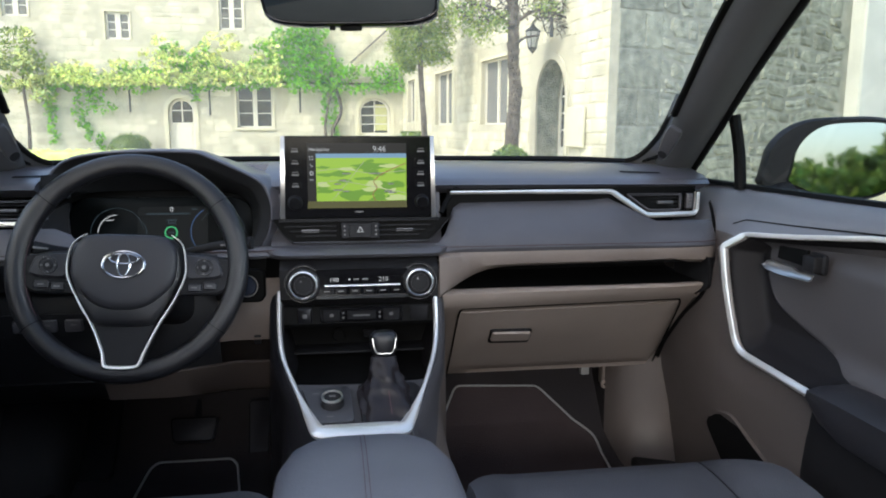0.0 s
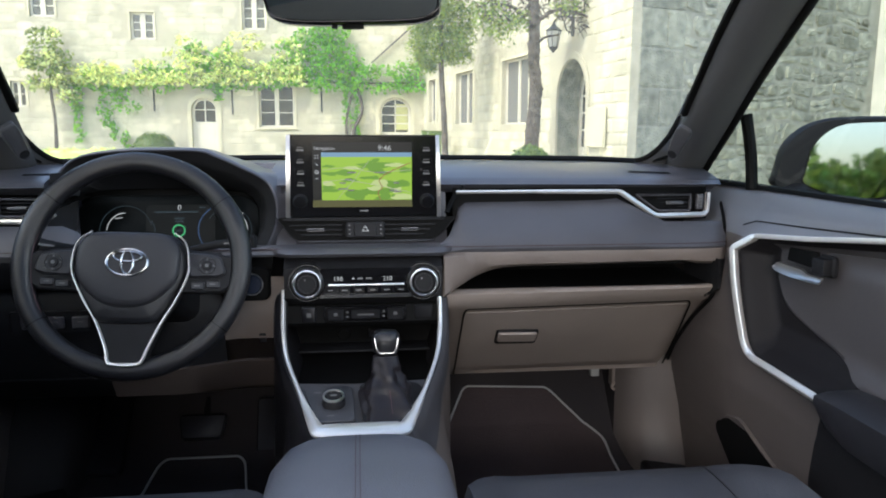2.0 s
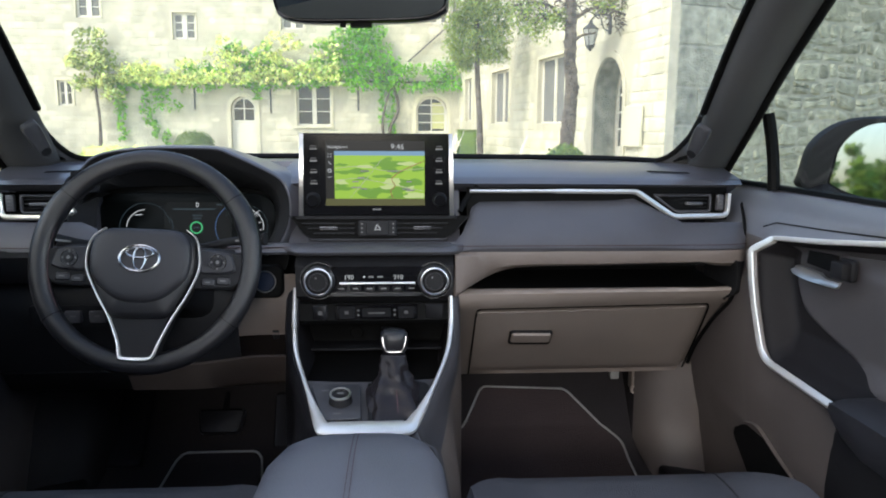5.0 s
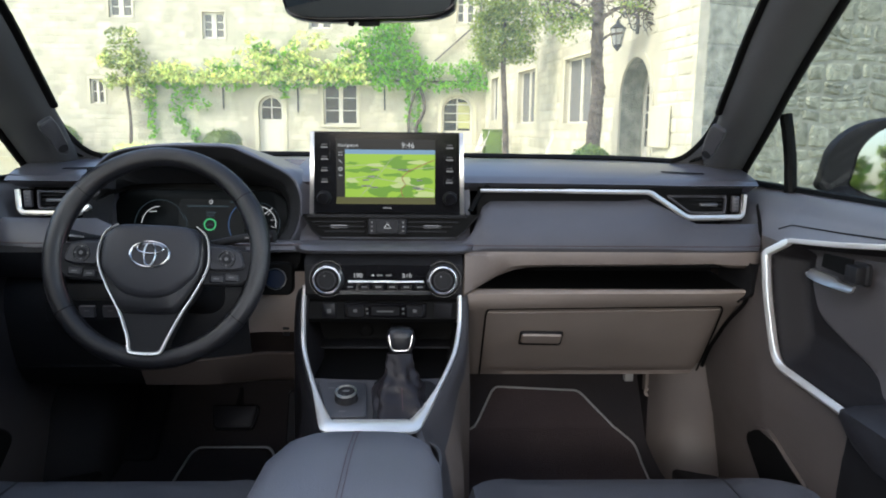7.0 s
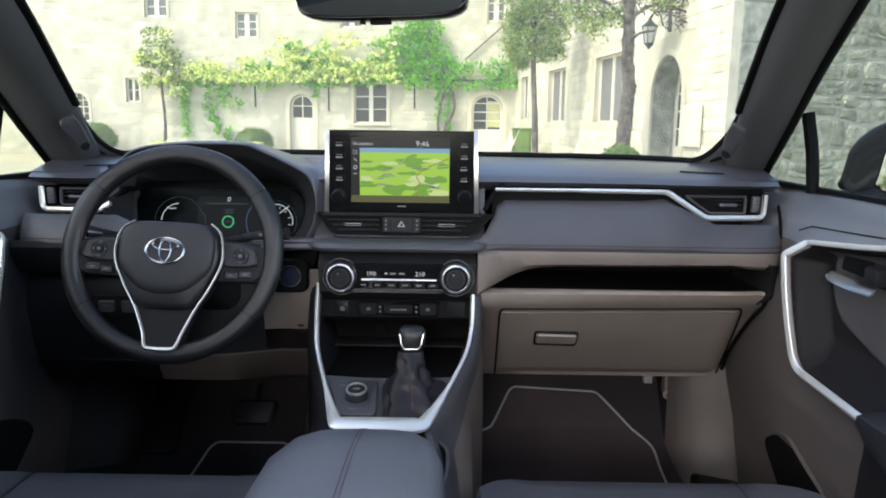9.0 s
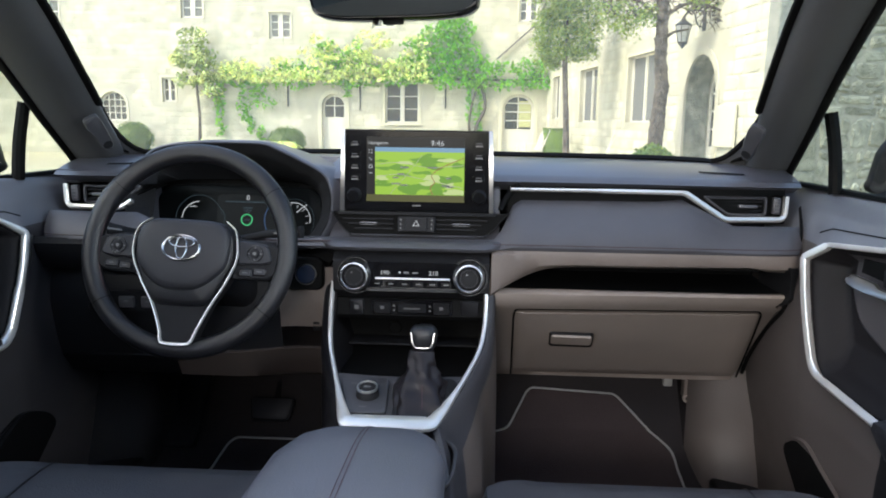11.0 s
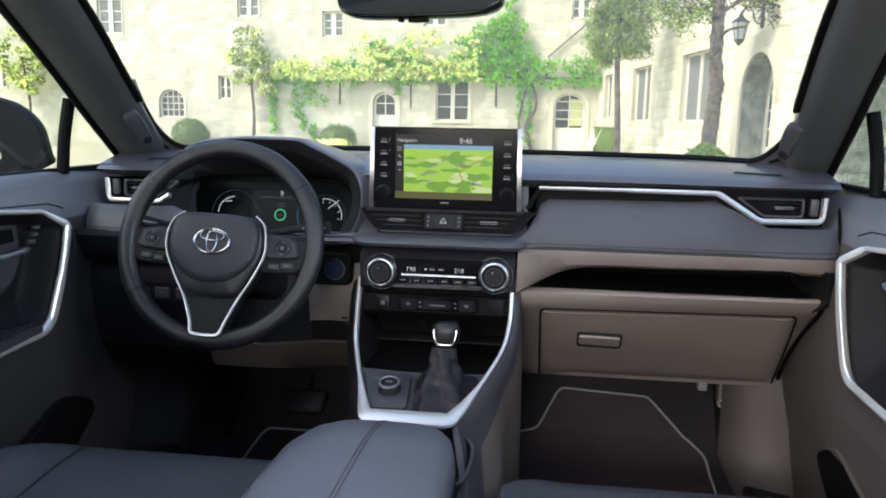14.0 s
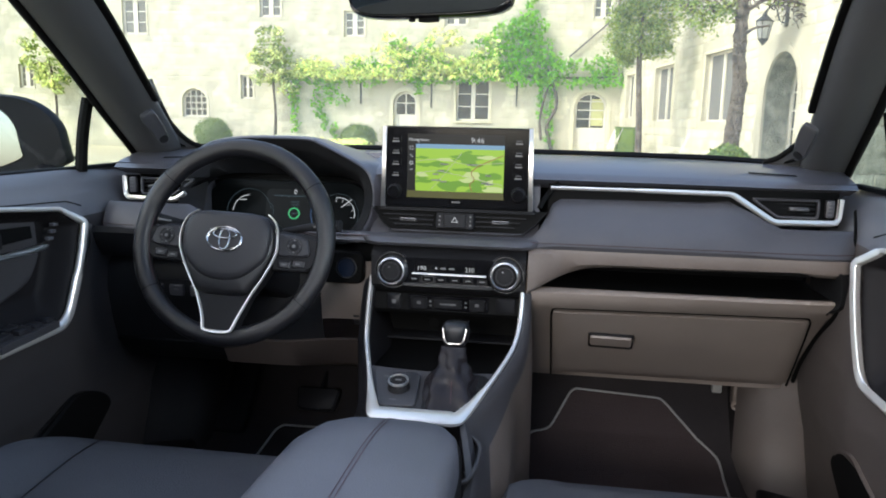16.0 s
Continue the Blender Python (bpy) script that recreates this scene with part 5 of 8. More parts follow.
    part("boot_frame", sweep([Vector((0.038 + 0.040 * math.cos(a), -0.298 + 0.050 * math.sin(a), 0.7485 + 0.25 * 0.050 * math.sin(a))) for a in steps(0, 2 * math.pi, 32)[:-1]], 0.006, 0.006, (0, 0, 1), closed=True), M_DARK, t)
    km = Matrix.Translation((0.034, -0.242, 0.814)) @ Matrix.Rotation(radians(-6), 4, "X") @ Matrix.Diagonal((0.86, 0.86, 0.86, 1))
    secs = []
    for z, w, d2 in ((0.0, 0.019, 0.018), (0.006, 0.023, 0.021), (0.018, 0.026, 0.024), (0.030, 0.027, 0.026), (0.040, 0.0255, 0.0245), (0.046, 0.020, 0.019), (0.048, 0.010, 0.010)):
        secs.append([km @ Vector((w * math.copysign(abs(math.cos(a)) ** 0.75, math.cos(a)), d2 * math.copysign(abs(math.sin(a)) ** 0.8, math.sin(a)), z)) for a in steps(0, 2 * math.pi, 28)[:-1]])
    kb = part("lever_knob", loft(secs, closed=True, caps=True), M_RIM, t)
    up = km.to_3x3() @ Vector((0, -1, 0.15))
    part("knob_trim", sweep([km @ Vector(q) for q in round_path([(-0.0225, -0.020, 0.036), (-0.019, -0.0235, 0.016), (-0.014, -0.0225, 0.007), (0.014, -0.0225, 0.007), (0.019, -0.0235, 0.016), (0.0225, -0.020, 0.036)], 0.005)], 0.0030, 0.004, up), M_ALU, kb, "chrome U on the lever knob")
    return t


def build_armrest():
    t = thing("armrest", "grey leather centre armrest with a red stitched seam", "armrest")
    prof = ((-0.404, 0.034, 0.020, 0.727), (-0.408, 0.052, 0.034, 0.738), (-0.420, 0.070, 0.046, 0.750), (-0.446, 0.090, 0.058, 0.763), (-0.486, 0.106, 0.066, 0.775), (-0.56, 0.1185, 0.070, 0.787), (-0.66, 0.1195, 0.072, 0.792), (-0.80, 0.120, 0.072, 0.794), (-1.08, 0.120, 0.072, 0.794), (-1.10, 0.115, 0.064, 0.788))
    K = 0.92
    prof = [(-1.42 + (y + 1.42) * K, w * 0.865, h, 1.184 - (1.184 - zt) * K) for y, w, h, zt in prof]
    secs = []
    for y, w, h, zt in prof:
        row = []
        for k in range(32):
            a = 2 * math.pi * k / 32
            c, d = math.cos(a), math.sin(a)
            row.append((-0.011 + w * math.copysign(abs(c) ** 0.55, c), y, zt - h / 2 + h / 2 * math.copysign(abs(d) ** 0.55, d)))
        secs.append(row)
    part("lid", loft(secs, closed=True, caps=True), M_ARM, t)
    for dx in (-0.0155, -0.0105):
        part("stitching", sweep(smooth_path([(dx, y - (0.003 if k == 0 else 0), zt + 0.0004) for k, (y, w, h, zt) in enumerate(prof[1:-1])], 4), 0.0008, 0.0008, (0, 0, 1), seg=4), M_STITCH, t)
    part("bin", box(-0.098, 0.082, -1.08, -0.50, 0.40, 0.770, 0.02, 3), M_DARK, t)
    return t


# ---- seats ----
def build_seat(s):
    t = thing("front_seat", "black leather front seat cushion with side bolsters", "seat", group="front seats")
    cx = s * 0.378
    secs = []
    for x in steps(-0.252, 0.252, 32):
        e = abs(x) / 0.252
        bol = 0.030 * max(0.0, (e - 0.62) / 0.38) ** 2 * (3 - 2 * max(0.0, (e - 0.62) / 0.38)) - 0.030 * max(0.0, (e - 0.93) / 0.07) ** 2
        setb = 0.10 * max(0.0, (e - 0.66) / 0.34) ** 1.6
        row = []
        for y, z in ((-0.365, 0.50), (-0.352, 0.56), (-0.349, 0.605), (-0.357, 0.635), (-0.378, 0.655), (-0.415, 0.662), (-0.48, 0.662), (-0.60, 0.652), (-0.75, 0.640), (-0.90, 0.635)):
            row.append((cx + x, y - setb, z + bol * min(1.0, max(0.0, (z - 0.56) / 0.1))))
        secs.append(row)
    part("cushion", thick(loft(secs), 0.03), M_SEAT, t)
    for q in (-0.184 * s, 0.148 * s):
        part("piping", sweep(smooth_path([(cx + q, y, z + 0.0005) for y, z in ((-0.352, 0.60), (-0.358, 0.637), (-0.380, 0.657), (-0.42, 0.663), (-0.50, 0.662), (-0.70, 0.644))], 4), 0.0022, 0.0018, (0, -0.3, 1), seg=5), M_RIM, t)
    # driver's backrest is out of view, added to keep rear light off the footwell
    if s < 0:
        secs = []
        for z, y, w in ((0.60, -1.00, 0.21), (0.70, -1.03, 0.235), (0.85, -1.06, 0.24), (1.0, -1.09, 0.235), (1.12, -1.12, 0.215), (1.20, -1.145, 0.17), (1.22, -1.16, 0.12)):
            secs.append([(cx - 0.03 + w * math.copysign(abs(math.cos(a)) ** 0.6, math.cos(a)), y - 0.06 + 0.06 * math.copysign(abs(math.sin(a)) ** 0.7, math.sin(a)), z) for a in steps(0, 2 * math.pi, 24)[:-1]])
        part("unseen_backrest", loft(secs, closed=True, caps=True), M_SEAT, t)
        part("headrest", box(cx - 0.13, cx + 0.13, -1.28, -1.18, 1.27, 1.44, 0.04, 3), M_SEAT, t)
        for q in (-0.06, 0.06):
            part("headrest_post", sweep([(cx + q, -1.20, 1.18), (cx + q, -1.23, 1.30)], 0.014, 0.014, (0, 1, 0)), M_CHROME, t)
    part("seat_base", box(cx - 0.20, cx + 0.20, -0.88, -0.44, 0.36, 0.60, 0.03, 3), M_DARK, t)
    return t


# ---- doors ----
TRIM = [(0.726, -0.76, 1.022), (0.726, -0.60, 1.040), (0.722, -0.490, 1.032), (0.712, -0.330, 1.0115), (0.700, -0.200, 0.9985), (0.678, -0.162, 0.971), (0.676, -0.178, 0.920), (0.675, -0.198, 0.870), (0.677, -0.226, 0.806), (0.678, -0.250, 0.787), (0.674, -0.475, 0.786), (0.674, -0.78, 0.79)]
TRIM_DRIVER = [(x + 0.012, y, z + 0.012) for x, y, z in TRIM]


def inside(poly, y, z):
    c = False
    for (a, b), (u, w) in zip(poly, poly[1:] + poly[:1]):
        if (b > z) != (w > z) and y < (u - a) * (z - b) / (w - b) + a:
            c = not c
    return c


def edge_dist(poly, y, z):
    best = 9.0
    for (a, b), (u, w) in zip(poly, poly[1:] + poly[:1]):
        dx, dz = u - a, w - b
        k = max(0.0, min(1.0, ((y - a) * dx + (z - b) * dz) / max(1e-9, dx * dx + dz * dz)))
        best = min(best, math.hypot(y - a - k * dx, z - b - k * dz))
    return best


def door_x(y, z, loop):
    """Inner face of the door: distance from the car's middle."""
    base = lerp_table(((0.36, 0.735), (0.55, 0.715), (0.64, 0.695), (0.72, 0.685), (0.78, 0.682), (0.84, 0.684), (0.90, 0.690), (0.96, 0.698), (0.99, 0.706), (1.02, 0.717), (1.04, 0.730), (1.056, 0.748), (1.066, 0.764), (1.074, 0.786)), z)
    base += 0.018 * max(0.0, (y + 0.15) / 0.3)
    # raised rim along the trim
    if inside(loop, y, z):
        e = edge_dist(loop, y, z)
        f = min(1.0, e / 0.028)
        f = f * f * (3 - 2 * f)
        low = max(0.0, min(1.0, (0.845 - z) / 0.055))
        depth = 0.052 * (1 - low) + 0.020 * low
        rim_x = lerp_table(((0.78, 0.680), (0.88, 0.680), (0.972, 0.684), (1.0, 0.706), (1.03, 0.73)), z)
        return rim_x + depth * f
    e = edge_dist(loop, y, z)
    near = math.exp(-(e / 0.030) ** 2)
    rim_x = lerp_table(((0.70, 0.688), (0.78, 0.681), (0.88, 0.680), (0.972, 0.684), (1.0, 0.706), (1.03, 0.728)), z)
    return base + (rim_x - base) * near * 0.9


def build_door(s):
    d = thing("car_door", "closed front car door with %s trim, silver strip and pocket" % ("brown" if s > 0 else "dark"), "car door", group="front doors")
    shell = M_DOOR if s > 0 else M_DOOR_SHADED
    line = TRIM if s > 0 else TRIM_DRIVER
    loop = [(p.y, p.z) for p in round_path([(0, a[1], a[2]) for a in line], 0.012, 5)]
    base = [(p.y, p.z) for p in round_path([(0, a[1], a[2]) for a in TRIM], 0.012, 5)]
    up, out = (0.0, 0.0) if s > 0 else (0.012, 0.012)

    def face(y, z):
        return door_x(y, z - up, base) + out
    ys = steps(0.155, -0.80, 190)
    zs = steps(0.36, 1.074, 150)
    secs = [[(s * face(y, z), y, z) for z in zs] for y in ys]
    bm = bmesh.new()
    rows = [[bm.verts.new(p) for p in r] for r in secs]
    for i in range(len(ys) - 1):
        for j in range(len(zs) - 1):
            f = bm.faces.new((rows[i][j], rows[i + 1][j], rows[i + 1][j + 1], rows[i][j + 1]))
            yc, zc = (ys[i] + ys[i + 1]) / 2, (zs[j] + zs[j + 1]) / 2
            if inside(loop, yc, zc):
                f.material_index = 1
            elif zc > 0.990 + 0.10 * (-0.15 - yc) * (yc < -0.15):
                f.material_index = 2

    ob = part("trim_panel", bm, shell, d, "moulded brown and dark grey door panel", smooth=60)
    # pull recess inside the strip coloured near black for its shade
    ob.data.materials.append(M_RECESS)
    ob.data.materials.append(M_DOORTOP_LIT)
    # padded insert above the pull recess
    low = smooth_path([(0, -0.222, 0.925), (0, -0.255, 0.884), (0, -0.334, 0.858), (0, -0.425, 0.836), (0, -0.470, 0.815), (0, -0.56, 0.812), (0, -0.79, 0.812)], 6)
    secs = []
    for q in low:
        top = lerp_table(((-0.76, 1.002), (-0.60, 1.020), (-0.49, 1.014), (-0.33, 0.998), (-0.19, 0.985)), q.y)
        secs.append([(s * (face(q.y, z) - o), q.y, z) for z, o in [(q.z - 0.003, -0.002), (q.z, 0.003)] + [(q.z + (top - q.z) * f, 0.004) for f in steps(0.04, 1, 16)]])
    # same insert on both doors; the driver's gets a darker colour for shade
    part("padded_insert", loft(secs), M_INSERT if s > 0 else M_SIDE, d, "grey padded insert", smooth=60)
    # silver strip
    bend = line[:8] + [tuple((a + b) / 2 for a, b in zip(line[8], line[9]))] + line[10:-1]
    bend[8] = (bend[8][0], bend[8][1] + 0.006, bend[8][2] - 0.006)
    rows = round_path(line[:7], 0.006, 3)[:-1] + round_path([line[6]] + bend[7:], 0.034, 8)
    path = [Vector((s * (q.x - 0.004), q.y, q.z)) for q in rows]
    n = len(path)
    corner = min(range(n), key=lambda i: (path[i] - Vector((s * (line[5][0] - 0.004), line[5][1], line[5][2]))).length)
    part("silver_trim", sweep(path, lambda i: 0.0085 if i < corner - 2 else ((0.0125 if s > 0 else 0.0145) if i <= corner + 5 else lerp_table(((0.80, 0.0122 if s > 0 else 0.018), (0.90, 0.0130 if s > 0 else 0.018), (1, 0.012 if s > 0 else 0.016)), i / (n - 1))), 0.012, lambda i: Vector((-s, -0.35, 0.15)).lerp(Vector((-s * 0.6, -0.25, 0.9)) if s > 0 else Vector((-s * 0.66, 0.0, 0.80)), max(0.0, min(1.0, (i - corner - 12) / 12))), seg=16, power=6 if s > 0 else 2.3), M_SATIN, d, "satin silver strip")
    # grey bevel along the front edge of the upright leg, its shade in the metal
    leg = [q + Vector((s * 0.003, 0.0165 - 0.008 * k / 7, 0.0)) for k, q in enumerate(path[corner + 1:corner + 9])]
    part("trim_bevel", sweep(leg, lambda i: 0.014 - 0.0012 * i, 0.010, (-s, 0.1, 0), seg=8, power=5), M_ALU, d, "grey bevel of the strip")
    # black line laid along the panel's step for the shade of its crease
    part("crease_shade", sweep([(s * (face(y, z) - 0.0005), y, z) for y, z in ((-0.12, 1.008), (-0.16, 1.020), (-0.30, 1.026), (-0.50, 1.038), (-0.78, 1.046))], 0.003, 0.002, (-s, 0, 0.3), seg=4), M_RUBBER, d)
    # padded armrest behind the strip
    secs = []
    for y, h in ((-0.462, 0.012), (-0.48, 0.026), (-0.53, 0.034), (-0.80, 0.036)):
        secs.append([(s * x, y, 0.80 + dz * h / 0.036) for x, dz in ((0.735, 0.010), (0.70, 0.020), (0.672, 0.018), (0.652, 0.002), (0.650, -0.03), (0.662, -0.06), (0.69, -0.075))])
    # one pad material in truth; shade put into the passenger's darker colour
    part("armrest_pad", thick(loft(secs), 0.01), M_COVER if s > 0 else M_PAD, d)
    secs = []
    for f in steps(0, 1, 14):
        row = []
        for z in steps(0.40, 0.785, 16):
            yb = -0.44 + 0.30 * (0.785 - z) - 0.5 * max(0.0, 0.62 - z)
            y = yb + (-0.79 - yb) * f
            row.append((s * (face(y, z) - (0.0035 if f > 0.02 else -0.001)), y, z))
        secs.append(row)
    part("lower_pad", loft(secs), M_DARK, d, "dark grey lower door pad")
    # release handle in its cup
    hx = 0.716
    part("handle_cup", prism([(a, b) for a, b in rrect(0.040, 0.034, 0.008)], Matrix(((0, 0, -s, s * (hx + 0.010)), (1, 0, 0, -0.366), (0, 1, 0, 0.974), (0, 0, 0, 1))), 0.008, 0.003), M_DARK, d)
    # lever: a broad blade that narrows to the front, its lower edge turned out to catch the light
    secs = []
    slim = 0.0 if s > 0 else 0.5
    for y, za, zb, o in ((-0.236, 0.9575, 0.9500, 0.002), (-0.250, 0.9605, 0.9455, 0.006), (-0.280, 0.9612, 0.9440, 0.009), (-0.310, 0.9620, 0.9440, 0.011), (-0.328, 0.9620, 0.9450, 0.012), (-0.342, 0.9570, 0.9458, 0.013), (-0.362, 0.9578, 0.9468, 0.014), (-0.381, 0.9582, 0.9476, 0.014)):
        secs.append([(s * (hx - o - e), y, za + (zb - za) * (f + slim * (1 - f))) for f, e in ((0.0, -0.004), (0.06, 0.0), (0.45, 0.0005), (0.72, 0.003), (0.95, 0.007), (1.0, 0.004))])
    part("release_handle", thick(loft(secs), 0.003), M_FRAME, d, "chrome door release handle")
    part("handle_cup_plate", prism([(-0.262, 0.966), (-0.266, 0.988), (-0.345, 0.992), (-0.345, 0.964)], Matrix(((0, 0, -s, s * (hx + 0.006)), (1, 0, 0, 0), (0, 1, 0, 0), (0, 0, 0, 1))), 0.004, 0.001), M_RUBBER, d)
    part("lock_tab", box(min(s * 0.703, s * 0.720), max(s * 0.703, s * 0.720), -0.383, -0.352, 0.961, 0.987, 0.003), M_DARK, d)
    # bottle pocket
    ol = [(-0.080, 0.600), (-0.092, 0.619), (-0.124, 0.638), (-0.172, 0.653), (-0.205, 0.648), (-0.256, 0.625), (-0.315, 0.602), (-0.400, 0.570), (-0.450, 0.520), (-0.430, 0.465), (-0.300, 0.455), (-0.200, 0.500), (-0.140, 0.550), (-0.100, 0.580)]
    pk = [(q.y - 0.014, q.z) for q in smooth_path([(0, y, z) for y, z in ol], 3, closed=True)]
    secs = [[(s * (face(y, z) - k), y, z) for y, z in pk] for k in (-0.004, 0.005, 0.007)]
    secs.append([(s * (face(y, z) - 0.006), -0.25 + (y + 0.25) * 0.95, 0.565 + (z - 0.565) * 0.95) for y, z in pk])
    part("pocket_rim", loft(secs, closed=True), shell, d)
    # black plate fills the pocket's mouth in place of the shade inside
    part("pocket", prism([(y, z) for y, z in pk], Matrix(((0, 0, -s, s * 0.716), (1, 0, 0, 0), (0, 1, 0, 0), (0, 0, 0, 1))), 0.02, 0.004), M_RUBBER, d, "bottle pocket, black plate for its shaded opening")
    # outer skin, sill, window frame
    part("outer_skin", box(min(s * 0.83, s * 0.86), max(s * 0.83, s * 0.86), -0.80, 0.16, 0.38, 1.05, 0.01), M_BODY, d)
    part("window_sill", loft([[(s * x, y, z) for x, z in ((0.770, 1.070), (0.775, 1.077), (0.79, 1.078), (0.86, 1.045))] for y in steps(0.16, -0.80, 6)]), M_RUBBER, d)
    # quarter post and panes
    post = [Vector((s * 0.768, -0.044, 1.068)), Vector((s * 0.764, -0.038, 1.14)), Vector((s * 0.752, -0.032, 1.215))]
    part("quarter_post", sweep(smooth_path(post, 4), 0.023, 0.022, (-s, -0.3, 0)), M_RUBBER, d)
    out = smooth_path(PILLAR_OUT, 3)
    secs = [[(s * (q.x + 0.012), q.y, q.z), (s * 0.784, min(0.155, q.y), 1.065)] for q in out if q.y < 0.16]
    g = part("side_pane", thick(loft(secs), 0.004), M_SIDEGLASS, d)
    g.visible_shadow = False
    if s < 0:
        for yy, zz in ((-0.200, 0.982), (-0.207, 0.970), (-0.215, 0.958)):
            part("memory_button", box(-0.7265, -0.7175, yy - 0.007, yy + 0.007, zz - 0.0028, zz + 0.0028, 0.001, 1), M_TAB, d, "small grey memory button")
        sw = part("switch_block", prism([(-0.43, 0.655), (-0.27, 0.672), (-0.27, 0.712), (-0.43, 0.728)], Matrix(((0, s, 0, 0), (1, 0, 0, 0), (0, 0, 1, 0.809), (0, 0, 0, 1))), 0.012, 0.003), M_SIDE, d, "black window switch block")
        for yy in (-0.40, -0.355):
            for xx in (0.680, 0.704):
                part("window_switch", box(s * xx - 0.009, s * xx + 0.009, yy - 0.016, yy + 0.016, 0.818, 0.830, 0.003), M_COVER, sw)
                part("switch_edge", box(s * xx - 0.008, s * xx + 0.008, yy + 0.010, yy + 0.0125, 0.829, 0.8312), M_ALU, sw)
        for yy in (-0.315, -0.285):
            part("window_switch", box(s * 0.69 - 0.012, s * 0.69 + 0.012, yy - 0.010, yy + 0.010, 0.818, 0.828, 0.003), M_COVER, sw)
    return d


def build_side_mirror(s):
    t = thing("side_mirror", "black door mirror reflecting trees and sky", "side mirror", group="door mirrors")
    # face looks back and a little inwards
    c = Vector((s * 1.045, 0.060, 1.120 if s > 0 else 1.130))
    gs, gx = (0.76, 0.026) if s > 0 else (0.70, -0.052)
    gv = 0.12
    turn = -s * 17
    m = Matrix.Translation(c) @ Matrix.Rotation(radians(turn), 4, "Z") @ Matrix.Rotation(radians(90), 4, "X")
    out = []
    for k in range(40):
        a = 2 * math.pi * k / 40
        u, w = math.cos(a), math.sin(a)
        x, y = 0.150 * math.copysign(abs(u) ** 0.62, u), 0.092 * math.copysign(abs(w) ** 0.62, w) + 0.012 * s * u
        if s * u < 0:
            # the inner end leans out towards its top and runs to a point low down
            x += s * abs(u) * (0.026 * max(0.0, w + 0.35) ** 1.3 - 0.012 * math.exp(-((w + 0.45) / 0.25) ** 2))
            y += 0.030 * abs(u) * max(0.0, -w)
        out.append((x, y))
    secs = []
    for k, z in ((gs, -0.006), (gs + 0.04, 0.003), (0.97, 0.003), (1.02, -0.012), (1.0, -0.04), (0.90, -0.075), (0.65, -0.105), (0.2, -0.120)):
        secs.append([m @ Vector((a * k + (gx if z > -0.01 and k < 0.92 else 0), b * (k if k > 0.92 or z < -0.01 else k + gv), z)) for a, b in out])
    part("shell", loft(secs, closed=True, caps=True), M_DARK, t)
    part("mirror_glass", prism([(a * gs + gx, b * (gs + gv)) for a, b in out], m @ Matrix.Translation((0, 0, -0.006)) @ Matrix.Rotation(radians(-2.1), 4, "X"), 0.004), M_MIRROR, t, "silvered mirror glass")
    part("foot", sweep(smooth_path([(s * 0.95, 0.085, 1.055), (s * 0.88, 0.06, 1.030), (s * 0.845, 0.03, 1.03)], 5), lambda i: 0.055, 0.035, (0, 0, 1), seg=12), M_DARK, t)
    return t


def build_rear_mirror():
    t = thing("rear_view_mirror", "black-framed rear-view mirror hanging from the windscreen", "rear-view mirror")
    m = facing(-0.013, -0.296, 1.372, 8, -12)
    out = []
    for k in range(44):
        a = 2 * math.pi * k / 44
        u, w = math.cos(a), math.sin(a)
        out.append((0.131 * math.copysign(abs(u) ** 0.45, u) * (1 + 0.03 * (w > 0)), 0.036 * math.copysign(abs(w) ** 0.5, w)))
    secs = [[m @ Vector((a * k, b * k2, z)) for a, b in out] for k, k2, z in ((0.955, 0.87, 0.001), (0.985, 0.94, 0.002), (1.0, 1.0, -0.004), (0.99, 0.98, -0.020), (0.9, 0.75, -0.032))]
    part("frame", loft(secs, closed=True, caps=True), M_GLOSS, t)
    part("mirror_glass", prism([(a * 0.955, b * 0.87) for a, b in out], m @ Matrix.Translation((0, 0, -0.001)), 0.0032), M_MIRROR, t)
    part("sensor_pod", sweep([m @ Vector((0.0, -0.030, -0.012)), m @ Vector((0.0, -0.0405, -0.012))], 0.034, 0.010, m.to_3x3() @ Vector((0, 0, 1))), M_RUBBER, t)
    part("sensor_pod", sweep([m @ Vector((-0.028, -0.030, -0.012)), m @ Vector((-0.028, -0.0395, -0.012))], 0.009, 0.009, m.to_3x3() @ Vector((0, 0, 1))), M_RUBBER, t)
    part("stem", sweep(smooth_path([(-0.005, -0.27, 1.385), (0.0, -0.20, 1.41), (0.0, -0.16, 1.438)], 5), 0.028, 0.028, (0, 1, 0.2)), M_DARK, t)
    bm = loft([[(x, y, z) for x in (-0.055, 0.055)] for y, z in ((-0.02, 1.432), (-0.14, 1.482), (-0.28, 1.535))])
    part("camera_cover", thick(bm, 0.02), M_DARK, t)
    return t


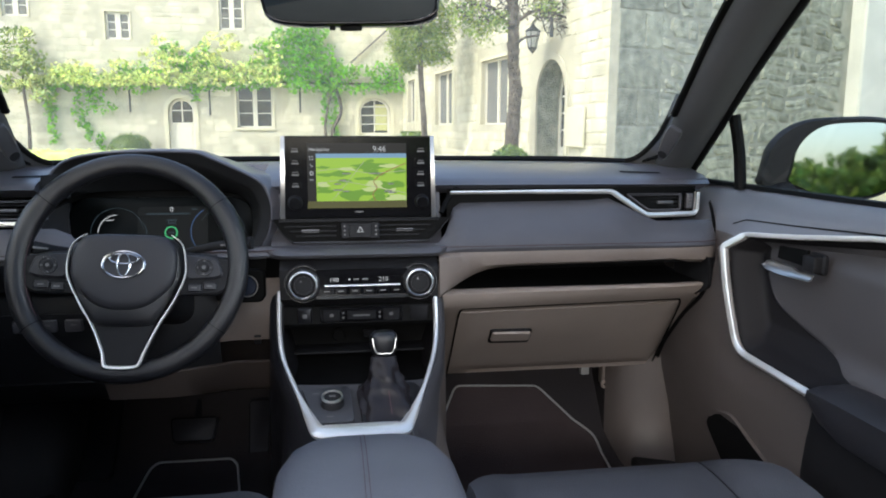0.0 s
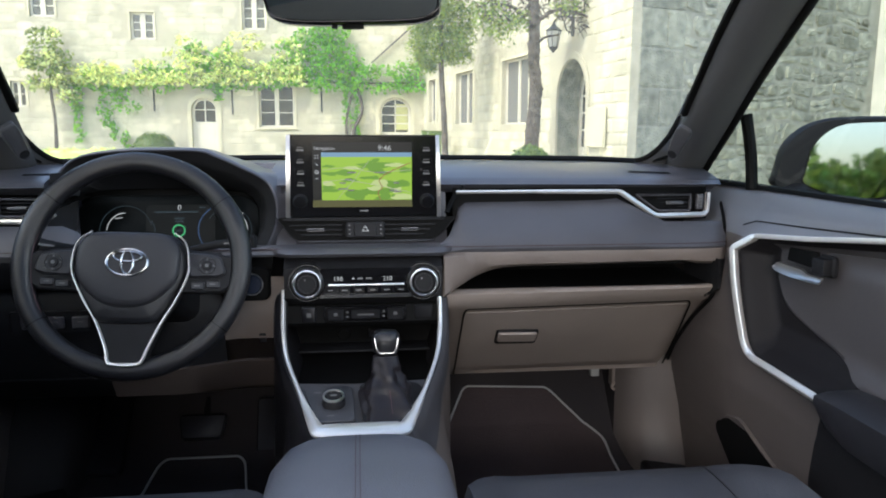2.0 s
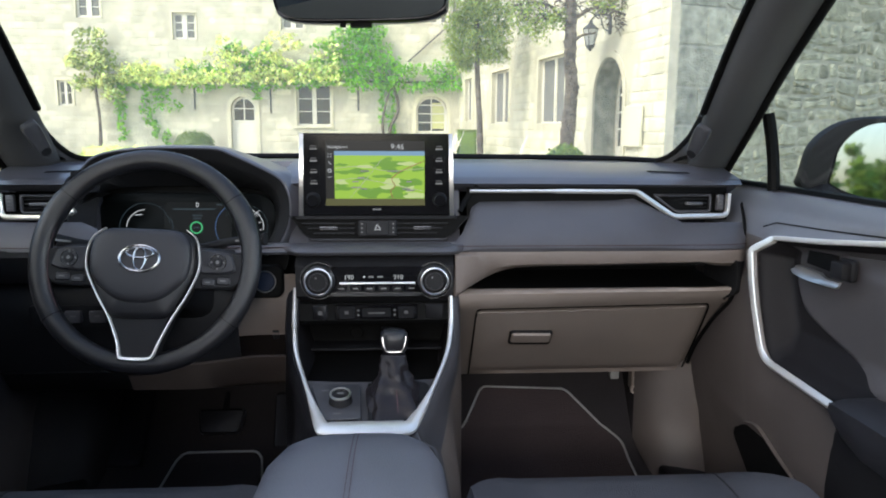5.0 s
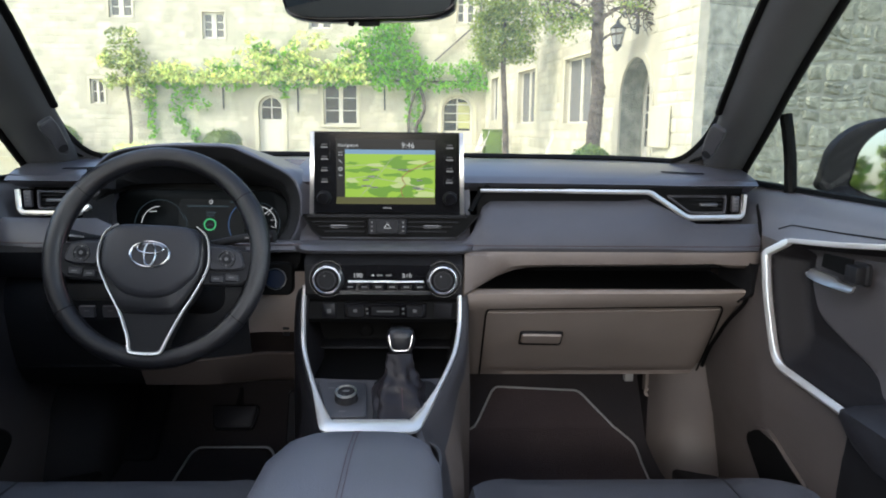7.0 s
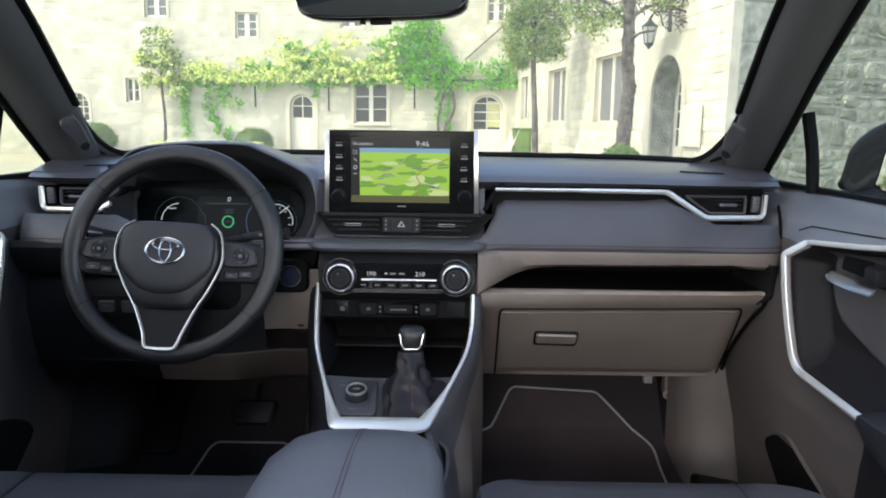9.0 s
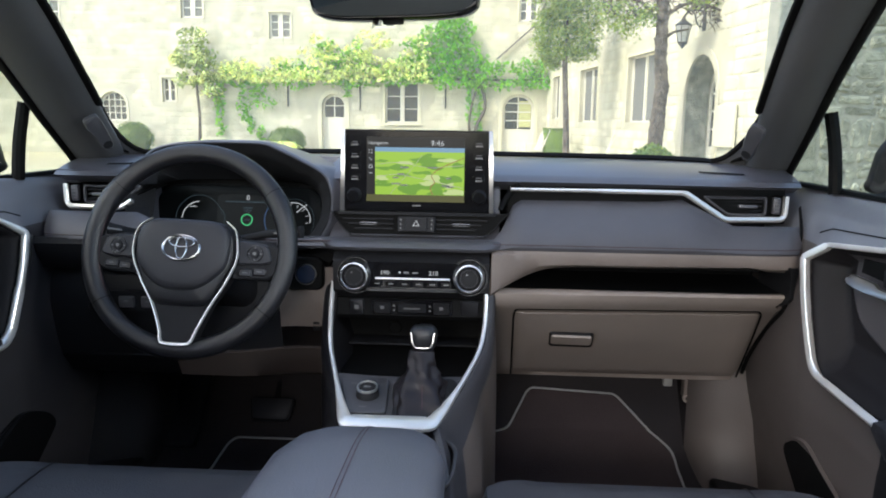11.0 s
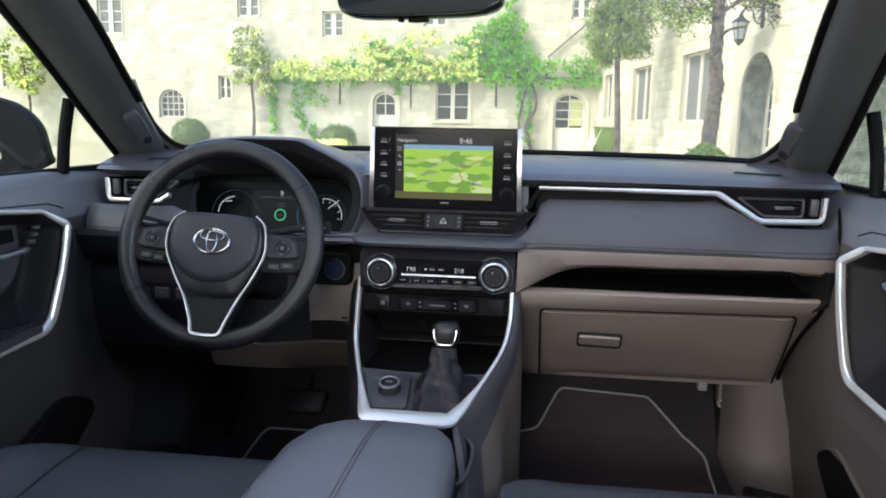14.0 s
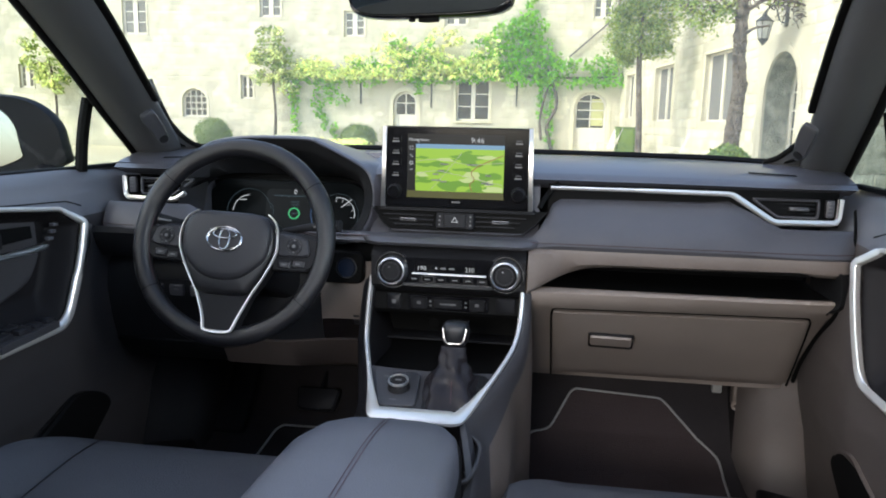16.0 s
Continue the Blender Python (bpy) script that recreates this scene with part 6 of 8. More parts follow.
# ---- footwells ----
def build_mat(s):
    t = thing("floor_mat", "black textile floor mat with a grey piped edge", "floor mat", group="floor mats")
    if s > 0:
        ol = [(0.150, -0.45), (0.150, 0.285), (0.200, 0.295), (0.250, 0.366), (0.262, 0.373), (0.466, 0.366), (0.478, 0.360), (0.555, 0.295), (0.590, 0.256), (0.594, 0.224), (0.612, -0.45)]
    else:
        ol = [(-0.600, -0.45), (-0.52, 0.10), (-0.475, 0.235), (-0.460, 0.25), (-0.295, 0.25), (-0.280, 0.235), (-0.258, 0.10), (-0.235, -0.45)]
    pts = round_path([(x, y, 0) for x, y in ol], 0.02, 3)
    bm = bmesh.new()
    vs = [bm.verts.new((p.x, p.y, 0)) for p in pts]
    f = bm.faces.new(vs)
    for yy in (0.16, 0.23, 0.30, 0.345):
        g = bm.verts[:] + bm.edges[:] + bm.faces[:]
        bmesh.ops.bisect_plane(bm, geom=g, plane_co=(0, yy, 0), plane_no=(0, 1, 0))
    for v in bm.verts:
        v.co.z = floor_z(v.co.y) + 0.008
    # driver's mat takes the darker carpet colour for the shadow in its footwell
    part("textile", thick(bm, 0.006), M_MAT if s > 0 else M_CARPET, t)
    fine = []
    for a, b in zip(pts, pts[1:]):
        for k in range(6):
            q = a.lerp(b, k / 6)
            fine.append(Vector((q.x, q.y, floor_z(q.y) + 0.012)))
    part("piping", sweep(fine, 0.0055, 0.005, (0, -0.3, 1), seg=6), M_PIPING, t, "light grey piping")
    return t


def build_footwell():
    for s in (-1, 1):
        k = thing("kick_panel", "taupe plastic side panel of the footwell", "trim panel", group="footwell side panels", kind="structure")
        secs = []
        for z in steps(0.36, 0.70, 10):
            dy = 0.30 * max(0.0, 0.50 - z)
            secs.append([(s * x, y - dy * q, z) for x, y, q in ((0.775, 0.10, 0.2), (0.755, 0.135, 0.4), (0.735, 0.160, 0.7), (0.715, 0.176, 1), (0.695, 0.186, 1), (0.675, 0.194, 1), (0.658, 0.205, 0.9), (0.645, 0.222, 0.7), (0.636, 0.246, 0.4), (0.630, 0.280, 0.1))])
        inner = [[(s * x, y, z) for x, y in ((0.631, 0.276), (0.634, 0.32), (0.638, 0.40), (0.64, 0.55))] for z in steps(0.36, 0.70, 10)]
        part("carpet_side", thick(loft(inner), 0.006), M_CARPET, k)
        # driver's panel coloured black for the footwell's shade; the passenger's stays taupe
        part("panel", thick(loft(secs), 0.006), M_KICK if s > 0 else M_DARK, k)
        bm = box(min(s * 0.655, s * 0.79), max(s * 0.655, s * 0.79), -0.80, 0.19, 0.35, 0.405, 0.014, 3)
        part("sill_cover", bm, M_DARK, k)
    b = thing("release_bracket", "small brown plastic bracket under the dashboard", "bracket")
    bm = box(0.618, 0.632, 0.285, 0.315, 0.545, 0.612, 0.004)
    box(0.600, 0.645, 0.28, 0.32, 0.606, 0.640, 0.005, bm=bm)
    part("body", bm, M_TAUPE_DIM, b)
    part("ring", ring(0.004, 0.011, 0.006, facing(0.625, 0.284, 0.548, 0)), M_TAUPE, b)
    c = thing("trim_clip", "small pale plastic clip under the dashboard", "clip")
    bm = box(0.588, 0.610, 0.358, 0.380, 0.548, 0.572, 0.003)
    box(0.594, 0.604, 0.362, 0.376, 0.570, 0.640, 0.002, bm=bm)
    part("body", bm, M_PIPING, c)
    for nm, x, w, h, z, y, lab in (("brake_pedal", -0.385, 0.115, 0.060, 0.475, 0.300, "wide black rubber brake pedal"), ("accelerator_pedal", -0.235, 0.055, 0.17, 0.455, 0.315, "long black accelerator pedal")):
        p = thing(nm, lab, "pedal")
        m = facing(x, y, z, 38)
        o = [(-w / 2, h / 2), (w / 2, h / 2), (w * 0.41, -h / 2), (-w * 0.41, -h / 2)]
        o = [(q.x, q.y) for q in round_path([(a, b, 0) for a, b in o + o[:2]], 0.012)[1:-1]]
        part("pad", prism(o, m, 0.014, 0.004), M_COVER, p)
        part("pad_edge", sweep([m @ Vector((a * 0.94, b * 0.92, 0.0145)) for a, b in o], 0.003, 0.002, m.to_3x3() @ Vector((0, 0, 1)), closed=True, seg=4), M_RUBBER, p)
        part("lever", sweep([m @ Vector((0, h * 0.2, 0.0)), m @ Vector((0, h * 0.6, -0.03)), m @ Vector((0, 0.24, -0.06))], 0.02, 0.012, (0, -1, 0)), M_DARK, p)
    fr = thing("foot_rest", "black textured foot rest on the toe board", "foot rest")
    part("plate", prism(rrect(0.09, 0.24, 0.015), facing(-0.60, 0.315, 0.48, 43), 0.02, 0.006), M_DARK, fr)


# ---- outside ----
M_GROUND = surface("pale_gravel", (0.55, 0.51, 0.36), 0.95, grain=0.8, grain_scale=60, blotch=0.2, blotch_scale=1.2, spec=0.2)
M_LIME = surface("pale_limestone", (0.645, 0.615, 0.475), 0.9, grain=0.5, grain_scale=45, blotch=0.30, blotch_scale=1.6, spec=0.2, rand=0.13)
M_JOINT = surface("lime_mortar", (0.56, 0.53, 0.415), 0.95, grain=0.6, grain_scale=60, blotch=0.2, blotch_scale=1.5, spec=0.1)
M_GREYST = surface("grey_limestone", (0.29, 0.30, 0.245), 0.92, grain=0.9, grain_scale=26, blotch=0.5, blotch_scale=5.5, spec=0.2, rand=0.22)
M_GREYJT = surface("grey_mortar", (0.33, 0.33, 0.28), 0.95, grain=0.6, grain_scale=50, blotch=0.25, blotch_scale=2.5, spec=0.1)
M_WPAINT = surface("white_paint", (0.74, 0.71, 0.60), 0.5, blotch=0.06, blotch_scale=5)
M_PANE = surface("dark_pane", (0.05, 0.052, 0.042), 0.08, wear=0.03, blotch=0.6, blotch_scale=2.5, spec=0.5)
# grey lifted for the distant panes, haze put into the colour
M_HAZED = surface("hazed_grey", (0.17, 0.165, 0.14), 0.15, blotch=0.4, blotch_scale=4)
M_SHUT = surface("grey_shutter", (0.175, 0.175, 0.165), 0.7, blotch=0.1)
M_IRON = surface("wrought_iron", (0.075, 0.075, 0.073), 0.6)
M_SLATE = surface("roof_slate", (0.16, 0.15, 0.15), 0.7, blotch=0.25, blotch_scale=3)
M_BARK = surface("bark", (0.145, 0.122, 0.100), 0.95, grain=1.0, grain_scale=30, blotch=0.55, blotch_scale=9, spec=0.1)
M_VINE = leaf_mat("vine_leaf", (0.17, 0.50, 0.06))
M_TREE = leaf_mat("tree_leaf", (0.19, 0.32, 0.085))
# young leaves paled further, the sun's glare put into their colour
M_LIGHTLEAF = leaf_mat("sunlit_young_leaf", (0.66, 0.80, 0.38))
M_BOX = leaf_mat("box_leaf", (0.085, 0.19, 0.04), 0.25)
M_GRASS = leaf_mat("grass_blade", (0.10, 0.19, 0.03), 0.3)


def leaves(centers, n, size, rng, bm_v, bm_f):
    """Adds n leaf quads round each (centre, radii)."""
    for c, r in centers:
        for _ in range(n):
            while True:
                p = Vector((rng.uniform(-1, 1), rng.uniform(-1, 1), rng.uniform(-1, 1)))
                if 0.15 < p.length < 1.0:
                    break
            p = Vector((c[0] + p.x * r[0], c[1] + p.y * r[1], c[2] + p.z * r[2]))
            k = size * rng.uniform(0.6, 1.35)
            nn = Vector((rng.uniform(-1, 1), rng.uniform(-1, 0.4), rng.uniform(-0.3, 1.0))).normalized()
            a = nn.orthogonal().normalized()
            a = (Matrix.Rotation(rng.uniform(0, 6.28), 3, nn) @ a) * k
            b = nn.cross(a) * 0.62
            i = len(bm_v)
            bm_v += [p - a, p - b * 0.9 - a * 0.1, p + a, p + b * 0.9 - a * 0.1]
            bm_f.append((i, i + 1, i + 2, i + 3))


def leaf_part(name, vs, fs, mat, parent, label=""):
    me = bpy.data.meshes.new(name)
    me.from_pydata([tuple(v) for v in vs], [], fs)
    me.materials.append(mat)
    ob = new(name, me)
    ob.parent = parent
    if label:
        ob["label"] = label
    return ob


def tube(path, radii, bm=None, seg=9):
    p = [Vector(q) for q in path]
    secs = []
    for i, q in enumerate(p):
        t = (p[min(i + 1, len(p) - 1)] - p[max(i - 1, 0)]).normalized()
        a = t.orthogonal().normalized()
        b = t.cross(a)
        r = radii[0] + (radii[1] - radii[0]) * i / (len(p) - 1)
        secs.append([q + (a * math.cos(2 * math.pi * k / seg) + b * math.sin(2 * math.pi * k / seg)) * r * (1 + 0.12 * math.sin(3 * k + i)) for k in range(seg)])
    return loft(secs, closed=True, caps=True, bm=bm)


def wall_plate(length, z0, z1, holes, depth, bm=None):
    """Wall in local xz, outer face at y = 0, thickness towards +y; holes (x0, x1, z0, z1, arch rise)."""
    bm = bm or bmesh.new()
    us = sorted({0.0, length} | {h[0] for h in holes} | {h[1] for h in holes})
    ws = sorted({z0, z1} | {h[2] for h in holes} | {h[3] for h in holes})
    for a, b in zip(us, us[1:]):
        for c, d in zip(ws, ws[1:]):
            mu, mw = (a + b) / 2, (c + d) / 2
            if any(h[0] < mu < h[1] and h[2] < mw < h[3] for h in holes):
                continue
            v = [bm.verts.new(q) for q in ((a, 0, c), (b, 0, c), (b, 0, d), (a, 0, d))]
            bm.faces.new(v)
    for h in holes:
        x0, x1, c, d, rise = h
        # reveals
        if rise:
            cx, half = (x0 + x1) / 2, (x1 - x0) / 2
            arc = [(cx - half * math.cos(math.pi * k / 14), d - rise + rise * math.sin(math.pi * k / 14)) for k in range(15)]
            top = [(x0 + (x1 - x0) * k / 14, d) for k in range(15)]
            for k in range(14):
                q = [(arc[k][0], 0, arc[k][1]), (arc[k + 1][0], 0, arc[k + 1][1]), (top[k + 1][0], 0, top[k + 1][1]), (top[k][0], 0, top[k][1])]
                bm.faces.new([bm.verts.new(p) for p in q])
                q = [(arc[k][0], 0, arc[k][1]), (arc[k + 1][0], 0, arc[k + 1][1]), (arc[k + 1][0], depth, arc[k + 1][1]), (arc[k][0], depth, arc[k][1])]
                bm.faces.new([bm.verts.new(p) for p in q])
            edges = [((x0, c), (x0, d - rise)), ((x1, c), (x1, d - rise)), ((x0, c), (x1, c))]
        else:
            edges = [((x0, c), (x0, d)), ((x1, c), (x1, d)), ((x0, c), (x1, c)), ((x0, d), (x1, d))]
        for (a, b), (e, f) in edges:
            bm.faces.new([bm.verts.new(p) for p in ((a, 0, b), (e, 0, f), (e, depth, f), (a, depth, b))])
    # back and ends
    for q in (((0, depth, z0), (length, depth, z0), (length, depth, z1), (0, depth, z1)), ((0, 0, z0), (0, depth, z0), (0, depth, z1), (0, 0, z1)), ((length, 0, z0), (length, depth, z0), (length, depth, z1), (length, 0, z1)), ((0, 0, z1), (length, 0, z1), (length, depth, z1), (0, depth, z1))):
        bm.faces.new([bm.verts.new(p) for p in q])
    return bm


def stone_rows(length, z0, z1, holes, rng, hmin, hmax, wmin, wmax, proud, u0=0.0, gap=0.012, margin=0.0):
    """Coursed rubble: irregular blocks (x0, x1, za, zb, proud) that leave the holes free."""
    out = []
    z = z0
    while z < z1 - 0.02:
        h = min(rng.uniform(hmin, hmax), z1 - z)
        x = u0 - rng.uniform(0, wmax)
        while x < length:
            w = rng.uniform(wmin, wmax)
            a, b = max(x, u0) + gap / 2, min(x + w, length) - gap / 2
            c, d = z + gap / 2 + rng.uniform(0, gap), z + h - gap / 2
            if b - a > 0.05 and not any(a < q[1] + margin and b > q[0] - margin and c < q[3] + margin and d > q[2] - margin for q in holes):
                out.append((a, b, c, d, proud * rng.uniform(0.3, 1.0)))
            x += w
        z += h
    return out


def split_some(blocks, rng):
    """Breaks some blocks into two, one above the other or side by side, so that the courses wander."""
    out = []
    for a, b, c, d, p in blocks:
        k = rng.random()
        if k < 0.42 and d - c > 0.20:
            m = c + (d - c) * rng.uniform(0.32, 0.68)
            n = a + (b - a) * rng.uniform(0.35, 0.65)
            out.append((a, b, c, m - 0.006, p))
            if b - a > 0.34:
                out += [(a, n - 0.006, m + 0.006, d, p * rng.uniform(0.5, 1.3)), (n + 0.006, b, m + 0.006, d, p)]
            else:
                out.append((a, b, m + 0.006, d, p * 0.8))
        else:
            out.append((a, b, c, d, p))
    return out


def block_geo(a, b, c, d, p, rng, worn=1.0, warp=0.0):
    """A worn block: its outline has broken corners, its face is narrower than its foot and uneven."""
    w, h = b - a, d - c
    k = min(w, h)
    cut = lambda: rng.uniform(0.06, 0.34) * k * worn
    j = lambda: rng.uniform(-0.035, 0.035) * k
    out = []
    for x, z, sx, sz in ((a, c, 1, 1), (b, c, -1, 1), (b, d, -1, -1), (a, d, 1, -1)):
        q = (x + sx * cut(), z + j() * 0.4), (x, z + sz * cut())
        out += [q[1], q[0]] if (sx, sz) in ((1, 1), (-1, -1)) else [q[0], q[1]]
    cx, cz = (a + b) / 2, (c + d) / 2
    i = 1 - min(0.35, 0.045 / k)
    n = len(out)
    vs = [(x, 0.0, z) for x, z in out] + [(cx + (x - cx) * i + j(), -p * rng.uniform(0.6, 1.0), cz + (z - cz) * i + j()) for x, z in out] + [(cx + j() * 3, -p * rng.uniform(1.0, 1.25), cz + j() * 3)]
    if warp:
        vs = [(x + warp * 0.7 * noise.noise((x * 1.3, z * 1.3, 5.0)), y, z + warp * noise.noise((x * 0.9, z * 1.6, 0.0))) for x, y, z in vs]
    fs = []
    for q in range(n):
        r = (q + 1) % n
        fs += [(q, r, n + r, n + q), (n + q, n + r, 2 * n)]
    return vs, fs


def stones_joined(name, blocks, rng, mat, parent, worn=1.0, warp=0.0):
    vs, fs = [], []
    for q in blocks:
        v, f = block_geo(*q, rng, worn, warp)
        k = len(vs)
        vs += v
        fs += [tuple(i + k for i in g) for g in f]
    ob = leaf_part(name, vs, fs, mat, parent)
    ob["kind"] = "stuff"
    return ob


def window(parent, x0, x1, z0, z1, rise=0.0, cols=2, rows=3, split=True, mat=None, surround=0.10, depth=0.14, sill=True, frame=0.055, glaze=None, mull=0.055):
    """Casement window in a wall opening: stone surround, frame, bars and panes."""
    mat = mat or M_WPAINT
    cx = (x0 + x1) / 2
    bm = box(x0, x0 + frame, depth, depth + 0.05, z0, z1 - rise, 0.006, 1)
    box(x1 - frame, x1, depth, depth + 0.05, z0, z1 - rise, 0.006, 1, bm=bm)
    box(x0, x1, depth, depth + 0.05, z0, z0 + frame, 0.006, 1, bm=bm)
    if rise:
        half = (x1 - x0) / 2
        sweep([(cx - (half - frame / 2) * math.cos(math.pi * k / 12), depth + 0.025, z1 - rise + (rise - frame / 2) * math.sin(math.pi * k / 12)) for k in range(13)], frame, 0.05, (0, -1, 0), bm=bm, seg=4)
    else:
        box(x0, x1, depth, depth + 0.05, z1 - frame, z1, 0.006, 1, bm=bm)
    w = part("window", bm, mat, parent)
    if split:
        part("mullion", box(cx - mull, cx + mull, depth - 0.01, depth + 0.045, z0 + frame * 0.8, z1 - (frame * 0.8), 0.006, 1), mat, w)
    halves = [(x0 + frame, cx - mull), (cx + mull, x1 - frame)] if split else [(x0 + frame, x1 - frame)]
    for a, b in halves:
        for k in range(1, cols):
            u = a + (b - a) * k / cols
            part("glazing_bar", box(u - 0.014, u + 0.014, depth + 0.008, depth + 0.04, z0 + frame, z1 - frame), mat, w)
        for k in range(1, rows):
            q = z0 + frame + (z1 - z0 - 2 * frame) * k / rows
            part("glazing_bar", box(a, b, depth + 0.008, depth + 0.04, q - 0.014, q + 0.014), mat, w)
    if rise:
        half = (x1 - x0) / 2 - 0.005
        o = [(x0 + 0.005, z0), (x1 - 0.005, z0)] + [(cx + half * math.cos(math.pi * k / 12), z1 - rise + (rise - 0.005) * math.sin(math.pi * k / 12)) for k in range(13)]
        bm = bmesh.new()
        bm.faces.new([bm.verts.new((a, depth + 0.045, b)) for a, b in o])
        part("pane", thick(bm, 0.004), glaze or M_PANE, w)
    else:
        part("pane", box(x0 + 0.005, x1 - 0.005, depth + 0.043, depth + 0.048, z0, z1), glaze or M_PANE, w)
    if surround:
        if rise:
            half = (x1 - x0) / 2 + surround / 2
            pth = [(x0 - surround / 2, -0.006, z0), (x0 - surround / 2, -0.006, z1 - rise)] + [(cx - half * math.cos(math.pi * k / 14), -0.006, z1 - rise + (rise + surround / 2) * math.sin(math.pi * k / 14)) for k in range(1, 14)] + [(x1 + surround / 2, -0.006, z1 - rise), (x1 + surround / 2, -0.006, z0)]
            part("surround", sweep(pth, surround, 0.05, (0, -1, 0), seg=6, power=5), M_SURR, w)
        else:
            bm = box(x0 - surround, x0, -0.03, 0.03, z0, z1 + surround, 0.008, 1)
            box(x1, x1 + surround, -0.03, 0.03, z0, z1 + surround, 0.008, 1, bm=bm)
            box(x0, x1, -0.032, 0.03, z1, z1 + surround * 1.3, 0.008, 1, bm=bm)
            part("surround", bm, M_SURR, w)
        if sill:
            part("sill", box(x0 - surround * 1.2, x1 + surround * 1.2, -0.07, 0.05, z0 - 0.09, z0, 0.012, 1), M_SURR, w)
    return w


M_SURR = surface("dressed_limestone", (0.68, 0.65, 0.49), 0.85, grain=0.4, grain_scale=50, blotch=0.12, blotch_scale=3, spec=0.2)
M_PIER = surface("pale_dressed_pier", (0.62, 0.62, 0.565), 0.85, grain=0.4, grain_scale=50, blotch=0.16, blotch_scale=1.5, spec=0.2)
M_BRIGHT = surface("painted_backlit_pane", (0.55, 0.55, 0.25), 0.3)


def arched_door(parent, x0, x1, z0, z1, rise, depth=0.16, glass_from=0.62, bars=2, leaf=None, stone=None):
    cx, half = (x0 + x1) / 2, (x1 - x0) / 2
    leafm = leaf or M_WPAINT
    zg = z0 + (z1 - z0) * glass_from
    bm = box(x0, x1, depth, depth + 0.05, z0, zg, 0.005, 1)
    f = 0.09
    box(x0, x0 + f, depth, depth + 0.05, zg, z1 - rise, bm=bm)
    box(x1 - f, x1, depth, depth + 0.05, zg, z1 - rise, bm=bm)
    sweep([(cx - (half - f / 2) * math.cos(math.pi * k / 12), depth + 0.025, z1 - rise + (rise - f / 2) * math.sin(math.pi * k / 12)) for k in range(13)], f, 0.05, (0, -1, 0), bm=bm, seg=4)
    d = part("door", bm, leafm, parent)
    part("door_panel", box(x0 + 0.12, x1 - 0.12, depth - 0.012, depth + 0.01, z0 + 0.15, zg - 0.12, 0.01, 1), leafm, d)
    o = [(x0 + 0.02, zg), (x1 - 0.02, zg)] + [(cx + (half - 0.02) * math.cos(math.pi * k / 12), z1 - rise + (rise - 0.02) * math.sin(math.pi * k / 12)) for k in range(13)]
    bm = bmesh.new()
    bm.faces.new([bm.verts.new((a, depth + 0.03, b)) for a, b in o])
    part("pane", thick(bm, 0.004), M_PANE, d)
    for k in range(1, bars):
        u = x0 + f + (x1 - x0 - 2 * f) * k / bars
        part("glazing_bar", box(u - 0.02, u + 0.02, depth + 0.005, depth + 0.04, zg, z1 - f * 0.7), leafm, d)
    n = max(2, round((z1 - zg) / 0.33))
    for k in range(1, n):
        q = zg + (z1 - zg) * k / n
        part("glazing_bar", box(x0 + f * 0.7, x1 - f * 0.7, depth + 0.005, depth + 0.04, q - 0.018, q + 0.018), leafm, d)
    s = 0.14
    pth = [(x0 - s / 2, -0.008, z0), (x0 - s / 2, -0.008, z1 - rise)] + [(cx - (half + s / 2) * math.cos(math.pi * k / 14), -0.008, z1 - rise + (rise + s / 2) * math.sin(math.pi * k / 14)) for k in range(1, 14)] + [(x1 + s / 2, -0.008, z1 - rise), (x1 + s / 2, -0.008, z0)]
    part("surround", sweep(pth, s, 0.06, (0, -1, 0), seg=6, power=5), stone or M_SURR, d)
    return d


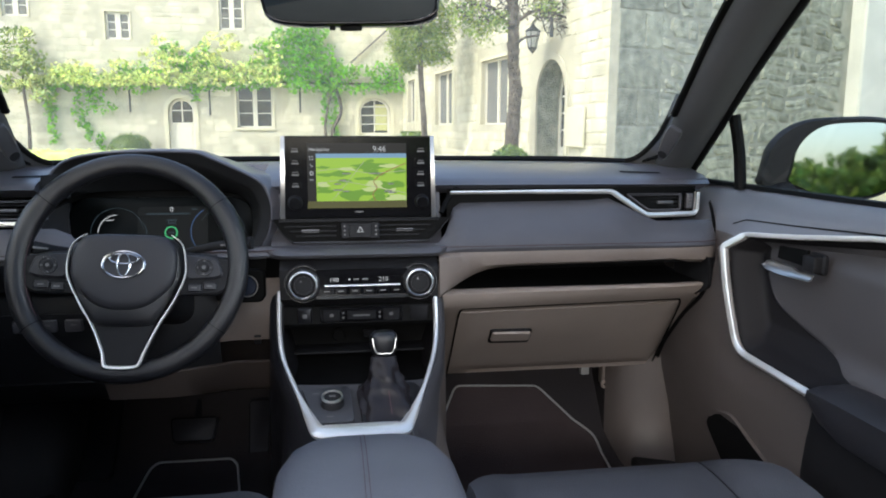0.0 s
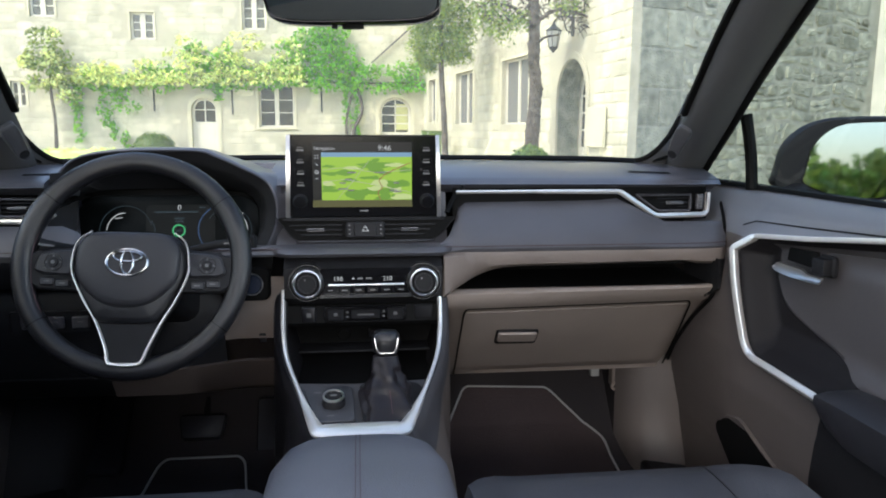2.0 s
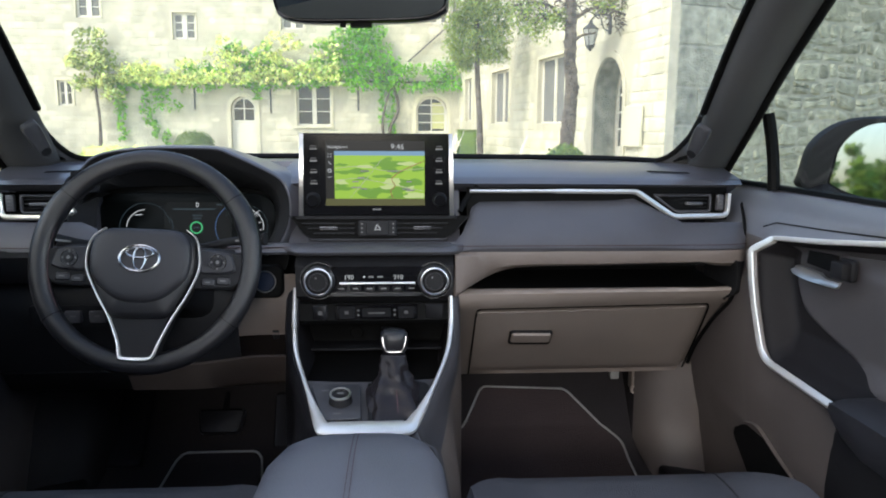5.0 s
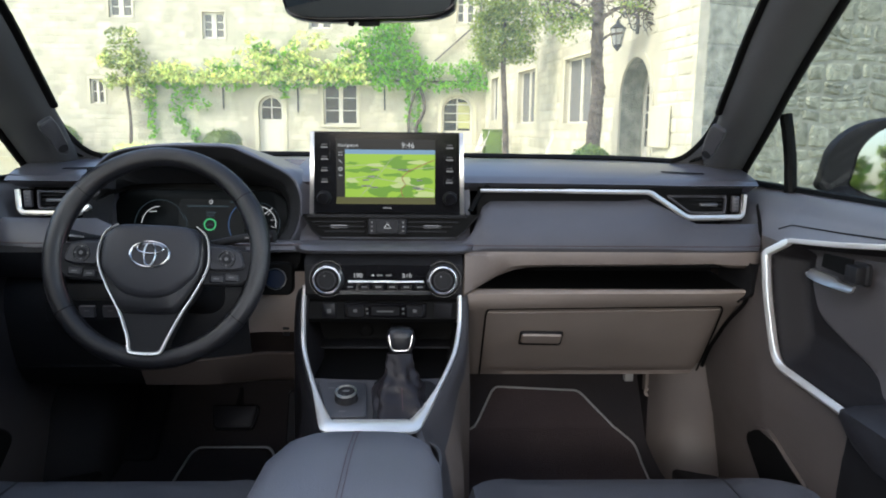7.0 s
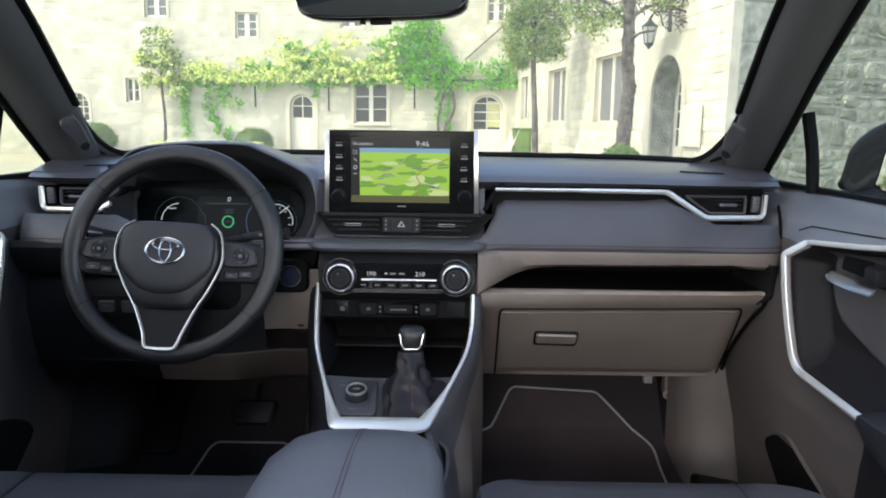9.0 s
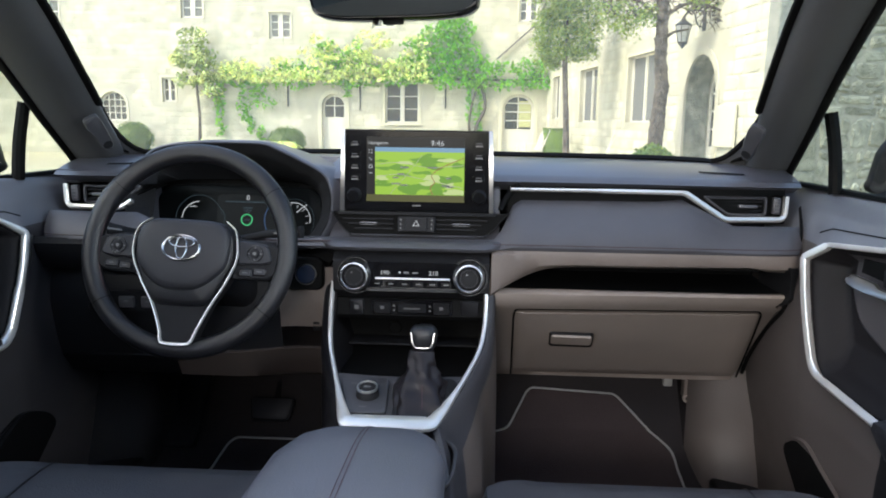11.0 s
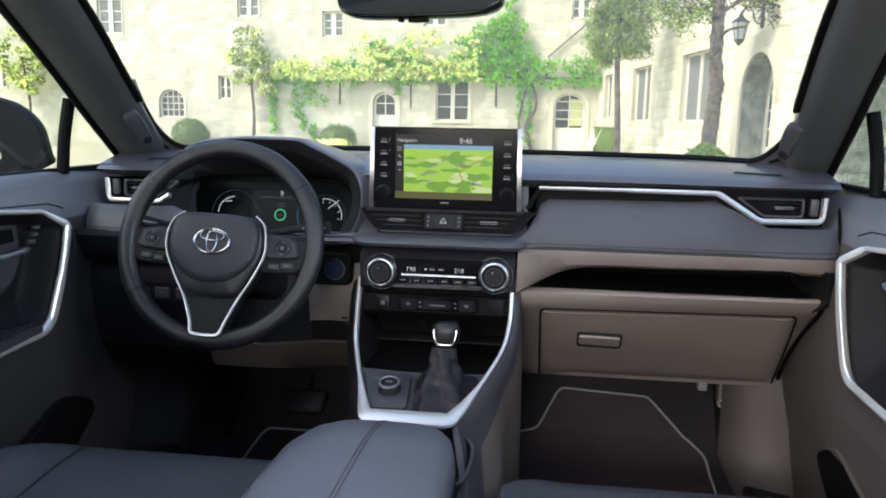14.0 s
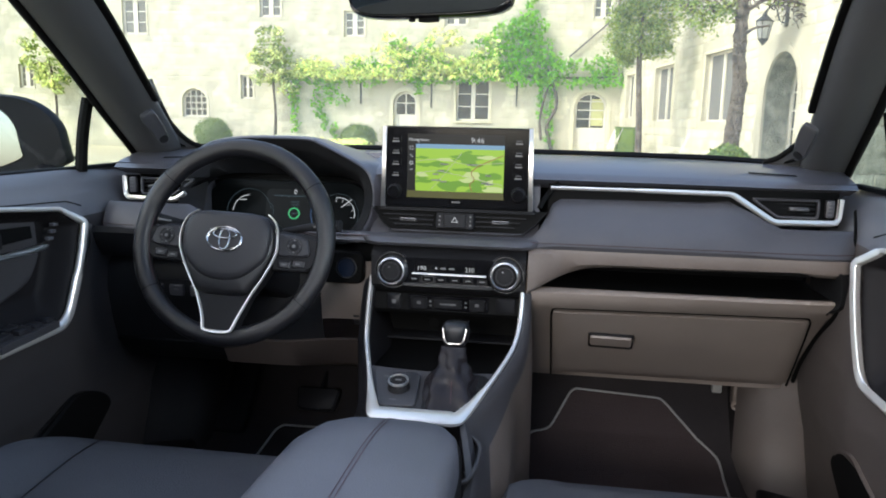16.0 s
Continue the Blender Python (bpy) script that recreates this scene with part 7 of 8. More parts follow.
def build_house():
    """Main house across the courtyard; local x along the front, from its far end on the driver's side."""
    X0 = -34.0
    t = thing("stone_house", "pale limestone house with white windows and arched doors", "house", Matrix.Translation((X0 + 0.37, 25.0, 0.2)))
    L = 36.0
    u = lambda x: x - X0
    door_a = (u(-6.02), u(-5.16), 0.0, 2.02, 0.42)
    win_b = (u(-3.74), u(-2.55), 1.04, 2.46, 0.0)
    arch_c = (u(0.42), u(1.52), 0.0, 2.08, 0.50)
    arch_l = (u(-14.15), u(-13.17), 0.98, 2.02, 0.48)
    win_s = (u(-11.80), u(-11.33), 1.68, 2.52, 0.0)
    up1 = (u(-7.85), u(-7.08), 3.92, 4.80, 0.0)
    ul = (u(-16.40), u(-15.44), 3.97, 5.25, 0.0)
    up2 = (u(-11.0), u(-10.2), 4.60, 5.60, 0.0)
    up3 = (u(-4.2), u(-3.4), 4.30, 5.40, 0.0)
    upr = (u(0.90), u(1.55), 4.55, 5.55, 0.0)
    far = (u(-20.85), u(-20.25), 1.95, 2.85, 0.0)
    farup = (u(-22.5), u(-21.7), 4.0, 5.2, 0.0)
    holes = [door_a, win_b, arch_c, arch_l, win_s, up1, ul, up2, up3, upr, far, farup]
    part("wall", wall_plate(L, -0.3, 9.0, holes, 0.45), M_JOINT, t, smooth=0)
    rng = random.Random(11)
    near = [(a - 0.16, b + 0.16, c - 0.1, d + 0.16, r) for a, b, c, d, r in holes]
    blocks = stone_rows(L, 0.0, 6.2, near, rng, 0.14, 0.27, 0.22, 0.65, 0.014, u0=u(-24.0), gap=0.008)
    stones_joined("wall_stones", blocks, rng, M_LIME, t)
    arched_door(t, *door_a[:4], door_a[4], glass_from=0.60)
    door = arched_door(t, *arch_c[:4], arch_c[4], glass_from=0.42)
    # one leaf of glass painted yellow-green for the bright garden beyond
    half = (arch_c[0] + arch_c[1]) / 2
    part("garden_pane", box(half + 0.03, arch_c[1] - 0.10, 0.180, 0.186, 0.95, 1.86), M_BRIGHT, door, "pane painted for sunlit green behind it")
    window(t, *win_b[:4], cols=1, rows=3, mull=0.075, surround=0.08)
    window(t, *arch_l, cols=4, rows=4, split=False, sill=False)
    window(t, *win_s[:4], cols=1, rows=2, surround=0.08, sill=False, mull=0.045, depth=0.08)
    for h in (up1, ul, up2, up3, upr, far, farup):
        window(t, *h[:4], cols=1, rows=3, surround=0.05, sill=False, frame=0.07, mull=0.085, depth=0.08, glaze=M_HAZED)
    for x, z0, z1 in ((-7.22, 1.55, 2.42), (-4.63, 1.45, 2.35), (-1.60, 1.55, 2.45) ):
        part("wall_anchor", box(u(x) - 0.03, u(x) + 0.03, -0.06, -0.03, z0, z1, 0.01, 1), M_IRON, t, "black iron wall anchor")
    bm = loft([[(0, -0.5, 8.9), (0, 4.0, 12.5), (0, 8.5, 8.9)], [(L, -0.5, 8.9), (L, 4.0, 12.5), (L, 8.5, 8.9)]])
    part("roof", thick(bm, 0.2), M_SLATE, t)
    part("back_wall", box(0, L, 8.0, 8.4, -0.3, 8.9), M_JOINT, t)
    # sloping roof edge of the lean-to beside the wing
    part("roof_edge", sweep([(u(0.15), -0.10, 3.25), (u(1.45), -0.10, 4.40)], 0.07, 0.05, (0, -1, 0), seg=4), M_SLATE, t)
    # rain pipe in the corner beside the wing
    part("rain_pipe", tube([(u(1.74), -0.09, 2.6), (u(1.74), -0.09, 8.6)], (0.045, 0.045)), M_HAZED, t, "grey rain pipe")
    # vine climbing on the front
    v = thing("climbing_vine", "sunlit green climbing vine trained along the house front", "vine", Matrix.Translation((0.37, 0, 0.2)))
    vs, fs = [], []
    rng = random.Random(2)
    top = ((-9.7, 2.95), (-8.8, 3.05), (-8.0, 3.05), (-7.0, 3.15), (-6.6, 3.55), (-6.2, 3.95), (-5.6, 3.90), (-5.1, 3.45), (-4.4, 4.05), (-3.8, 3.95), (-3.2, 3.85), (-2.6, 3.9), (-2.1, 4.3), (-1.6, 4.65), (-0.95, 4.7), (-0.75, 4.2), (-0.45, 3.5), (-0.1, 3.2), (0.8, 3.12), (1.9, 3.15))
    low = ((-9.7, 2.45), (-8.0, 2.35), (-5.0, 2.45), (-3.0, 2.5), (-1.0, 2.38), (1.9, 2.42))
    cs = []
    x = -9.7
    while x < 1.95:
        a, b = lerp_table(low, x), lerp_table(top, x)
        z = a
        while z < b:
            e = (z - a) / max(0.1, b - a)
            keep = 1.0 if e < 0.35 or x > -2.6 else 0.62 - 0.35 * (e - 0.35)
            if noise.noise((x * 0.9, z * 1.3, 3.1)) > -0.55 + (0.62 * (1 - keep) * 2):
                cs.append(((x + rng.uniform(-0.1, 0.1), 24.80 - rng.uniform(0, 0.18), z + rng.uniform(-0.1, 0.1)), (0.24, 0.13, 0.20)))
            z += 0.21
        x += 0.24
    leaves(cs, 26, 0.078, rng, vs, fs)
    # hanging strands and the climbing column
    cs = []
    for x, za, zb, w in ((-9.65, 0.6, 2.6, 0.14), (-9.72, 1.5, 2.5, 0.20), (-8.05, 1.55, 2.6, 0.34), (-8.3, 1.7, 2.6, 0.22), (-8.85, 1.5, 2.5, 0.18), (-8.72, 1.1, 1.6, 0.14), (-8.50, 0.70, 1.2, 0.14), (-8.22, 0.35, 0.8, 0.13), (-5.0, 2.0, 2.6, 0.15), (-1.12, 4.4, 6.2, 0.22), (-0.42, 0.3, 2.4, 0.13), (-0.75, 1.2, 2.4, 0.10), (-1.7, 3.9, 4.6, 0.4)):
        for k in range(int((zb - za) / 0.15) + 1):
            cs.append(((x + rng.uniform(-w, w) * 0.7, 24.85, za + 0.15 * k), (w, 0.1, 0.12)))
    leaves(cs, 15, 0.075, rng, vs, fs)
    leaf_part("foliage", vs, fs, M_VINE, v)
    vs, fs = [], []
    cs = [((rng.uniform(-9.6, -2.15), 24.62 - rng.uniform(0, 0.15), 0), (0.22, 0.10, 0.14)) for _ in range(230)]
    cs = [((c[0], c[1], lerp_table(low, c[0]) + 0.08 + (lerp_table(top, c[0]) - lerp_table(low, c[0])) * rng.random() ** 2.0), r) for c, r in cs]
    leaves(cs, 13, 0.085, rng, vs, fs)
    leaf_part("sunlit_young_foliage", vs, fs, M_LIGHTLEAF, v)
    bm = bmesh.new()
    tube(smooth_path([(-0.30, 24.85, 0), (-0.50, 24.82, 0.9), (-0.20, 24.80, 1.6), (-0.37, 24.80, 2.4), (-0.9, 24.8, 3.4)], 6), (0.07, 0.04), bm)
    tube(smooth_path([(-0.70, 24.85, 0.4), (-0.75, 24.80, 1.2), (-0.55, 24.80, 2.1), (-0.25, 24.8, 2.5)], 6), (0.05, 0.03), bm)
    tube(smooth_path([(-11, 24.85, 2.55), (-8, 24.85, 2.5), (-4, 24.85, 2.6), (0, 24.85, 2.55), (1.8, 24.85, 2.6)], 6), (0.04, 0.03), bm)
    part("stem", bm, M_BARK, v)


def build_wing():
    """Side wing that runs from the house towards the car on the passenger's side."""
    a, b = Vector((2.34, 25.0, 0.13)), Vector((4.389, 10.20, 0.13))
    d = (b - a).normalized()
    L = (b - a).length
    ang = math.atan2(d.y, d.x)
    t = thing("house_wing", "sunlit limestone wing with shuttered windows and an arched doorway", "house", Matrix.Translation(a) @ Matrix.Rotation(ang, 4, "Z"))
    k = lambda y: (25.0 - y) / -d.y
    r0 = (k(24.15), k(23.1), 1.30, 2.68, 0.0)
    r1 = (k(20.70), k(18.95), 1.20, 2.66, 0.0)
    r2 = (k(16.55), k(14.75), 1.18, 2.67, 0.0)
    ar = (k(13.20), k(11.82), 0.0, 2.40, 0.72)
    holes = [r0, r1, r2, ar]
    part("wall", wall_plate(L, -0.3, 7.5, holes, 0.55), M_JOINT, t, smooth=0)
    rng = random.Random(21)
    near = [(p - 0.2, q + 0.2, c - 0.12, e + 0.2, r) for p, q, c, e, r in holes]
    stones_joined("wall_stones", stone_rows(L, 0.0, 5.5, near, rng, 0.12, 0.26, 0.18, 0.55, 0.022), rng, M_LIME, t)
    for h in (r0, r1, r2):
        window(t, *h[:4], cols=1, rows=1, surround=0.05, depth=0.10, glaze=M_SHUT, frame=0.035, mull=0.04, sill=False)
    # arched doorway: deep reveal, white glazed door at its back
    x0, x1, z0, z1, rise = ar
    arched_door(t, x0 + 0.03, x1 - 0.03, z0, z1 - 0.02, rise, depth=0.48, glass_from=0.30, bars=3, stone=M_JOINT)
    cx, half = (x0 + x1) / 2, (x1 - x0) / 2 - 0.004
    line = [(x0 + 0.004, z0)] + [(cx - half * math.cos(math.pi * q / 14), z1 - rise + (rise - 0.004) * math.sin(math.pi * q / 14)) for q in range(15)] + [(x1 - 0.004, z0)]
    # lining inside the doorway, greyer than the wall around it
    part("reveal_lining", loft([[(q[0], yy, q[1]) for q in line] for yy in (0.012, 0.25, 0.47)]), M_GREYST, t, "grey lining of the doorway")
    # open board leaf beside the doorway
    part("door_leaf", box(x1 + 0.18, x1 + 0.85, -0.09, -0.04, 0.75, 1.45, 0.01, 1), M_SURR, t, "pale painted hatch")
    bm = loft([[(0, -0.4, 7.4), (0, 4, 10.5)], [(L, -0.4, 7.4), (L, 4, 10.5)]])
    part("roof", thick(bm, 0.15), M_SLATE, t)
    # wall lantern
    p = Matrix.Translation(a) @ Matrix.Rotation(ang, 4, "Z") @ Vector((k(12.50), -0.02, 3.0))
    ln = thing("wall_lantern", "black iron wall lantern on a curved bracket", "lantern", Matrix.Translation((p.x, p.y, 0.12)))
    ox = -0.37
    bm = bmesh.new()
    tube(smooth_path([(0, 0, 3.12), (-0.15, 0, 3.16), (-0.28, 0, 3.14), (ox, 0, 3.06)], 5), (0.018, 0.015), bm, 6)
    tube(smooth_path([(0, 0, 2.86), (-0.12, 0, 2.90), (-0.18, 0, 3.08), (-0.24, 0, 3.14)], 5), (0.014, 0.012), bm, 6)
    box(-0.03, 0.02, -0.05, 0.05, 2.80, 3.18, 0.008, 1, bm=bm)
    part("bracket", bm, M_IRON, ln)
    secs = []
    for z, r in ((3.06, 0.015), (3.02, 0.03), (2.98, 0.05), (2.90, 0.155), (2.885, 0.155)):
        secs.append([(ox + r * math.cos(q), r * math.sin(q), z) for q in steps(0, 2 * math.pi, 6)[:-1]])
    part("cap", loft(secs, closed=True, caps=True), M_IRON, ln)
    secs = [[(ox + r * math.cos(q), r * math.sin(q), z) for q in steps(0, 2 * math.pi, 6)[:-1]] for z, r in ((2.885, 0.135), (2.60, 0.075))]
    part("lantern_pane", loft(secs, closed=True, caps=True), surface("frosted_pane", (0.6, 0.6, 0.58), 0.3), ln)
    for q in steps(0, 2 * math.pi, 6)[:-1]:
        part("rib", sweep([(ox + 0.138 * math.cos(q), 0.138 * math.sin(q), 2.885), (ox + 0.078 * math.cos(q), 0.078 * math.sin(q), 2.59)], 0.014, 0.014, (0, -1, 0), seg=4), M_IRON, ln)
    secs = [[(ox + r * math.cos(q), r * math.sin(q), z) for q in steps(0, 2 * math.pi, 6)[:-1]] for z, r in ((2.60, 0.09), (2.57, 0.08), (2.52, 0.03), (2.49, 0.012))]
    part("finial", loft(secs, closed=True, caps=True), M_IRON, ln)


def build_grey_building():
    """Shaded rubble building beside the car: its end wall faces the courtyard."""
    ang = radians(22)
    t = thing("stone_barn", "shaded grey rubble-stone building with dressed corner blocks", "building", Matrix.Translation((4.41, 10.0, 0)) @ Matrix.Rotation(ang, 4, "Z"))
    L = 16.0
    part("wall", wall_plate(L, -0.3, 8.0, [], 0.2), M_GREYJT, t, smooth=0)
    part("buttress", box(6.12, 8.6, -0.30, 0.10, -0.3, 8.0, 0.04, 1), M_PIER, t, "smooth dressed stone pier")
    part("roof", thick(loft([[(-0.3, -0.4, 7.9), (L, -0.4, 7.9)], [(-0.3, 5, 11), (L, 5, 11)]]), 0.2), M_SLATE, t)
    rng = random.Random(31)
    # dressed corner blocks, then rubble
    z = 0.0
    quoins = []
    k = 0
    while z < 6.0:
        h = rng.uniform(0.55, 0.90)
        w = rng.uniform(0.40, 0.60)
        quoins += [(0.0, 0.95, z + 0.006, z + h - 0.006, 0.020)] if k % 2 else [(0.0, w, z + 0.006, z + h - 0.006, 0.020), (w + 0.012, 0.95, z + 0.006, z + h - 0.006, 0.024)]
        z += h
        k += 1
    holes = [(6.10, 8.64, -1, 9, 0)]
    rubble = split_some(stone_rows(L, 0.0, 5.6, holes, rng, 0.16, 0.40, 0.16, 0.62, 0.040, u0=0.97, gap=0.03), rng)
    return t, quoins, rubble


def tree(name, label, off, path, r0, r1, clumps, n, size, mat, limbs=(), seed=1, dense=26, bloom=0.0, rough=0.0):
    t = thing(name, label, "tree", Matrix.Translation(off or (0, 0, 0)))
    rng = random.Random(seed)
    bm = tube(smooth_path(path, 40 if rough else 5), (r0, r1), seg=28 if rough else 9)
    if rough:
        # furrowed bark, knots and swellings
        bm.normal_update()
        for v in bm.verts:
            q = v.co
            v.co = q + v.normal * rough * (noise.noise((q.x * 22, q.y * 22, q.z * 5)) + 0.9 * noise.noise((q.x * 4, q.y * 4, q.z * 2.4 + 7)) + 0.6 * noise.noise((q.x * 45, q.y * 45, q.z * 22)))
    part("trunk", bm, M_BARK, t)
    for l in limbs:
        part("limb", tube(smooth_path(l, 5), (r1 * 0.42, r1 * 0.15), seg=6), M_BARK, t)
    vs, fs = [], []
    cs = []
    for c, r in clumps:
        for _ in range(max(10, int(dense * r[0] * r[2]))):
            while True:
                p = Vector((rng.uniform(-1, 1), rng.uniform(-1, 1), rng.uniform(-1, 1)))
                if p.length < 1:
                    break
            cs.append(((c[0] + p.x * r[0], c[1] + p.y * r[1], c[2] + p.z * r[2]), (0.20, 0.20, 0.17)))
    leaves(cs, n, size, rng, vs, fs)
    leaf_part("crown", vs, fs, mat, t)
    if bloom:
        vs, fs = [], []
        leaves([((c[0] + rng.uniform(-0.1, 0.1), c[1] - 0.12, c[2]), r) for c, r in cs if noise.noise((c[0] * 2.1, c[2] * 2.1, seed)) > 0.30 - bloom], n, size * 1.1, rng, vs, fs)
        leaf_part("sunlit_young_leaves", vs, fs, M_LIGHTLEAF, t, "pale yellow young leaves with sun glare in their colour")
    return t


def bush(x, y, r, h, seed):
    t = thing("box_bush", "clipped round green box bush by the wall", "bush", Matrix.Translation((x, y, 0)), group="clipped bushes")
    rng = random.Random(seed)
    bm = bmesh.new()
    bmesh.ops.create_icosphere(bm, subdivisions=3, radius=1)
    for v in bm.verts:
        q = v.co.normalized()
        k = 0.93 + 0.05 * noise.noise(q * 3 + Vector((seed, 0, 0)))
        v.co = Vector((q.x * r * k, q.y * r * k, h / 2 + q.z * h / 2 * k))
    part("core", bm, M_BOX, t)
    vs, fs = [], []
    for _ in range(1300):
        q = Vector((rng.gauss(0, 1), rng.gauss(0, 1), rng.gauss(0, 1))).normalized()
        k = rng.uniform(0.93, 1.05)
        leaves([((q.x * r * k, q.y * r * k, h / 2 + q.z * h / 2 * k), (0.02, 0.02, 0.02))], 1, 0.035, rng, vs, fs)
    leaf_part("leaves", vs, fs, M_BOX, t)


def garden_chair(m, label):
    t = thing("garden_chair", label, "chair", m, group="garden chairs")
    for k in range(5):
        part("seat_slat", box(-0.26, 0.26, -0.25 + 0.1 * k, -0.165 + 0.1 * k, 0.36, 0.385, 0.005, 1), M_WPAINT, t)
    for k in range(6):
        x = -0.22 + 0.088 * k
        part("back_slat", thick(loft([[(x - 0.035, 0.24, 0.36), (x + 0.035, 0.24, 0.36)], [(x - 0.035, 0.50, 0.98), (x + 0.035, 0.50, 0.98)]]), 0.018), M_WPAINT, t)
    for s in (-1, 1):
        part("arm", box(s * 0.31 - 0.05, s * 0.31 + 0.05, -0.32, 0.36, 0.55, 0.575, 0.006, 1), M_WPAINT, t)
        part("leg", box(s * 0.29 - 0.03, s * 0.29 + 0.03, -0.30, -0.25, 0.0, 0.55, 0.005, 1), M_WPAINT, t)
        part("leg", thick(loft([[(s * 0.27 - 0.03, 0.30, 0.0), (s * 0.27 + 0.03, 0.30, 0.0)], [(s * 0.27 - 0.03, 0.22, 0.40), (s * 0.27 + 0.03, 0.22, 0.40)]]), 0.025), M_WPAINT, t)
    return t


def build_grounds():
    bm = bmesh.new()
    bmesh.ops.create_grid(bm, x_segments=2, y_segments=2, size=1500)
    g = part("ground", bm, M_GROUND, smooth=0)
    tagged(g, "pale gravel courtyard in sunlight", "ground", kind="structure")
    bm = bmesh.new()
    bmesh.ops.create_grid(bm, x_segments=24, y_segments=16, size=1)
    for v in bm.verts:
        v.co = Vector((9.2 + v.co.x * 9, -12.0 + v.co.y * 6.5, 0.03 + 0.03 * noise.noise(v.co * 9)))
    tagged(part("lawn", bm, surface("lawn_turf", (0.13, 0.19, 0.045), 0.95, grain=1.0, grain_scale=30, blotch=0.3, blotch_scale=0.8, spec=0.1)), "mown green lawn behind the car", "lawn", kind="structure")
    # low planting at the foot of the house
    rng = random.Random(8)
    vs, fs = [], []
    for _ in range(5200):
        x = rng.uniform(-12.5, 1.6)
        if -6.2 < x < -5.0 or 0.3 < x < 1.6:
            continue
        y = 24.9 - rng.random() ** 2 * 0.7
        h = rng.uniform(0.06, 0.22) * (1.2 - (24.9 - y))
        a = rng.uniform(0, 6.28)
        d = Vector((math.cos(a), math.sin(a), 0)) * 0.02
        i = len(vs)
        p = Vector((x, y, 0))
        vs += [p - d, p + d, p + Vector((rng.uniform(-0.06, 0.06), rng.uniform(-0.06, 0.06), h))]
        fs.append((i, i + 1, i + 2))
    st = leaf_part("grass_border", vs, fs, M_GRASS, None)
    tagged(st, "low green border at the foot of the house", "grass", kind="stuff")
    for k, (x, y, r, h) in enumerate(((-12.1, 24.0, 0.66, 1.15), (-6.7, 24.1, 0.66, 1.05), (-1.2, 24.1, 0.5, 0.75), (2.93, 11.0, 0.40, 0.90))):
        bush(x, y, r, h, k + 1)
    # clipped column beside the arched door
    t = thing("box_bush", "tall clipped green box beside the arched door", "bush", Matrix.Translation((2.16, 20.5, 0.15)), group="clipped bushes")
    part("core", box(-0.27, 0.27, -0.27, 0.27, 0.0, 0.96, 0.10, 3), M_BOX, t)
    vs, fs = [], []
    rng = random.Random(4)
    for _ in range(900):
        p = [rng.uniform(-0.28, 0.28), rng.uniform(-0.28, 0.28), rng.uniform(0.02, 0.98)]
        k = rng.randrange(3)
        p[k] = (0.275 if rng.random() > 0.5 else -0.275) if k < 2 else 0.96
        leaves([(p, (0.02, 0.02, 0.02))], 1, 0.032, rng, vs, fs)
    leaf_part("leaves", vs, fs, M_BOX, t)
    garden_chair(Matrix.Translation((1.50, 20.3, 0.12)) @ Matrix.Rotation(radians(-70), 4, "Z"), "white wooden garden armchair on the gravel")
    garden_chair(Matrix.Translation((2.42, 14.6, 0.05)) @ Matrix.Rotation(radians(-100), 4, "Z"), "white wooden garden armchair near the wing")
    tree("wall_tree", "small pale-leaved tree trained against the house front", (0.37, 0, 0.2), [(-10.32, 24.5, 0), (-10.28, 24.5, 1.2), (-10.35, 24.5, 2.4), (-10.25, 24.5, 3.4)], 0.06, 0.03, [((-10.25, 24.45, 2.55), (0.85, 0.3, 0.70)), ((-10.40, 24.45, 3.35), (0.80, 0.3, 0.65)), ((-9.65, 24.45, 2.35), (0.40, 0.25, 0.65)), ((-10.75, 24.45, 2.9), (0.50, 0.25, 0.60)), ((-10.55, 24.45, 3.95), (0.55, 0.2, 0.35)), ((-9.85, 24.45, 3.2), (0.45, 0.2, 0.40))], 16, 0.07, M_TREE, seed=6, dense=44, bloom=0.30)
    tree("wall_tree", "small pale-leaved tree trained against the far house front", (0.39, 0, 0.2), [(-19.1, 24.5, 0), (-19.0, 24.5, 1.5), (-19.2, 24.5, 3.0)], 0.06, 0.03, [((-19.3, 24.45, 3.2), (1.0, 0.3, 0.8)), ((-18.2, 24.45, 2.7), (0.6, 0.25, 0.4)), ((-19.0, 24.45, 2.3), (0.8, 0.25, 0.5))], 16, 0.07, M_TREE, seed=7, dense=44, bloom=0.35)
    tree("cypress_tree", "slender tree with a dense green crown", (0.27, 0, 0.12), [(1.90, 17.0, 0), (1.88, 17.0, 1.2), (1.80, 17.0, 2.4), (1.78, 17.0, 4.5)], 0.085, 0.05, [((1.55, 17.0, 2.85), (0.50, 0.5, 0.50)), ((1.75, 17.0, 3.3), (0.88, 0.6, 0.75)), ((1.85, 17.0, 4.0), (0.9, 0.6, 0.8)), ((1.85, 17.0, 4.8), (0.6, 0.6, 0.8)), ((2.15, 17.0, 2.95), (0.35, 0.4, 0.40))], 60, 0.036, M_TREE, seed=8, dense=120)
    limbs = [[(2.98, 12.0, 2.9), (2.6, 12.0, 3.25), (2.2, 11.9, 3.3)], [(2.98, 12.0, 3.0), (3.4, 11.9, 3.22), (3.9, 11.9, 3.12), (4.15, 11.9, 2.95)], [(2.98, 12, 2.6), (3.2, 12, 2.75), (3.45, 12, 2.8)], [(2.98, 12, 3.3), (2.5, 12, 3.7), (2.3, 12, 3.8)]]
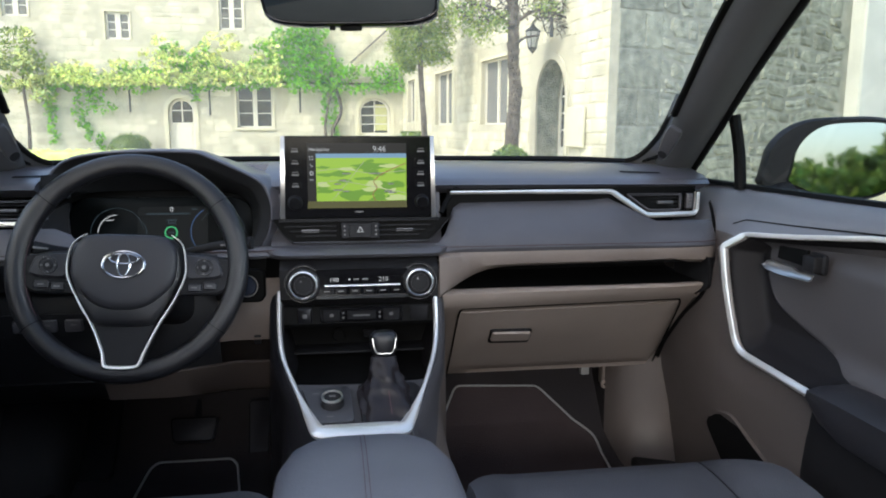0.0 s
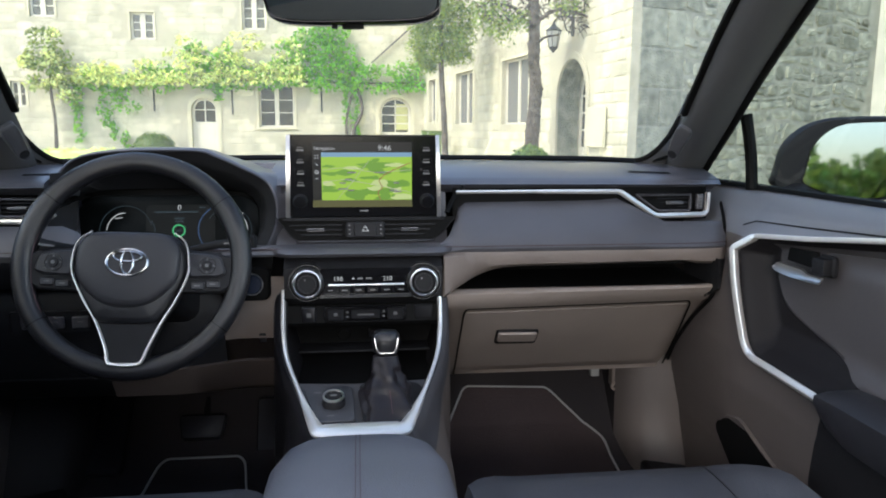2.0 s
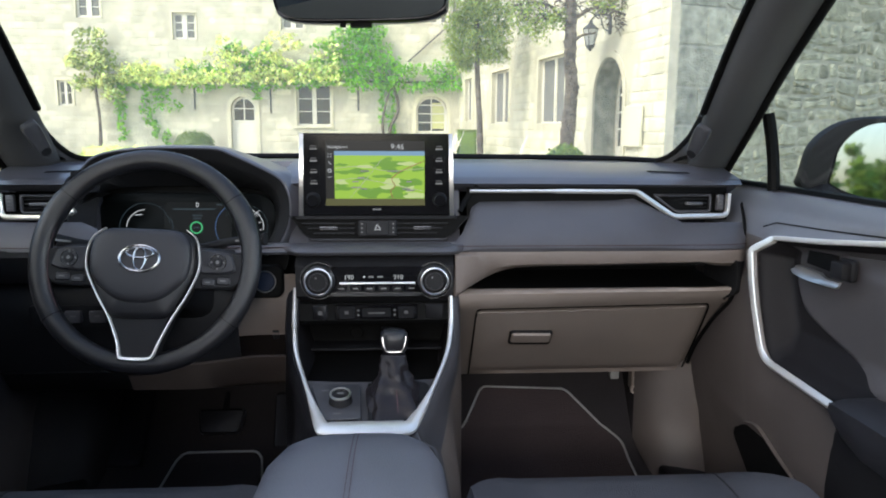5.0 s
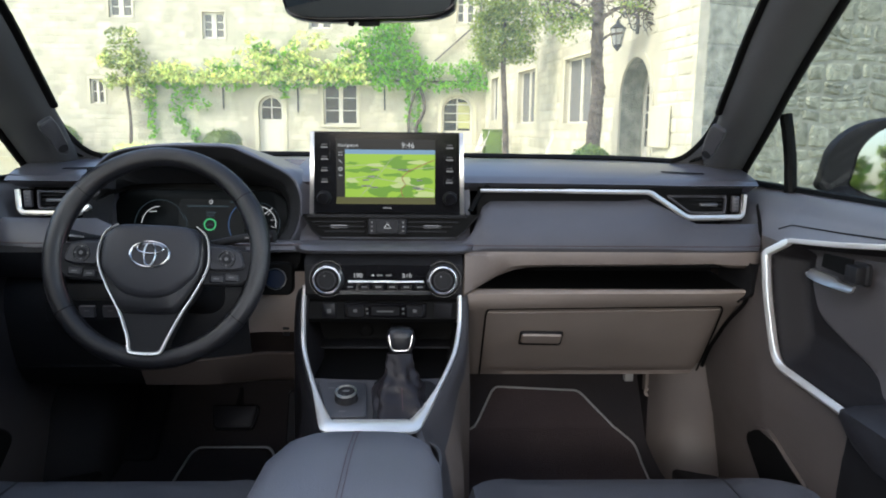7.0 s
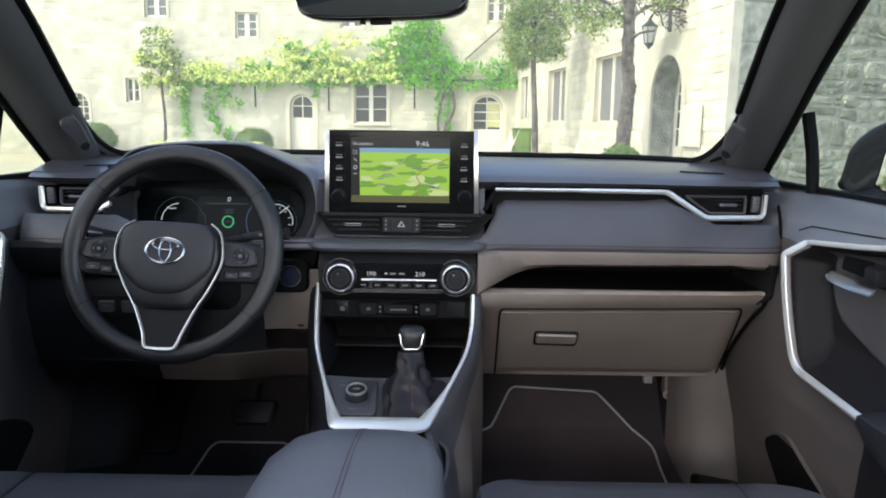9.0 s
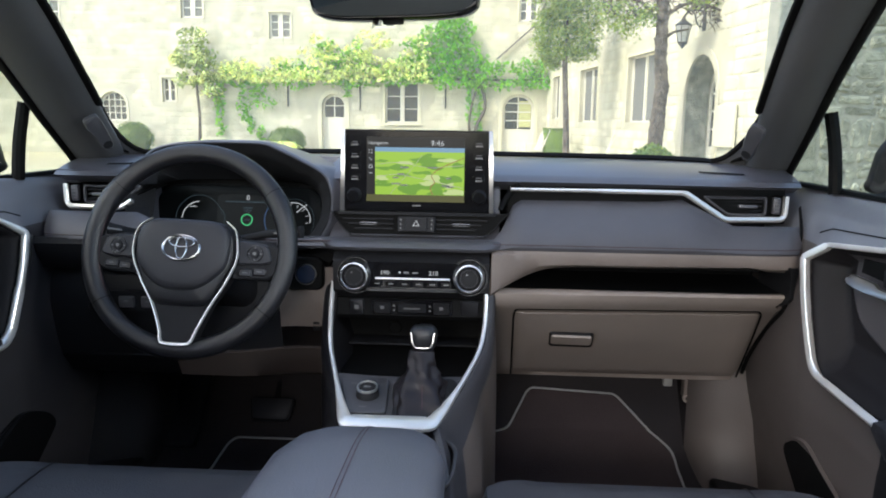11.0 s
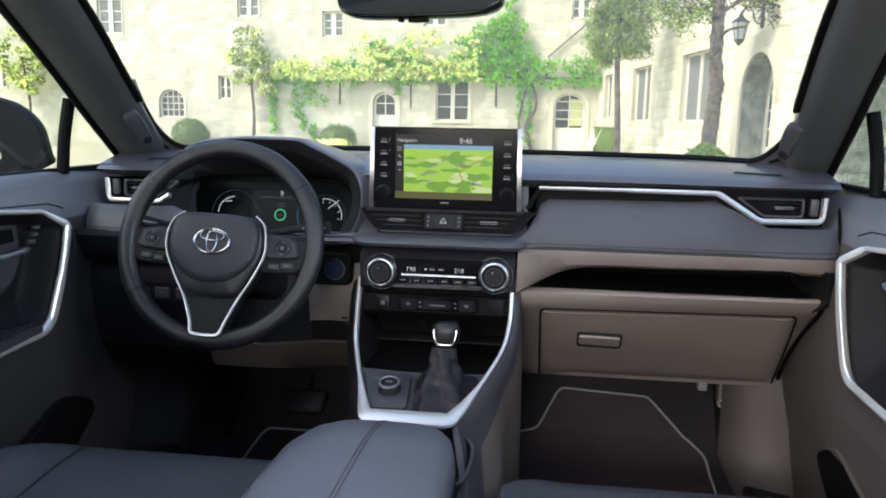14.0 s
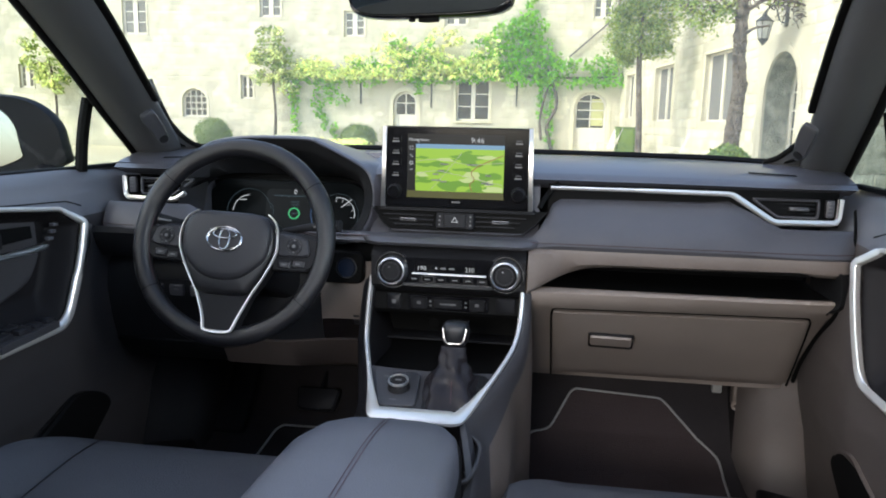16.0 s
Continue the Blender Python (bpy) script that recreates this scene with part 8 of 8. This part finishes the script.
    tree("old_tree", "old tree with a rough bare trunk and sparse branches", (0.20, 0, 0.08), [(3.06, 12.0, 0), (3.00, 12.0, 0.9), (3.04, 12.0, 1.9), (2.97, 12.0, 2.9), (3.02, 12.0, 5.2)], 0.125, 0.085, [((2.35, 12.0, 2.90), (0.30, 0.3, 0.22)), ((2.15, 12.0, 3.2), (0.35, 0.3, 0.3)), ((2.65, 12, 3.05), (0.25, 0.2, 0.2)), ((3.55, 12.0, 3.30), (0.50, 0.2, 0.10))], 40, 0.032, M_TREE, limbs, seed=9, dense=130, rough=0.030)
    bm = bmesh.new()
    rng = random.Random(14)
    for _ in range(260):
        x = rng.uniform(2.0, 4.1)
        a = Vector((x, 12.0 + rng.uniform(-0.2, 0.2), 3.28 - 0.25 * max(0.0, (x - 3.4)) + rng.uniform(-0.28, 0.30)))
        b = a + Vector((rng.uniform(-0.25, 0.25), rng.uniform(-0.1, 0.1), rng.uniform(-0.22, 0.22)))
        tube([a, (a + b) / 2 + Vector((0, 0, 0.03)), b], (0.014, 0.006), bm, 4)
    tw = part("twigs", bm, M_BARK, bpy.data.objects["old_tree"])
    tw["kind"] = "stuff"
    # broad tree added out of view to block the sun from the car
    rng = random.Random(16)
    cl = [((-8.0 + rng.uniform(-1.8, 1.8), -6.7 + rng.uniform(-2.2, 2.2), 12.4 + rng.uniform(-1.2, 1.2)), (1.5, 1.5, 1.1)) for _ in range(22)]
    tree("unseen_shade_tree", "unseen leafy tree added to shade the car", None, [(-9.2, -7.6, 0), (-9.0, -7.5, 4.0), (-8.6, -7.1, 8.0), (-8.1, -6.8, 12.0)], 0.3, 0.12, cl, 30, 0.27, M_TREE, seed=17)
    # low yellow-green hedge in the sun
    hd = thing("low_hedge", "low yellow-green clipped hedge in the courtyard", "hedge", Matrix.Translation((-6.3, 18.0, 0)))
    rng = random.Random(31)
    part("core", box(-1.45, 1.45, -0.30, 0.30, 0.0, 0.64, 0.08, 3), M_LIGHTLEAF, hd)
    vs, fs = [], []
    for _ in range(420):
        leaves([((rng.uniform(-1.5, 1.5), rng.uniform(-0.32, 0.32), rng.uniform(0.35, 0.66)), (0.10, 0.08, 0.06))], 7, 0.045, rng, vs, fs)
    leaf_part("leaves", vs, fs, M_LIGHTLEAF, hd)
    # trees behind the car, seen in the door mirror
    rng = random.Random(15)
    for k, (x, y, h) in enumerate(((1.9, -16.0, 1.5), (4.2, -17.5, 2.0), (7.0, -15.5, 1.4), (10.0, -17.0, 2.2))):
        cl = [((x + rng.uniform(-1.2, 1.2), y + rng.uniform(-1, 1), h * rng.uniform(0.22, 0.95)), (1.4, 1.3, 1.0 if x < 0 else 0.75)) for _ in range(9)]
        tree("courtyard_tree", "leafy green tree behind the car", None, [(x, y, 0), (x + 0.1, y, h * 0.4), (x, y, h * 0.8)], 0.16, 0.06, cl, 20, 0.14, M_TREE, seed=40 + k)


build_shell()
for s in (-1, 1):
    build_pillar(s)
dash = build_dashboard()
for s in (-1, 1):
    side_trim(dash, s)
build_center_vents(dash)
build_cluster(dash)
build_driver_lower(dash)
build_screen()
build_wheel()
build_console()
build_armrest()
for s in (-1, 1):
    build_seat(s)
    build_door(s)
    build_side_mirror(s)
    build_mat(s)
build_rear_mirror()
build_footwell()
build_house()
build_wing()
barn, quoins, rubble = build_grey_building()
build_grounds()

# corner blocks and rubble of the shaded building, nearest stretch as single stones
rng = random.Random(77)
count = 0
rest = []
for q in quoins + sorted(rubble, key=lambda r: (r[0] > 6.1, r[2] > 4.2, r[0])):
    if count < 290 and q[0] < 6.1 and q[2] < 4.2:
        vs, fs = block_geo(*q, rng, 0.2, 0.0) if q[1] < 0.96 else block_geo(*q, rng, 1.15, 0.16)
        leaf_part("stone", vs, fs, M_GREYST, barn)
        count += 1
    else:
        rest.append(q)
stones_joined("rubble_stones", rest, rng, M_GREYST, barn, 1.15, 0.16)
